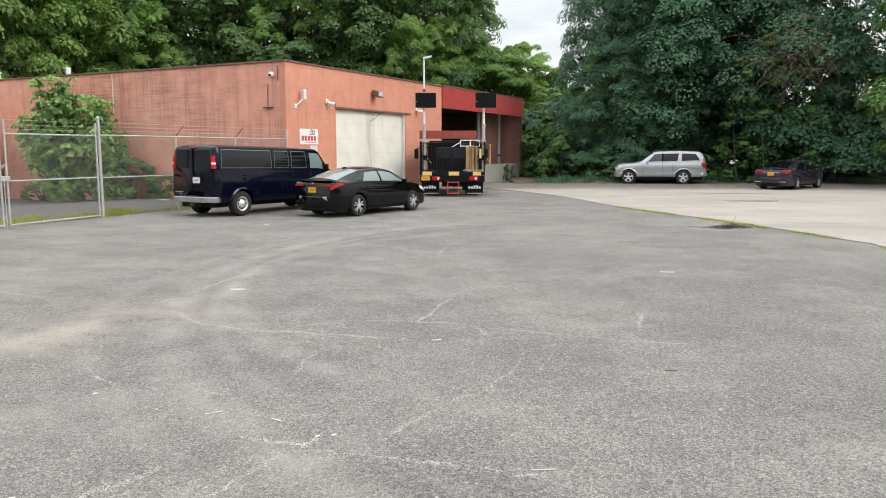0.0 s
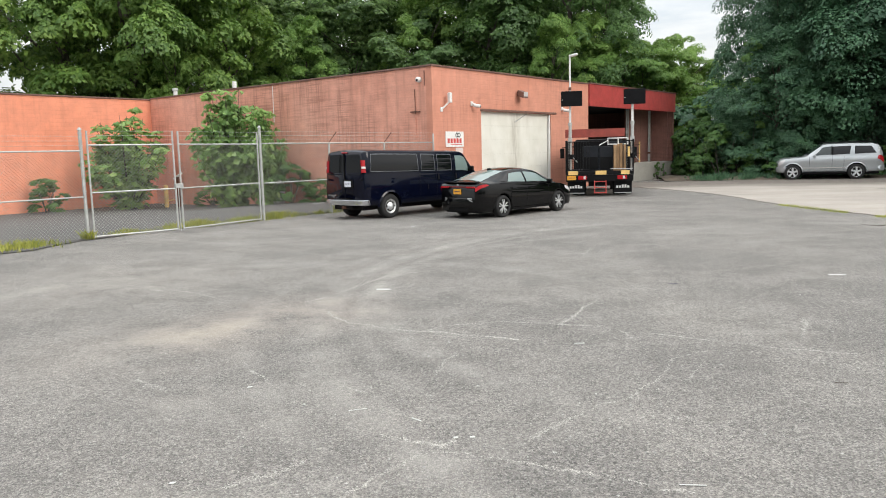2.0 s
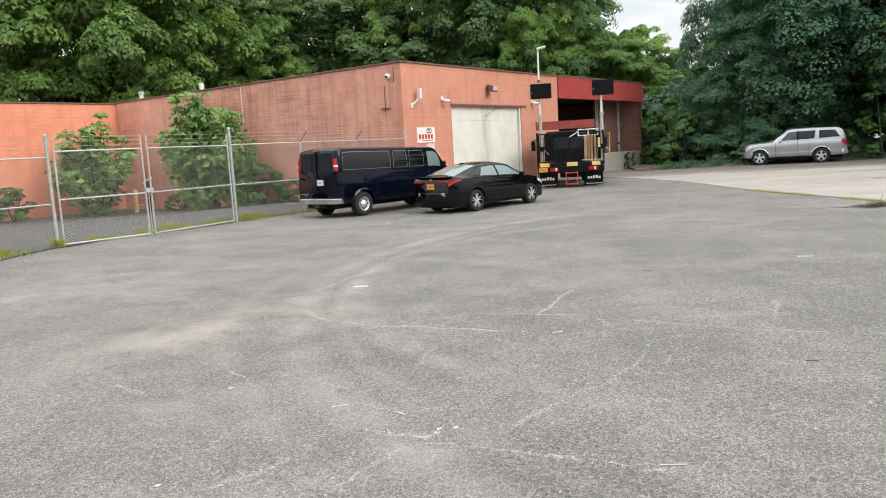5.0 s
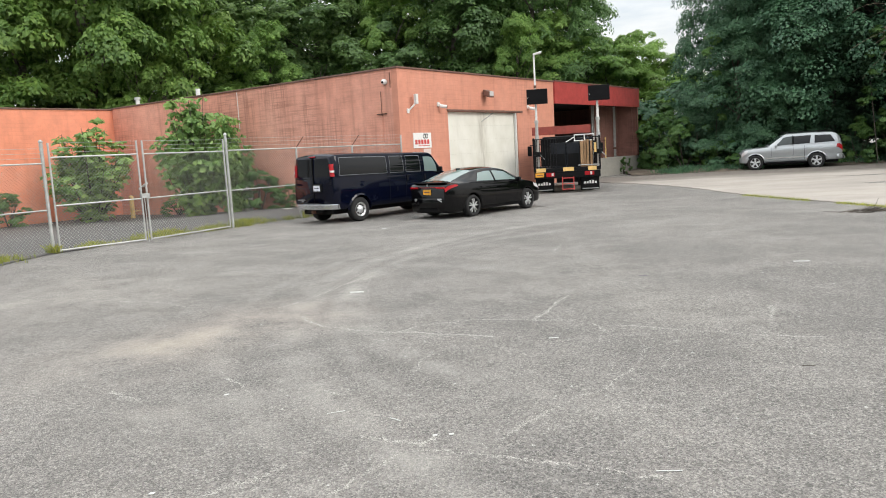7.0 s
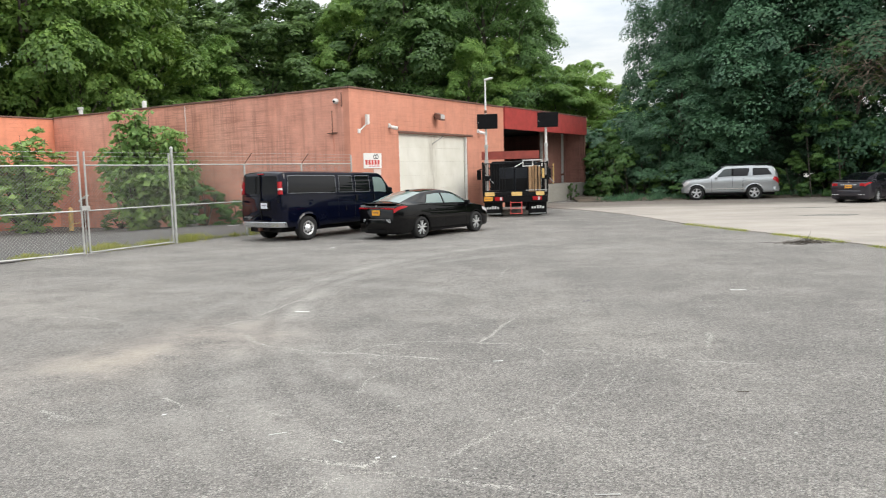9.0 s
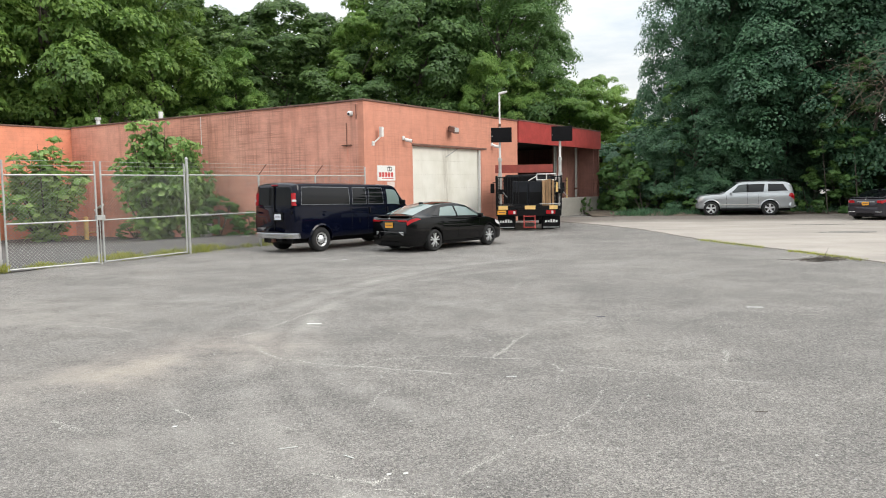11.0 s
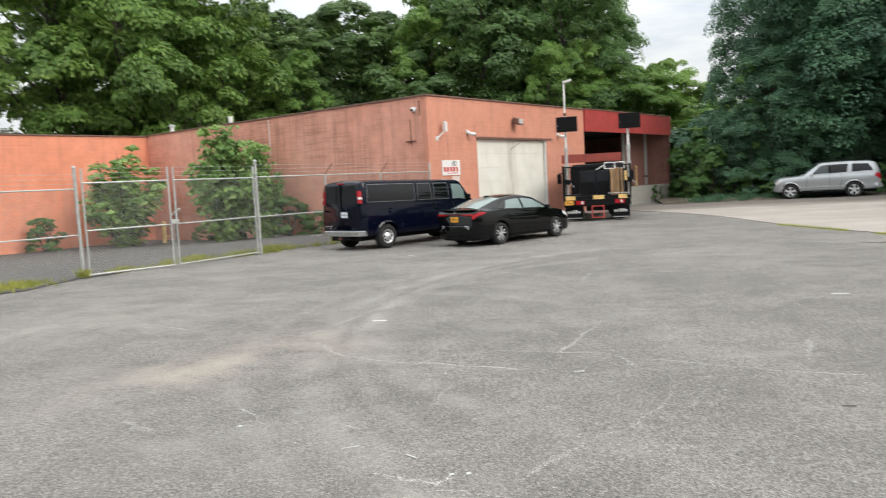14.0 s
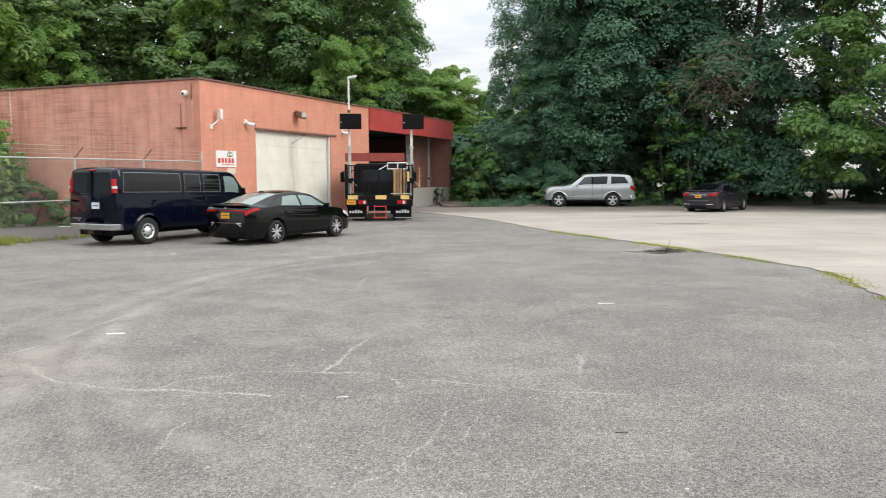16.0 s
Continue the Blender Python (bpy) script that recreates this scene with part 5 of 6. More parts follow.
VAN = (-7.19, 22.03, -33.0)
SALOON = (-3.64, 21.83, -35.0)
SUV = (15.69, 44.20, 82.0)
FARCAR = (16.43, 36.88, -46.5)
passenger_van()
saloon("black_saloon", SALOON, "glossy black compact saloon parked on the asphalt", paint_material("black_paint", (0.0014, 0.0014, 0.0018), 0.16, 0.0, 0.78), 4.64, 1.80, 1.45, 2.70, 1.02, 0.325, "twin", True, M_GLASSC)
off_roader()
saloon("charcoal_saloon", FARCAR, "dark charcoal saloon parked on the pale concrete", paint_material("charcoal_paint", (0.030, 0.028, 0.035), 0.24, 0.2, 0.9), 4.86, 1.85, 1.47, 2.78, 1.10, 0.33, "twin", False, M_GLASS)


def stage_truck():
    tr = thing("stage_truck", vehicle_pose(0.64, 31.75, -0.5), "black flatbed event truck with two raised screens on masts", "truck")
    W = 1.38
    part("chassis", box(-0.45, 0.45, 0.25, 6.6, 0.42, 0.78), M_BLACKSTEEL, tr)
    part("deck", box(-W, W, 0.0, 4.6, 0.90, 1.04, 0.012), M_BLACKSTEEL, tr, "black steel load deck")
    bumper = part("rear_beam", box(-W + 0.02, W - 0.02, -0.06, 0.02, 0.62, 0.895, 0.012), M_BLACK, tr)
    for x0, x1, m in ((-1.27, -0.87, M_REFLECT), (-0.16, 0.28, M_REFLECT), (0.86, 1.20, M_REFLECT)):
        part("reflector", box(x0, x1, -0.075, -0.062, 0.90, 1.06, 0.004), m, tr, "amber and white reflective panel")
    rear_plate(tr, -1.13, -0.075, 0.78, M_PLATE, 0.36, 0.17)
    for x0, x1 in ((-0.86, -0.52), (0.72, 1.10)):
        lamp = part("tail_light", box(x0, x1, -0.09, -0.062, 0.70, 0.86, 0.01), M_REDLIGHT, tr, "red tail light cluster")
        part("reverse_lens", box(x0 + 0.22, x0 + 0.30, -0.094, -0.091, 0.72, 0.84), M_CLEARLIGHT, lamp)
    for s in (-1, 1):
        cx = s * 0.95
        flap = part("mud_flap", box(cx - 0.36, cx + 0.36, 0.14, 0.16, 0.10, 0.62, 0.004), M_BLACK, tr, "black mud flap with pale print")
        bars = bmesh.new()
        for k in range(5):
            add_box(bars, cx - 0.27 + k * 0.11, cx - 0.19 + k * 0.11, 0.132, 0.139, 0.34, 0.47 if k in (2, 3) else 0.43)
        part("print", bars, M_WHITE, flap)
        part("edge_strip", box(cx - 0.34, cx + 0.34, 0.130, 0.139, 0.125, 0.155), M_GALV, flap)
        for y in (1.3, 5.6):
            wheel(tr, s * 1.12, y, 0.42, 0.25, s, "steel", 0.25)
            wheel(tr, s * 0.82, y, 0.42, 0.25, s, "steel", 0.25)
    # red step ladder under the tail
    lad = part("step_ladder", tube((-0.20, -0.10, 0.66), (-0.20, -0.14, 0.12), 0.018), M_SIGNRED, tr, "red fold-down steps")
    part("stile", tube((0.26, -0.10, 0.66), (0.26, -0.14, 0.12), 0.018), M_SIGNRED, lad)
    for z in (0.16, 0.38, 0.62):
        part("rung", box(-0.20, 0.26, -0.17, -0.09, z - 0.015, z + 0.015), M_SIGNRED, lad)
    # cage sides
    for x in (-W + 0.03, W - 0.03):
        side = part("cage_side", tube((x, 0.05, 2.3), (x, 4.5, 2.3), 0.03), M_BLACKSTEEL, tr)
        for k in range(16):
            y = 0.05 + k * 0.2967
            part("bar", tube((x, y, 1.04), (x, y, 2.3), 0.018 if k % 5 else 0.035), M_BLACKSTEEL, side)
        part("rail", tube((x, 0.05, 1.6), (x, 4.5, 1.6), 0.02), M_BLACKSTEEL, side)
    gate_l = part("tail_gate", tube((-W + 0.05, 0.02, 2.26), (-0.42, 0.02, 2.26), 0.022), M_BLACKSTEEL, tr)
    part("rail", tube((-W + 0.05, 0.02, 1.10), (-0.42, 0.02, 1.10), 0.022), M_BLACKSTEEL, gate_l)
    for k in range(9):
        x = -W + 0.05 + k * 0.114
        part("bar", tube((x, 0.02, 1.06), (x, 0.02, 2.26), 0.014), M_BLACKSTEEL, gate_l)
    gate_r = part("tail_gate", tube((0.95, 0.02, 2.26), (W - 0.05, 0.02, 2.26), 0.022), M_BLACKSTEEL, tr)
    for k in range(4):
        part("bar", tube((0.95 + k * 0.126, 0.02, 1.06), (0.95 + k * 0.126, 0.02, 2.26), 0.016), M_BLACKSTEEL, gate_r)
    part("low_bar", tube((0.45, 0.0, 1.12), (W - 0.05, 0.0, 1.12), 0.018), M_GALV, gate_r)
    part("side_tag", box(1.13, 1.22, -0.005, 0.0, 1.62, 2.02), M_REFLECT, gate_r)
    # masts with screens
    for x, tall in ((-1.19, True), (1.32, False)):
        mast = part("mast", tube((x, 0.25, 1.04), (x, 0.25, 3.0), 0.065, n=14), M_GALV, tr, "pale telescopic mast")
        part("mast_section", tube((x, 0.25, 3.0), (x, 0.25, 4.1), 0.048, n=14), M_WHITE, mast)
        part("mast_collar", tube((x, 0.25, 2.94), (x, 0.25, 3.06), 0.085, n=14), M_GALV, mast)
        part("mast_collar", tube((x, 0.25, 2.2), (x, 0.25, 2.42), 0.09, n=14), M_GALV, mast)
        part("winch", box(x - 0.07, x + 0.15, 0.08, 0.20, 1.55, 1.75, 0.02), M_BLACKSTEEL, mast)
        part("crank", tube((x + 0.12, 0.06, 1.62), (x + 0.30, 0.04, 1.42), 0.014), M_GALV, mast)
        scr = part("screen", box(x - 0.36, x + 0.50, 0.02, 0.16, 3.72, 4.33, 0.015), M_SCREEN, tr, "black flat screen panel facing the lot")
        part("screen_face", box(x - 0.345, x + 0.485, 0.012, 0.018, 3.735, 4.315), M_SCREEN, scr)
        part("screen_bracket", box(x - 0.10, x + 0.12, 0.17, 0.30, 3.85, 4.15, 0.01), M_BLACKSTEEL, scr)
        part("status_light", tube((x - 0.31, 0.010, 3.98), (x - 0.31, 0.004, 3.98), 0.018), M_PAPER, scr)
        if tall:
            part("mast_section", tube((x, 0.25, 4.1), (x + 0.0, 0.25, 5.72), 0.036, n=12), M_WHITE, mast)
            part("mast_collar", tube((x, 0.25, 4.38), (x, 0.25, 4.5), 0.06, n=12), M_RUST, mast)
            head = bmesh.new()
            add_box(head, x - 0.04, x + 0.32, 0.12, 0.38, 5.72, 5.80, 0.03)
            for v in head.verts:
                v.co.z += (v.co.x - x) * 0.22
            part("lamp_head", head, M_WHITE, mast, "pale flat lamp head")
    # load
    crate = part("equipment_cabinet", box(-0.68, -0.02, 0.45, 1.35, 1.045, 2.08, 0.02), M_GREYBOX, tr, "charcoal equipment cabinet")
    part("equipment_cabinet", box(0.0, 0.56, 0.40, 1.35, 1.045, 2.06, 0.02), M_GREYBOX, tr)
    for x0, x1, y in ((-0.64, -0.06, 0.438), (0.04, 0.52, 0.388)):
        part("cabinet_panel", box(x0, x1, y, y + 0.01, 1.10, 1.62, 0.004), M_BLACK, crate)
    for k, (x0, x1) in enumerate(((0.58, 0.70), (0.715, 0.82), (0.835, 0.93), (0.945, 1.10))):
        part("timber_panel", box(x0, x1, 0.25 + 0.05 * (k % 2), 0.95, 1.045, 2.10 + 0.03 * (k % 3), 0.006), M_WOOD, tr, "upright tan timber panel")
    gen = part("generator", box(0.42, 1.12, 1.0, 1.8, 2.1, 2.26, 0.03), M_GREYBOX, tr, "dark generator in a white tube frame on the load")
    for z in (2.13, 2.38):
        part("generator_frame", tube((0.36, 0.95, z), (1.18, 0.95, z), 0.022), M_WHITE, gen)
    for x in (0.36, 0.78, 1.18):
        part("generator_frame", tube((x, 0.95, 2.11), (x, 0.95, 2.38), 0.022), M_WHITE, gen)
    part("cable", tube((0.0, 0.9, 2.10), (0.36, 0.95, 2.30), 0.02), M_WHITE, gen)
    part("deck_bulkhead", box(-1.15, 1.15, 4.45, 4.52, 1.04, 2.3, 0.01), M_BLACK, tr)
    # cab
    cab = part("cab", box(-1.08, 1.08, 4.75, 6.75, 0.55, 2.42, 0.12), M_BLACKSTEEL, tr, "black cab seen from behind")
    part("cab_window", box(-0.7, 0.7, 4.735, 4.752, 1.6, 2.15, 0.02), M_GLASS, cab)
    part("roof_deflector", sheet_between((-1.52, 4.33, 2.50), (1.20, 4.33, 2.50), (1.20, 4.36, 2.88), (-1.52, 4.36, 2.88), 0.06), simple("orange_red_panel", (0.25, 0.040, 0.026), 0.5), tr, "orange-red roof deflector panel")
    for s in (-1, 1):
        arm = part("mirror_arm", tube((s * 1.05, 4.95, 2.1), (s * 1.68, 4.9, 2.05), 0.02), M_BLACK, cab)
        part("mirror", box(s * 1.68 - 0.10, s * 1.68 + 0.10, 4.84, 4.92, 1.55, 2.02, 0.03), M_BLACK, arm)
    return tr


stage_truck()


# ---- trees and plants ----
def leaf_arrays(pos, nrm, size, rng, aspect=0.62, corners=4):
    """Leaves at the given places, facing along the normals: folded kites near by, three-cornered ones far off."""
    n = len(pos)
    nrm = nrm / np.maximum(np.linalg.norm(nrm, axis=1, keepdims=True), 1e-6)
    spin = rng.normal(size=(n, 3))
    t = np.cross(nrm, spin)
    t /= np.maximum(np.linalg.norm(t, axis=1, keepdims=True), 1e-6)
    b = np.cross(nrm, t)
    s = size[:, None]
    if corners == 3:
        wide = b * s * aspect * 0.62
        return np.stack([pos - t * s * 0.4 - wide, pos - t * s * 0.4 + wide, pos + t * s * 0.6], 1).reshape(-1, 3)
    base = pos - t * s * 0.5
    tip = pos + t * s * 0.5 - nrm * s * 0.10
    l = pos + b * s * aspect * 0.5 + nrm * s * 0.12 - t * s * 0.05
    r = pos - b * s * aspect * 0.5 + nrm * s * 0.12 - t * s * 0.05
    verts = np.stack([base, l, tip, r], 1).reshape(-1, 3)
    return verts


def leaf_mesh(name, verts, material, corners=4):
    n = len(verts) // corners
    me = bpy.data.meshes.new(name)
    me.vertices.add(n * corners)
    me.vertices.foreach_set("co", verts.astype(np.float32).ravel())
    me.loops.add(n * corners)
    me.loops.foreach_set("vertex_index", np.arange(n * corners, dtype=np.int32))
    me.polygons.add(n)
    me.polygons.foreach_set("loop_start", np.arange(0, n * corners, corners, dtype=np.int32))
    me.update(calc_edges=True)
    me.validate()
    me.materials.append(material)
    return me


def crown_leaves(rng, height, radius, low, clumps, per, size, droop=0.25, shape=0.55, gap=0.0, core=0):
    """Clumps of leaves set over an uneven crown; each clump is a loose shelf of leaves."""
    pos, nrm = [], []
    boughs = max(6, clumps // 13)
    for k in range(boughs):
        # boughs wind up round the crown, so that no side stays bare
        f = min(1.0, (k + rng.uniform(0, 1)) / boughs)
        env = radius * np.sin(np.pi * min(1, f * 0.86 + 0.16)) ** shape
        a = k * 2.4 + rng.uniform(-0.5, 0.5)
        br = radius * rng.uniform(0.30, 0.46)
        r = max(0.0, env * rng.uniform(0.62, 1.02) - br * 0.35)
        c0 = np.array([np.cos(a) * r, np.sin(a) * r, low + (height - low) * f - br * 0.4])
        if gap and noise.noise(Vector(c0 * 0.23)) > gap:
            continue
        for _ in range(13):
            w = rng.normal(size=3) + np.array([np.cos(a) * 0.7, np.sin(a) * 0.7, 0.35])
            w /= np.linalg.norm(w)
            c = c0 + w * br * np.array([1, 1, 0.72]) * rng.uniform(0.75, 1.05)
            c[2] = max(c[2], low * 0.6)
            cr = br * rng.uniform(0.30, 0.52)
            d = rng.normal(size=(per, 3))
            d /= np.linalg.norm(d, axis=1, keepdims=True)
            d[:, 2] = np.where(d[:, 2] < -0.25, -d[:, 2], d[:, 2])
            p = c + d * rng.uniform(0.70, 1.0, (per, 1)) * np.array([cr, cr, cr * 0.62])
            p[:, 2] -= droop * np.hypot(p[:, 0] - c[0], p[:, 1] - c[1]) ** 1.5
            pos.append(p)
            nrm.append(d * 0.75 + w * 0.35 + np.array([0, 0, 0.35]) + rng.normal(size=(per, 3)) * 0.26)
    pos, nrm = np.concatenate(pos), np.concatenate(nrm)
    sz = rng.uniform(0.7, 1.3, len(pos)) * size
    if core:
        # the crowded inside of the crown
        f = rng.uniform(0.02, 0.92, core)
        env = radius * np.sin(np.pi * np.minimum(1, f * 0.86 + 0.16)) ** shape * np.sqrt(rng.uniform(0, 0.42, core))
        a = rng.uniform(0, 2 * np.pi, core)
        inner = np.stack([np.cos(a) * env, np.sin(a) * env, low + (height - low) * f], 1)
        pos = np.concatenate([pos, inner])
        nrm = np.concatenate([nrm, rng.normal(size=(core, 3)) + np.array([0, 0, 0.3])])
        sz = np.concatenate([sz, rng.uniform(1.0, 1.7, core) * size])
    return leaf_arrays(pos, nrm, sz, rng, 0.72, 3)


def trunk_mesh(rng, height, r, limbs, reach):
    bm = bmesh.new()
    p = Vector((0, 0, -0.3))
    segs = 6
    pts = []
    for k in range(segs + 1):
        f = k / segs
        pts.append((Vector((rng.uniform(-0.25, 0.25) * f, rng.uniform(-0.25, 0.25) * f, -0.3 + height * 0.75 * f)), r * (1 - 0.75 * f) + 0.03))
    for (a, ra), (b, rb) in zip(pts, pts[1:]):
        add_tube(bm, a, b, ra, rb, 9, False)
    for k in range(limbs):
        i = rng.integers(2, segs)
        a, ra = pts[i]
        ang = rng.uniform(0, 2 * math.pi)
        mid = a + Vector((math.cos(ang) * reach * 0.5, math.sin(ang) * reach * 0.5, height * 0.10))
        end = mid + Vector((math.cos(ang + 0.3) * reach * 0.45, math.sin(ang + 0.3) * reach * 0.45, height * 0.10))
        add_tube(bm, a, mid, ra * 0.5, ra * 0.3, 7, False)
        add_tube(bm, mid, end, ra * 0.3, 0.02, 6, False)
    return bm


LEAF_MAPLE = leaf_material("maple_leaf", (0.086, 0.176, 0.037), (0.232, 0.360, 0.090), 0.45)
LEAF_DARK = leaf_material("dark_tree_leaf", (0.040, 0.108, 0.064), (0.108, 0.230, 0.132), 0.3)
LEAF_LIGHT = leaf_material("fresh_leaf", (0.135, 0.260, 0.060), (0.290, 0.445, 0.128), 0.5)
LEAF_BUSH = leaf_material("shrub_leaf", (0.062, 0.150, 0.042), (0.155, 0.285, 0.082), 0.4)
LEAF_DEEP = leaf_material("deep_olive_leaf", (0.060, 0.125, 0.038), (0.150, 0.255, 0.082), 0.4)
LEAF_SUMAC = leaf_material("broad_weed_leaf", (0.145, 0.275, 0.085), (0.350, 0.500, 0.180), 0.45)


def tree(seed, label, leaf, height, radius, low, clumps, per, size, group, **kw):
    rng = np.random.default_rng(seed)
    t = thing("tree", Matrix.Translation((0, 0, -200)), label, "tree", group)
    part("trunk", trunk_mesh(rng, height, height * 0.018 + 0.06, 9, radius * 0.75), M_BARK, t, smooth=True)
    me = leaf_mesh("crown", crown_leaves(rng, height, radius, low, clumps, per * 2, size * 0.66, **kw), leaf, 3)
    c = new("crown", me)
    c.parent = t
    return t


def place(proto, spots):
    """The first spot takes the prototype, the others copies: x, y, turn, scale across, scale up."""
    first = True
    for x, y, turn, s, sz in spots:
        m = Matrix.Translation((x, y, ground_z(x, y) - 0.05)) @ Matrix.Rotation(radians(turn), 4, "Z") @ Matrix.Diagonal((s, s, sz, 1))
        if first:
            proto.matrix_world = m
            first = False
        else:
            copy_thing(proto, m)


def polar(az, r):
    """Compass place round the camera's stand; az in degrees to the left of straight ahead."""
    return -math.sin(radians(az)) * r, math.cos(radians(az)) * r


BACK = "tall trees behind the warehouse"
back_a = tree(11, "tall dense green maple behind the warehouse roof", LEAF_MAPLE, 21, 6.4, 3.0, 340, 98, 0.37, BACK, core=2500)
back_b = tree(12, "dark green broadleaf tree behind the warehouse", LEAF_DEEP, 19, 5.6, 2.5, 300, 95, 0.35, BACK, core=2500)
back_c = tree(13, "light green feathery tree rising over the roof", LEAF_LIGHT, 19, 5.0, 3.0, 220, 95, 0.32, BACK, droop=0.4, core=1200)
place(back_a, [(*polar(36.4, 62), 0, 1.0, 1.15), (*polar(32.5, 60), 80, 1.05, 1.12), (*polar(28.0, 62), 200, 1.0, 1.05), (*polar(9.0, 72), 140, 1.05, 1.05)])
place(back_b, [(*polar(35.0, 70), 30, 1.1, 1.2), (*polar(22.5, 70), 10, 1.0, 0.79), (*polar(17.0, 68), 120, 1.0, 0.77), (*polar(14.0, 74), 60, 1.05, 0.78), (*polar(6.8, 66), 200, 1.0, 0.95), (*polar(2.6, 76), 10, 1.1, 1.1), (*polar(25.0, 78), 150, 1.2, 0.86), (*polar(19.5, 80), 270, 1.2, 0.84), (*polar(44.0, 74), 10, 0.8, 0.62), (*polar(48.5, 70), 100, 0.9, 0.68), (*polar(53.0, 70), 60, 0.9, 0.66)])
place(back_c, [(*polar(26.0, 66), 0, 0.80, 0.92), (*polar(11.6, 66), 130, 0.95, 0.98), (*polar(29.5, 57), 40, 0.50, 0.70), (*polar(20.5, 64), 220, 0.75, 0.78), (*polar(-0.3, 63), 220, 0.7, 0.75), (*polar(2.2, 60.5), 100, 0.6, 0.72)])

LEAF_DRAPE = leaf_material("small_creeper_leaf", (0.066, 0.150, 0.044), (0.168, 0.295, 0.092), 0.4)
back_d = tree(15, "dense fine-leaved tree draped with creeper beyond the loading dock", LEAF_DRAPE, 20, 5.8, 2.5, 430, 92, 0.25, BACK, droop=0.6, shape=0.42, core=3500)
place(back_d, [(*polar(4.8, 69), 250, 1.0, 1.08), (*polar(1.0, 66), 20, 0.98, 1.02), (*polar(-1.5, 66.5), 310, 0.74, 0.88)])

# unseen trees round the viewer's side, added so the cars mirror a dark tree line
place(tree(14, "unseen broad green tree behind the viewer, added for reflections", LEAF_DARK, 17, 6.5, 2.0, 120, 36, 0.8, "trees on the far side of the lot", core=500), [(*polar(az, r), az * 3, 1.25, sz * 0.72) for az, r, sz in ((85, 62, 1.0), (102, 58, 1.1), (120, 60, 0.9), (138, 56, 1.1), (156, 60, 1.0), (174, 58, 1.15), (192, 60, 0.95), (210, 57, 1.1), (228, 60, 1.0), (246, 62, 1.1), (264, 60, 0.95))])

MID = "light green trees beyond the loading dock"
mid_a = tree(21, "light green young tree beyond the loading dock", LEAF_LIGHT, 10.6, 3.6, 0.6, 260, 95, 0.23, MID, core=2200, shape=0.38)
place(mid_a, [(*polar(-4.6, 66), 0, 1.0, 1.0), (*polar(-6.4, 68), 90, 1.1, 1.05), (*polar(-8.0, 70), 180, 1.1, 0.82), (*polar(-2.6, 64), 40, 1.0, 1.0), (*polar(-9.6, 66), 300, 1.0, 0.68)])

RIGHT = "big trees behind the parked cars"
right_a = tree(31, "huge dark vine-draped maple overhanging the parked suv", LEAF_DARK, 21, 6.6, 3.2, 570, 92, 0.27, RIGHT, droop=0.5, shape=0.4, core=4000)
right_b = tree(32, "sparse dark tree with sky showing through its crown", LEAF_DARK, 20, 5.8, 2.0, 420, 95, 0.30, RIGHT, droop=0.35, shape=0.45, gap=0.12)
right_c = tree(33, "bright green broadleaf tree at the lot's edge", LEAF_BUSH, 16, 5.6, 2.0, 240, 105, 0.32, RIGHT, droop=0.35, core=1200)
place(right_a, [(*polar(-18.9, 53.5), 0, 0.95, 1.0), (*polar(-22.4, 55), 110, 0.95, 1.0), (*polar(-16.6, 56), 230, 0.75, 0.92), (*polar(-13.2, 50.8), 60, 0.52, 0.44), (*polar(-13.9, 53.5), 290, 0.62, 0.92)])
place(right_b, [(*polar(-23.2, 53), 0, 1.0, 1.0), (*polar(-27.6, 54), 120, 1.0, 1.05), (*polar(-31.8, 53), 220, 0.95, 1.05)])
place(right_c, [(*polar(-36.4, 47), 0, 1.0, 1.0), (*polar(-43, 52), 130, 1.1, 0.55)])


def shrub(seed, label, leaf, height, radius, clumps, per, size, group, category="bush", stems=7):
    rng = np.random.default_rng(seed)
    s = thing("shrub", Matrix.Translation((0, 0, -200)), label, category, group)
    bm = bmesh.new()
    for k in range(stems):
        a = rng.uniform(0, 6.28)
        add_tube(bm, (0, 0, -0.1), (math.cos(a) * radius * 0.6, math.sin(a) * radius * 0.6, height * rng.uniform(0.5, 0.85)), 0.035, 0.01, 6, False)
    part("stem", bm, M_BARK, s)
    me = leaf_mesh("foliage", crown_leaves(rng, height, radius, 0.1, clumps, per * 2, size * 0.72, shape=0.45), leaf, 3)
    c = new("foliage", me)
    c.parent = s
    return s


UNDER = "undergrowth along the tree line"
under_a = shrub(41, "dense green undergrowth at the tree line", LEAF_BUSH, 3.4, 2.0, 90, 70, 0.20, UNDER)
# dark green leaf whose tone also stands for shade beneath the crowns
under_b = shrub(42, "dark shady undergrowth under the big trees", LEAF_DARK, 3.0, 2.2, 90, 70, 0.20, UNDER)
place(under_a, [(6.9, 50.2, 0, 0.9, 1.0), (8.2, 48.6, 60, 0.9, 0.9), (7.6, 52.5, 120, 1.2, 1.2), (10.4, 47.2, 20, 0.7, 0.55), (17.6, 46.8, 100, 0.8, 0.75), (19.6, 46.6, 10, 0.9, 0.85), (22.0, 47.4, 60, 0.9, 0.8), (33.0, 46.0, 20, 1.0, 0.9), (38, 45, 80, 1.1, 1.0), (26.0, 49.2, 80, 1.0, 0.8)])
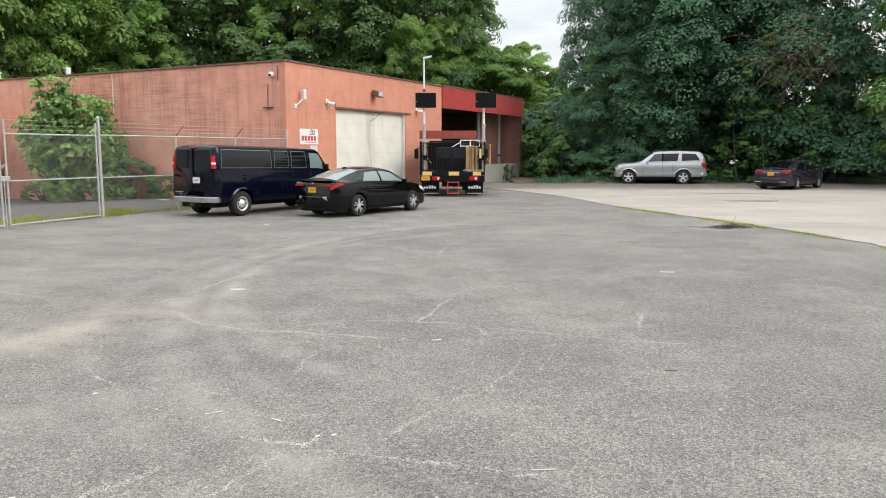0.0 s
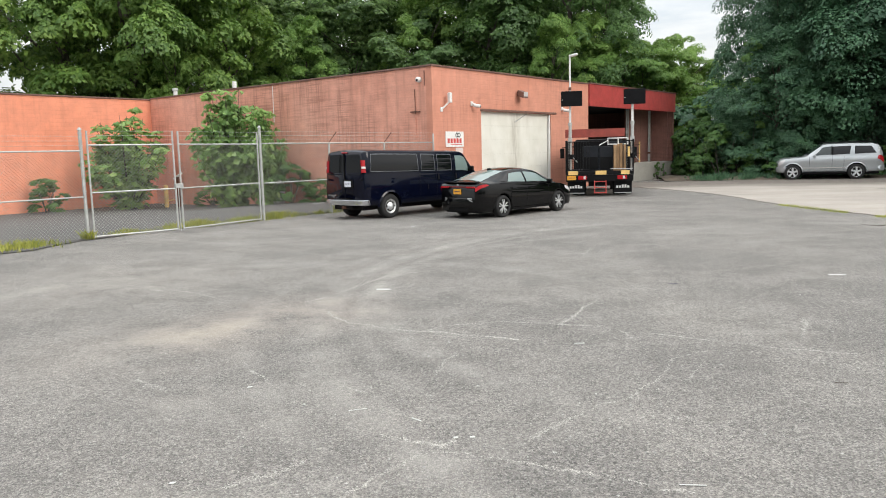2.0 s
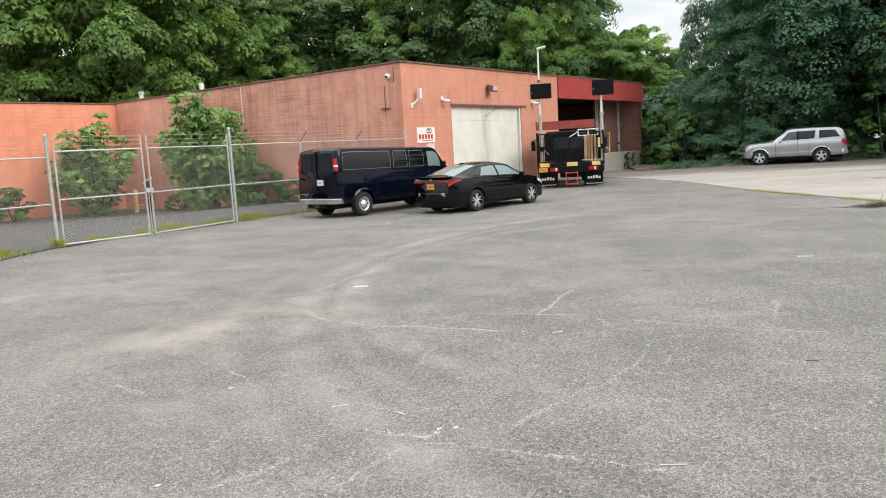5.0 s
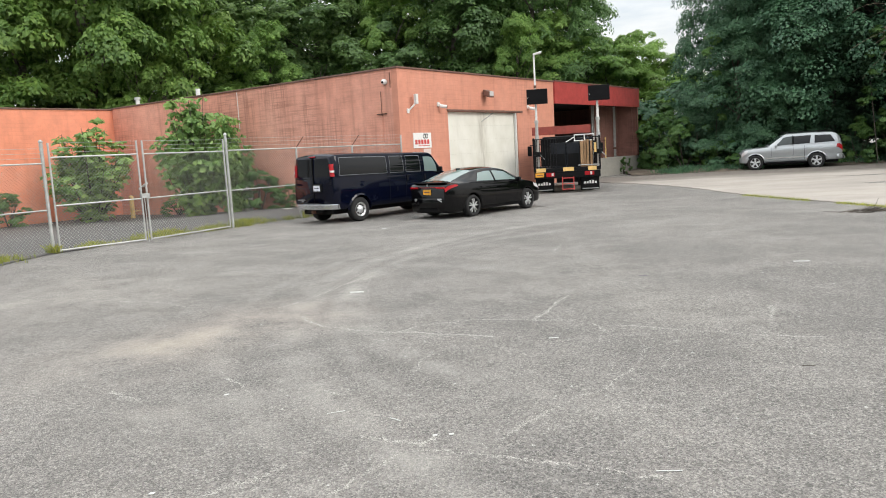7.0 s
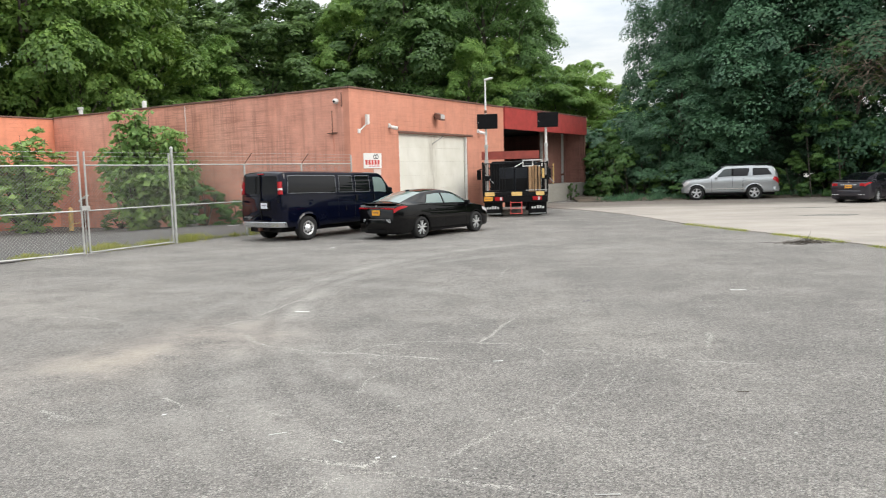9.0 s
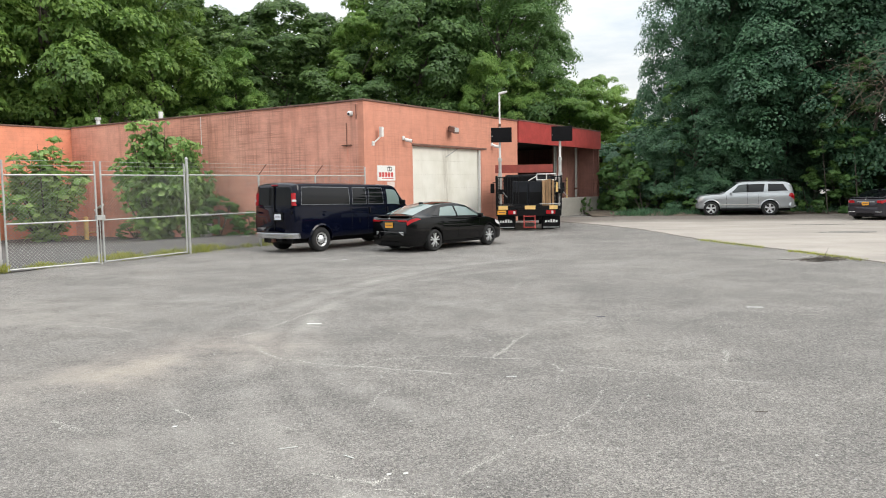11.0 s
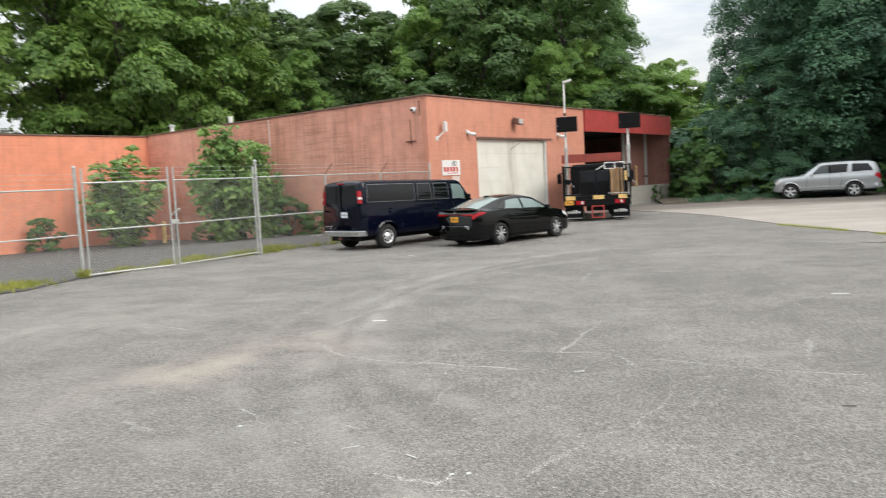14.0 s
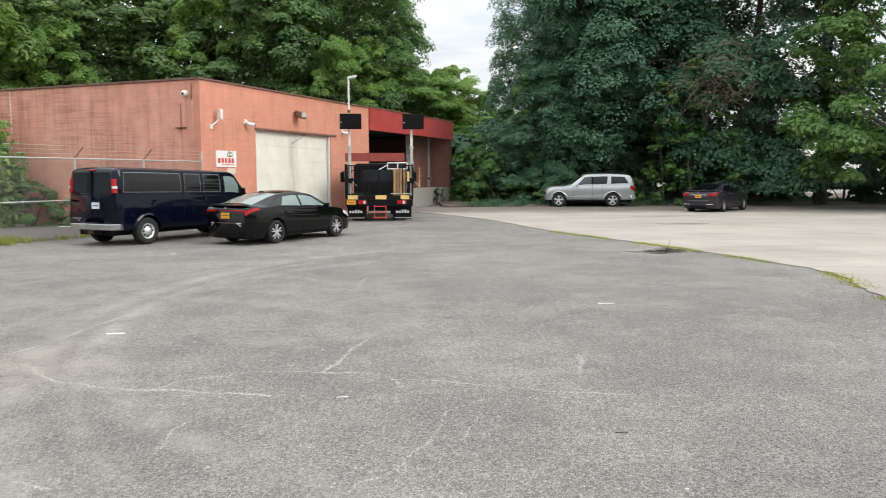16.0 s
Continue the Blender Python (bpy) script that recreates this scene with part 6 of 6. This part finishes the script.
# the rows from y = 54 on are a backdrop added against bright gaps
place(under_b, [(12.4, 49.4, 0, 1.1, 1.0), (9.8, 50.4, 200, 1.0, 1.1), (11.2, 48.2, 90, 0.8, 0.7), (15.4, 49.6, 60, 1.1, 1.1), (18.6, 50.0, 120, 1.1, 1.2), (22.0, 50.8, 200, 1.2, 1.3), (25.4, 51.2, 20, 1.2, 1.2), (29.0, 50.4, 100, 1.2, 1.1), (32.2, 49.2, 10, 1.2, 1.1), (36, 48.4, 60, 1.3, 1.1), (10.2, 52.5, 20, 1.1, 1.2), (41, 47, 200, 1.4, 1.2), (13.5, 54, 10, 1.4, 1.6), (17, 54.5, 50, 1.4, 1.6), (20.5, 55, 90, 1.5, 1.7), (24, 55.5, 140, 1.5, 1.6), (28, 55, 220, 1.5, 1.6), (9.2, 58, 20, 1.8, 1.9), (12.4, 59, 70, 1.8, 2.2), (15.6, 59, 130, 1.8, 2.2)])

ivy = shrub(44, "tall column of ivy hanging from the big trees", LEAF_BUSH, 7.5, 0.8, 200, 28, 0.18, "ivy hanging along the tree line", "ivy", 1)
place(ivy, [(*polar(-11.6, 49.5), 0, 1.0, 1.15), (*polar(-21.8, 48.0), 80, 1.1, 0.9), (*polar(-23.6, 48.5), 160, 1.3, 1.05), (*polar(-25.8, 49.0), 250, 1.0, 0.95)])



def dead_vines(x, y, z, wide, tall, seed):
    """A bleached tangle of dead creeper caught in the crowns: arching strands that hang from a limb."""
    rng = np.random.default_rng(seed)
    t = thing("dead_creeper", Matrix.Translation((x, y, 0)), "bleached tangle of dead creeper hanging in the trees", "dead creeper")
    part("limb", tube((-wide * 0.1, 3.4, -0.05), (wide * 0.12, 0.9, z + tall * 0.4), 0.11, 0.05), M_BARK, t)
    bm = bmesh.new()
    for _ in range(130):
        a = np.array([rng.normal() * wide * 0.30, rng.normal() * 0.8, z + rng.normal() * tall * 0.26])
        d = np.array([rng.normal(), rng.normal() * 0.3, rng.normal() * 0.4])
        d *= rng.uniform(0.5, 1.3) / np.linalg.norm(d)
        p = a
        for k in range(5):
            q = p + d * 0.4
            add_tube(bm, p, q, 0.009, 0.007, 4, False)
            d = d + np.array([rng.normal() * 0.18, rng.normal() * 0.12, -0.22])
            p = q
    tagged(part("tangle", bm, simple("dead_creeper_stem", (0.20, 0.155, 0.115), 0.9, spread=0.3), t), kind="stuff")


dead_vines(*polar(-25.3, 47.6), 7.6, 4.6, 3.2, 71)

vine = shrub(43, "small green vine creeping up the dock concrete", LEAF_BUSH, 1.3, 0.35, 16, 30, 0.12, "vines on the dock", "vine")
place(vine, [(*[round(q, 2) for q in (BUILD @ Vector((21.9, -0.2, 0)))[:2]], 0, 0.7, 0.85), (*[round(q, 2) for q in (BUILD @ Vector((22.9, -0.2, 0)))[:2]], 90, 0.6, 0.9), (*[round(q, 2) for q in (BUILD @ Vector((24.2, -0.6, 0)))[:2]], 40, 1.6, 0.5)])


def broad_weed(seed, label, height, radius, stems, per, size):
    """A tall weed tree: upright stems that carry broad drooping leaves in tiers, thick with leaves below."""
    rng = np.random.default_rng(seed)
    s = thing("broadleaf_weed", Matrix.Translation((0, 0, -200)), label, "plant", "weed trees in the fenced yard")
    bm = bmesh.new()
    pos, nrm = [], []
    for k in range(stems):
        a = rng.uniform(0, 2 * math.pi)
        lean = rng.uniform(0.05, 1.0) * radius
        top = height * (1 - 0.42 * (lean / radius) ** 2.0) * rng.uniform(0.66, 1.0)
        end = np.array([math.cos(a) * lean, math.sin(a) * lean, top])
        mid = end * np.array([0.6, 0.6, 0.5])
        add_tube(bm, (math.cos(a) * 0.1, math.sin(a) * 0.1, -0.1), mid, 0.03, 0.022, 6, False)
        add_tube(bm, mid, end, 0.022, 0.008, 6, False)
        for tier in range(per // 8):
            f = 0.06 + 0.94 * rng.uniform(0, 1) ** 0.75
            c = mid + (end - mid) * (f - 0.5) / 0.5 if f > 0.5 else mid * (f / 0.5)
            for j in range(8):
                ang = rng.uniform(0, 2 * math.pi)
                d = np.array([math.cos(ang), math.sin(ang), rng.uniform(-0.15, 0.25)])
                reach = rng.uniform(0.18, 0.55) * (1.2 - 0.45 * f)
                pos.append(c + d * reach - np.array([0, 0, reach * reach * 0.7]))
                nrm.append(d * 0.45 + np.array([0, 0, 0.9]) + rng.normal(size=3) * 0.28)
    part("stem", bm, M_BARK, s)
    pos, nrm = np.array(pos), np.array(nrm)
    keep = pos[:, 2] > 0.05
    pos, nrm = pos[keep], nrm[keep]
    sz = rng.uniform(0.6, 1.35, len(pos)) * size
    c = new("foliage", leaf_mesh("foliage", leaf_arrays(pos, nrm, sz, rng, 0.85), LEAF_SUMAC))
    c.parent = s
    return s


def yard(u, v):
    p = BUILD @ Vector((u, v, 0))
    return p.x, p.y


place(broad_weed(51, "tall broadleaf weed tree growing against the side wall", 5.6, 2.75, 64, 88, 0.36), [(*yard(-2.2, 10.15), 0, 0.78, 1.02), (*yard(-1.7, 8.4), 140, 0.56, 0.80)])
place(broad_weed(52, "broadleaf weed tree in the corner of the yard", 5.5, 2.2, 44, 72, 0.36), [(*yard(-3.3, 17.2), 0, 1.0, 0.96)])
yard_bush = shrub(53, "low green bush by the fence and wall", LEAF_BUSH, 2.2, 0.9, 143, 42, 0.14, "low bushes in the yard")
place(yard_bush, [(*yard(-0.9, 7.6), 0, 1.0, 0.85), (*yard(-6.5, 19.2), 60, 0.95, 0.95), (*yard(-0.9, 5.6), 120, 0.6, 0.6), (*yard(-0.7, 13.9), 200, 0.9, 0.55), (*yard(-12.9, 19.4), 20, 0.4, 0.4)])


def grass_patch(name, label, spots, seed, blade=0.22, mat=None):
    """Tufts of thin blades; uncountable, so one object."""
    rng = np.random.default_rng(seed)
    verts, faces = [], []
    for x, y, spread, count, h in spots:
        for _ in range(count):
            px, py = x + rng.normal() * spread, y + rng.normal() * spread
            a, lean = rng.uniform(0, 6.28), rng.uniform(0.1, 0.7)
            hh = h * rng.uniform(0.5, 1.2)
            z = ground_z(px, py) - 0.01
            c, s = math.cos(a), math.sin(a)
            w = 0.010
            n = len(verts)
            verts += [(px - s * w, py + c * w, z), (px + s * w, py - c * w, z), (px + c * lean * hh * 0.4 + s * w * 0.7, py + s * lean * hh * 0.4 - c * w * 0.7, z + hh * 0.6), (px + c * lean * hh, py + s * lean * hh, z + hh)]
            faces.append((n, n + 1, n + 2, n + 3))
    ob = array_part(name, verts, faces, mat or M_STRAW)
    return tagged(ob, label, "grass", kind="stuff")


def line_spots(a, b, n, spread, count, h, seed, jitter=0.3):
    rng = random.Random(seed)
    out = []
    for k in range(n):
        t = rng.random()
        out.append((a[0] + (b[0] - a[0]) * t + rng.uniform(-jitter, jitter) * 0.3, a[1] + (b[1] - a[1]) * t + rng.uniform(-jitter, jitter), spread * rng.uniform(0.5, 1.2), int(count * rng.uniform(0.4, 1.3)), h * rng.uniform(0.6, 1.3)))
    return out


g1 = line_spots(yard(-11.3, 0.25), yard(-7.2, 0.35), 26, 0.20, 90, 0.20, 1)
g1 += line_spots(yard(-14.1, 0.1), yard(-11.4, 0.3), 10, 0.16, 60, 0.14, 2)
g1 += [(*yard(-14.15, -0.15), 0.08, 140, 0.24)]
g1 += line_spots(yard(-21, -1.2), yard(-14.8, -0.4), 26, 0.28, 130, 0.17, 3)
g1 += line_spots(yard(-25, -1.6), yard(-18.6, -1.3), 22, 0.30, 160, 0.2, 4)
g1 += line_spots(yard(-7.0, 0.3), yard(-4.0, 0.2), 6, 0.2, 60, 0.2, 5)
grass_patch("fence_weeds", "yellow-green weeds growing along the chain-link fence", g1, 61)
g2 = []
for i, (ex, ey) in enumerate(curve_points(EDGE[3:8], 60)):
    if noise.noise(Vector((ex * 0.8, ey * 0.8, 3))) > -0.08:
        g2.append((ex - 0.02, ey, 0.11, 100, 0.055))
grass_patch("edge_weeds", "thin yellowish weeds along the concrete edge", g2, 62)
g3 = line_spots((6.5, 46.4), (12.5, 46.2), 34, 0.40, 100, 0.36, 7, 1.4) + line_spots((12.5, 46.6), (40, 46.6), 100, 0.5, 100, 0.42, 8, 1.4)
grass_patch("tall_grass", "long dark green grass below the trees", g3, 63, mat=LEAF_DARK)


def dirt_strip():
    rng = random.Random(9)
    verts, faces = [], []
    n = 90
    for k in range(n + 1):
        x = 4.6 + (60 - 4.6) * k / n
        near = 44.0 + rng.uniform(-0.25, 0.25) + (0.8 if x < 9 else 0)
        verts += [(x, near, 0.030), (x, near + 0.5, 0.05 + rng.uniform(0, 0.03)), (x, near + 2.0, 0.12 + rng.uniform(0, 0.08)), (x, 64, 0.25)]
    for k in range(n):
        for j in range(3):
            a = k * 4 + j
            faces.append((a, a + 4, a + 5, a + 1))
    return tagged(array_part("dirt_verge", verts, faces, M_DIRT), "dark earth verge with leaf litter under the trees", "verge", kind="structure")


dirt_strip()

# ---- marks and litter on the asphalt ----
def crack(seed, way, width, crumbs=540, n=60):
    """A ragged, broken line of pale crumbs that have gathered in a crack."""
    rng = random.Random(seed)
    pts = curve_points(way, n)
    length = sum(math.dist(a, b) for a, b in zip(pts, pts[1:]))
    verts, faces = [], []
    for _ in range(int(length * crumbs)):
        f = rng.uniform(0, n - 1.001)
        k = int(f)
        p = pts[k] + (pts[k + 1] - pts[k]) * (f - k)
        q = pts[k + 1] - pts[k]
        q = q / max(1e-6, np.linalg.norm(q))
        lush = 0.50 + 0.9 * noise.noise(Vector((p[0] * 2.1, p[1] * 2.1, seed + 7)))
        if rng.random() > lush + 0.12:
            continue
        j = noise.noise(Vector((p[0] * 3, p[1] * 3, seed))) * 0.045 + noise.noise(Vector((p[0] * 14, p[1] * 14, seed))) * 0.022 + rng.gauss(0, 0.6) * width * max(0.3, lush)
        c = p + np.array([-q[1], q[0]]) * j
        r, a, m = rng.uniform(0.0025, 0.008), rng.uniform(0, 6.28), len(verts)
        for t in range(5):
            rr = r * rng.uniform(0.6, 1.2)
            verts.append((c[0] + math.cos(a + t * 1.257) * rr, c[1] + math.sin(a + t * 1.257) * rr, 0.002 + rng.uniform(0, 0.0015)))
        faces.append((m, m + 1, m + 2, m + 3, m + 4))
    return array_part("crack", verts, faces, M_CRACK, ground)


crack(1, ((-3.67, 9.23), (-3.44, 9.80), (-3.29, 10.55), (-3.10, 11.50)), 0.040, 700)
crack(2, ((-3.15, 8.69), (-2.82, 8.23), (-2.48, 8.00), (-2.03, 7.80), (-1.63, 7.71), (-1.25, 7.60), (-0.94, 7.55), (-0.68, 7.43)), 0.032, 760)
crack(3, ((-1.71, 7.77), (-1.56, 7.99), (-1.20, 8.15), (-0.88, 8.26), (-0.56, 8.22), (-0.24, 8.15), (0.07, 8.12), (0.34, 7.93), (0.45, 7.54)), 0.026, 700)
crack(4, ((-0.27, 8.16), (-0.12, 8.64), (-0.02, 9.09), (0.15, 9.58)), 0.034, 700)
crack(5, ((0.06, 5.47), (0.21, 5.58), (0.38, 5.77), (0.47, 6.04), (0.64, 6.36), (0.75, 6.72), (1.00, 7.08), (1.12, 7.16)), 0.022, 260)
crack(6, ((-1.39, 4.73), (-1.21, 4.64), (-1.04, 4.60), (-0.92, 4.57), (-0.88, 4.71)), 0.030)
crack(7, ((-1.37, 3.81), (-1.29, 3.93), (-1.20, 4.12), (-1.13, 4.29), (-1.06, 4.40)), 0.045)
crack(8, ((-0.41, 4.66), (-0.30, 4.87), (-0.19, 5.08), (-0.05, 5.27), (0.06, 5.47)), 0.022, 300)
crack(9, ((-0.74, 4.45), (-0.53, 4.41), (-0.35, 4.36), (-0.14, 4.31), (-0.01, 4.28), (0.19, 4.20), (0.35, 4.13)), 0.030, 380)
crack(10, ((0.41, 4.08), (0.50, 4.11), (0.59, 4.03)), 0.030)
crack(11, ((-3.93, 5.75), (-3.73, 5.64), (-3.44, 5.54)), 0.050)
crack(12, ((-6.42, 10.03), (-5.96, 10.00), (-5.48, 9.77), (-5.01, 9.44)), 0.050)
crack(13, ((-1.27, 6.21), (-1.28, 6.57), (-1.24, 6.79)), 0.055, 700)
crack(14, ((2.12, 7.82), (2.30, 8.29), (2.40, 8.63)), 0.050)
crack(15, ((-1.80, 4.09), (-1.74, 4.22)), 0.035)
crack(16, ((-1.93, 3.97), (-1.88, 4.03), (-1.84, 4.11)), 0.050)
crack(17, ((0.36, 7.87), (0.82, 7.75), (1.29, 7.53), (1.83, 7.32), (2.35, 7.16), (2.94, 7.05)), 0.016)
crack(18, ((-2.08, 3.78), (-2.01, 3.87), (-1.93, 3.97)), 0.050)
crack(19, ((0.75, 6.11), (0.91, 6.43), (1.05, 6.79)), 0.022, 260)
crack(20, ((-1.75, 5.60), (-2.04, 5.76)), 0.025)
crack(21, ((-1.12, 4.40), (-0.94, 4.45), (-0.74, 4.45)), 0.018)
crack(22, ((-0.03, 13.80), (0.14, 15.01)), 0.050)
crack(23, ((-3.00, 6.12), (-2.79, 5.94), (-2.52, 5.56)), 0.040)
grit_rng = np.random.default_rng(77)


def grit():
    """Loose stones and chips, thicker in a few drifts."""
    verts, faces = [], []
    count = 8200
    for k in range(count):
        y = 1.9 + 20 * grit_rng.uniform(0, 1) ** 2.2
        x = grit_rng.normal() * (0.8 + y * 0.42)
        if x > 7.5:
            continue
        s = grit_rng.uniform(0.003, 0.0075) * (1.9 if grit_rng.uniform() < 0.06 else 1)
        n = len(verts)
        a = grit_rng.uniform(0, 6.28)
        for j in range(4):
            b = a + j * 1.57
            verts.append((x + math.cos(b) * s * grit_rng.uniform(0.7, 1.3), y + math.sin(b) * s * grit_rng.uniform(0.7, 1.3), 0.001))
        verts.append((x, y, s * 0.9))
        faces += [(n + j, n + (j + 1) % 4, n + 4) for j in range(4)]
    return tagged(array_part("loose_grit", verts, faces, M_STONE), "small pale stones scattered over the asphalt", "gravel", kind="stuff")


grit()


def litter(name, x, y, turn, lx, ly, mat, label, category="litter"):
    bm = box(-lx / 2, lx / 2, -ly / 2, ly / 2, 0.001, 0.006, 0.002)
    for v in bm.verts:
        v.co.z += 0.003 * math.sin(v.co.x * 40) + 0.003
    ob = part(name, bm, mat, None)
    ob.matrix_world = vehicle_pose(x, y, turn)
    return tagged(ob, label, category, "litter on the lot")


litter('paper_scrap', -2.84, 10.21, 10, 0.2, 0.07, M_PAPER, 'flat white paper scrap on the asphalt')
litter('paper_scrap', 3.63, 11.64, 5, 0.24, 0.05, M_PAPER, 'white paper strip on the asphalt')
litter('stick', -1.70, 5.19, 25, 0.14, 0.008, M_PAPER, 'pale thin stick on the asphalt')
litter('stick', 0.59, 4.16, 2, 0.15, 0.007, M_PAPER, 'pale drinking-straw-like stick on the asphalt')
litter('pebble', -0.76, 4.74, 0, 0.032, 0.025, M_PAPER, 'white pebble lying on the asphalt')
litter('pebble', -0.87, 4.72, 0, 0.032, 0.025, M_PAPER, 'white pebble lying on the asphalt')
litter('stick', 2.01, 6.23, -10, 0.1, 0.012, M_BARK, 'short dark twig on the asphalt')
litter('stick', -1.21, 5.03, -40, 0.11, 0.01, M_PAPER, 'pale thin stick on the asphalt')
litter('blue_wrapper', 1.22, 10.81, 0, 0.13, 0.015, M_INK, 'small bluish wrapper on the asphalt')
litter('pebble', -2.78, 5.64, 0, 0.04, 0.03, M_PAPER, 'white pebble lying on the asphalt')
litter('pebble', -4.51, 19.59, 0, 0.12, 0.08, M_PAPER, 'crumpled white scrap near the van')
litter('plastic_bag', -10.98, 30.05, 0, 0.45, 0.25, M_PAPER, 'crumpled white plastic bag by the fence')
litter('pebble', -2.43, 3.81, 0, 0.035, 0.025, M_PAPER, 'white pebble lying on the asphalt')
litter('cable_scrap', -0.06, 7.33, 0, 0.1, 0.02, M_PAPER, 'pale plastic scrap on the asphalt')
# pile of dead weeds beside the concrete edge, and loose branches
def brush_pile(x, y, seed, spread, count, label):
    rng = np.random.default_rng(seed)
    p = thing("brush_pile", Matrix.Translation((x, y, 0.0)), label, "brush pile")
    bm = bmesh.new()
    for _ in range(count):
        a, r = rng.uniform(0, 6.28), abs(rng.normal()) * spread * 0.5
        c = Vector((math.cos(a) * r * 1.5, math.sin(a) * r * 0.6, rng.uniform(0.01, 0.10) * max(0.1, 1 - r / spread)))
        d = Vector((rng.normal(), rng.normal(), rng.normal() * 0.08)).normalized() * rng.uniform(0.1, 0.35)
        d.z = abs(d.z)
        add_tube(bm, c, c + d, 0.008, 0.003, 4, False)
    tagged(part("twig_heap", bm, M_BARK, p), kind="stuff")


brush_pile(7.4, 18.6, 3, 0.5, 140, "flat heap of dead dark weeds on the asphalt edge")
brush_pile(*yard(-13.4, 19.0), 4, 0.6, 90, "heap of dead branches against the wing wall")
brush_pile(5.0, 46.3, 5, 1.0, 120, "dry twigs and debris beside the loading dock")

post = thing("bollard", Matrix.Translation((*yard(-1.85, 16.2), ground_z(*yard(-1.85, 16.2)))), "faded yellow guard post in the yard", "bollard")
part("post", tube((0, 0, -0.05), (0, 0, 1.12), 0.11, n=16), M_YELLOW, post)
part("cap", tube((0, 0, 1.12), (0, 0, 1.17), 0.11, 0.05, n=16), M_YELLOW, post)
part("rail", tube((-0.1, 0.9, 0.35), (0, 0, 0.35), 0.03), M_YELLOW, post)
hyd = thing("standpipe", Matrix.Translation((*yard(-1.3, 15.9), ground_z(*yard(-1.3, 15.9)))), "dark red standpipe with pale valves near the wall", "standpipe")
part("riser", tube((0, 0, -0.05), (0, 0, 1.55), 0.09, n=14), M_RUST, hyd)
part("valve", tube((-0.25, 0.05, 1.45), (0.25, -0.05, 1.75), 0.06, n=10), M_WHITE, hyd)
ebox = thing("utility_box", BUILD @ Matrix.Translation((-1.0, 8.5, -0.2)) @ Matrix.Rotation(radians(20), 4, "Z"), "pale dented utility box behind the fence", "utility box")
part("cabinet", box(-0.3, 0.3, -0.25, 0.25, 0, 1.15, 0.03), M_WHITE, ebox)
part("lid", box(-0.34, 0.34, -0.29, 0.29, 1.152, 1.22, 0.02), M_GALV, ebox)
for x, y, tn, sx, sy in ((12.1, 28.4, 15, 2.6, 1.0), (13.4, 33.6, 5, 3.2, 0.5)):
    rr = random.Random(int(x * 10))
    vs = [(x + math.cos(a * 0.314) * sx * 0.5 * rr.uniform(0.7, 1.1), y + math.sin(a * 0.314) * sy * 0.5 * rr.uniform(0.7, 1.1), 0.032) for a in range(20)]
    tagged(array_part("asphalt_patch", vs, [tuple(range(20))], M_ASPHALT), "dark patched hollow in the concrete", "patch", kind="structure")
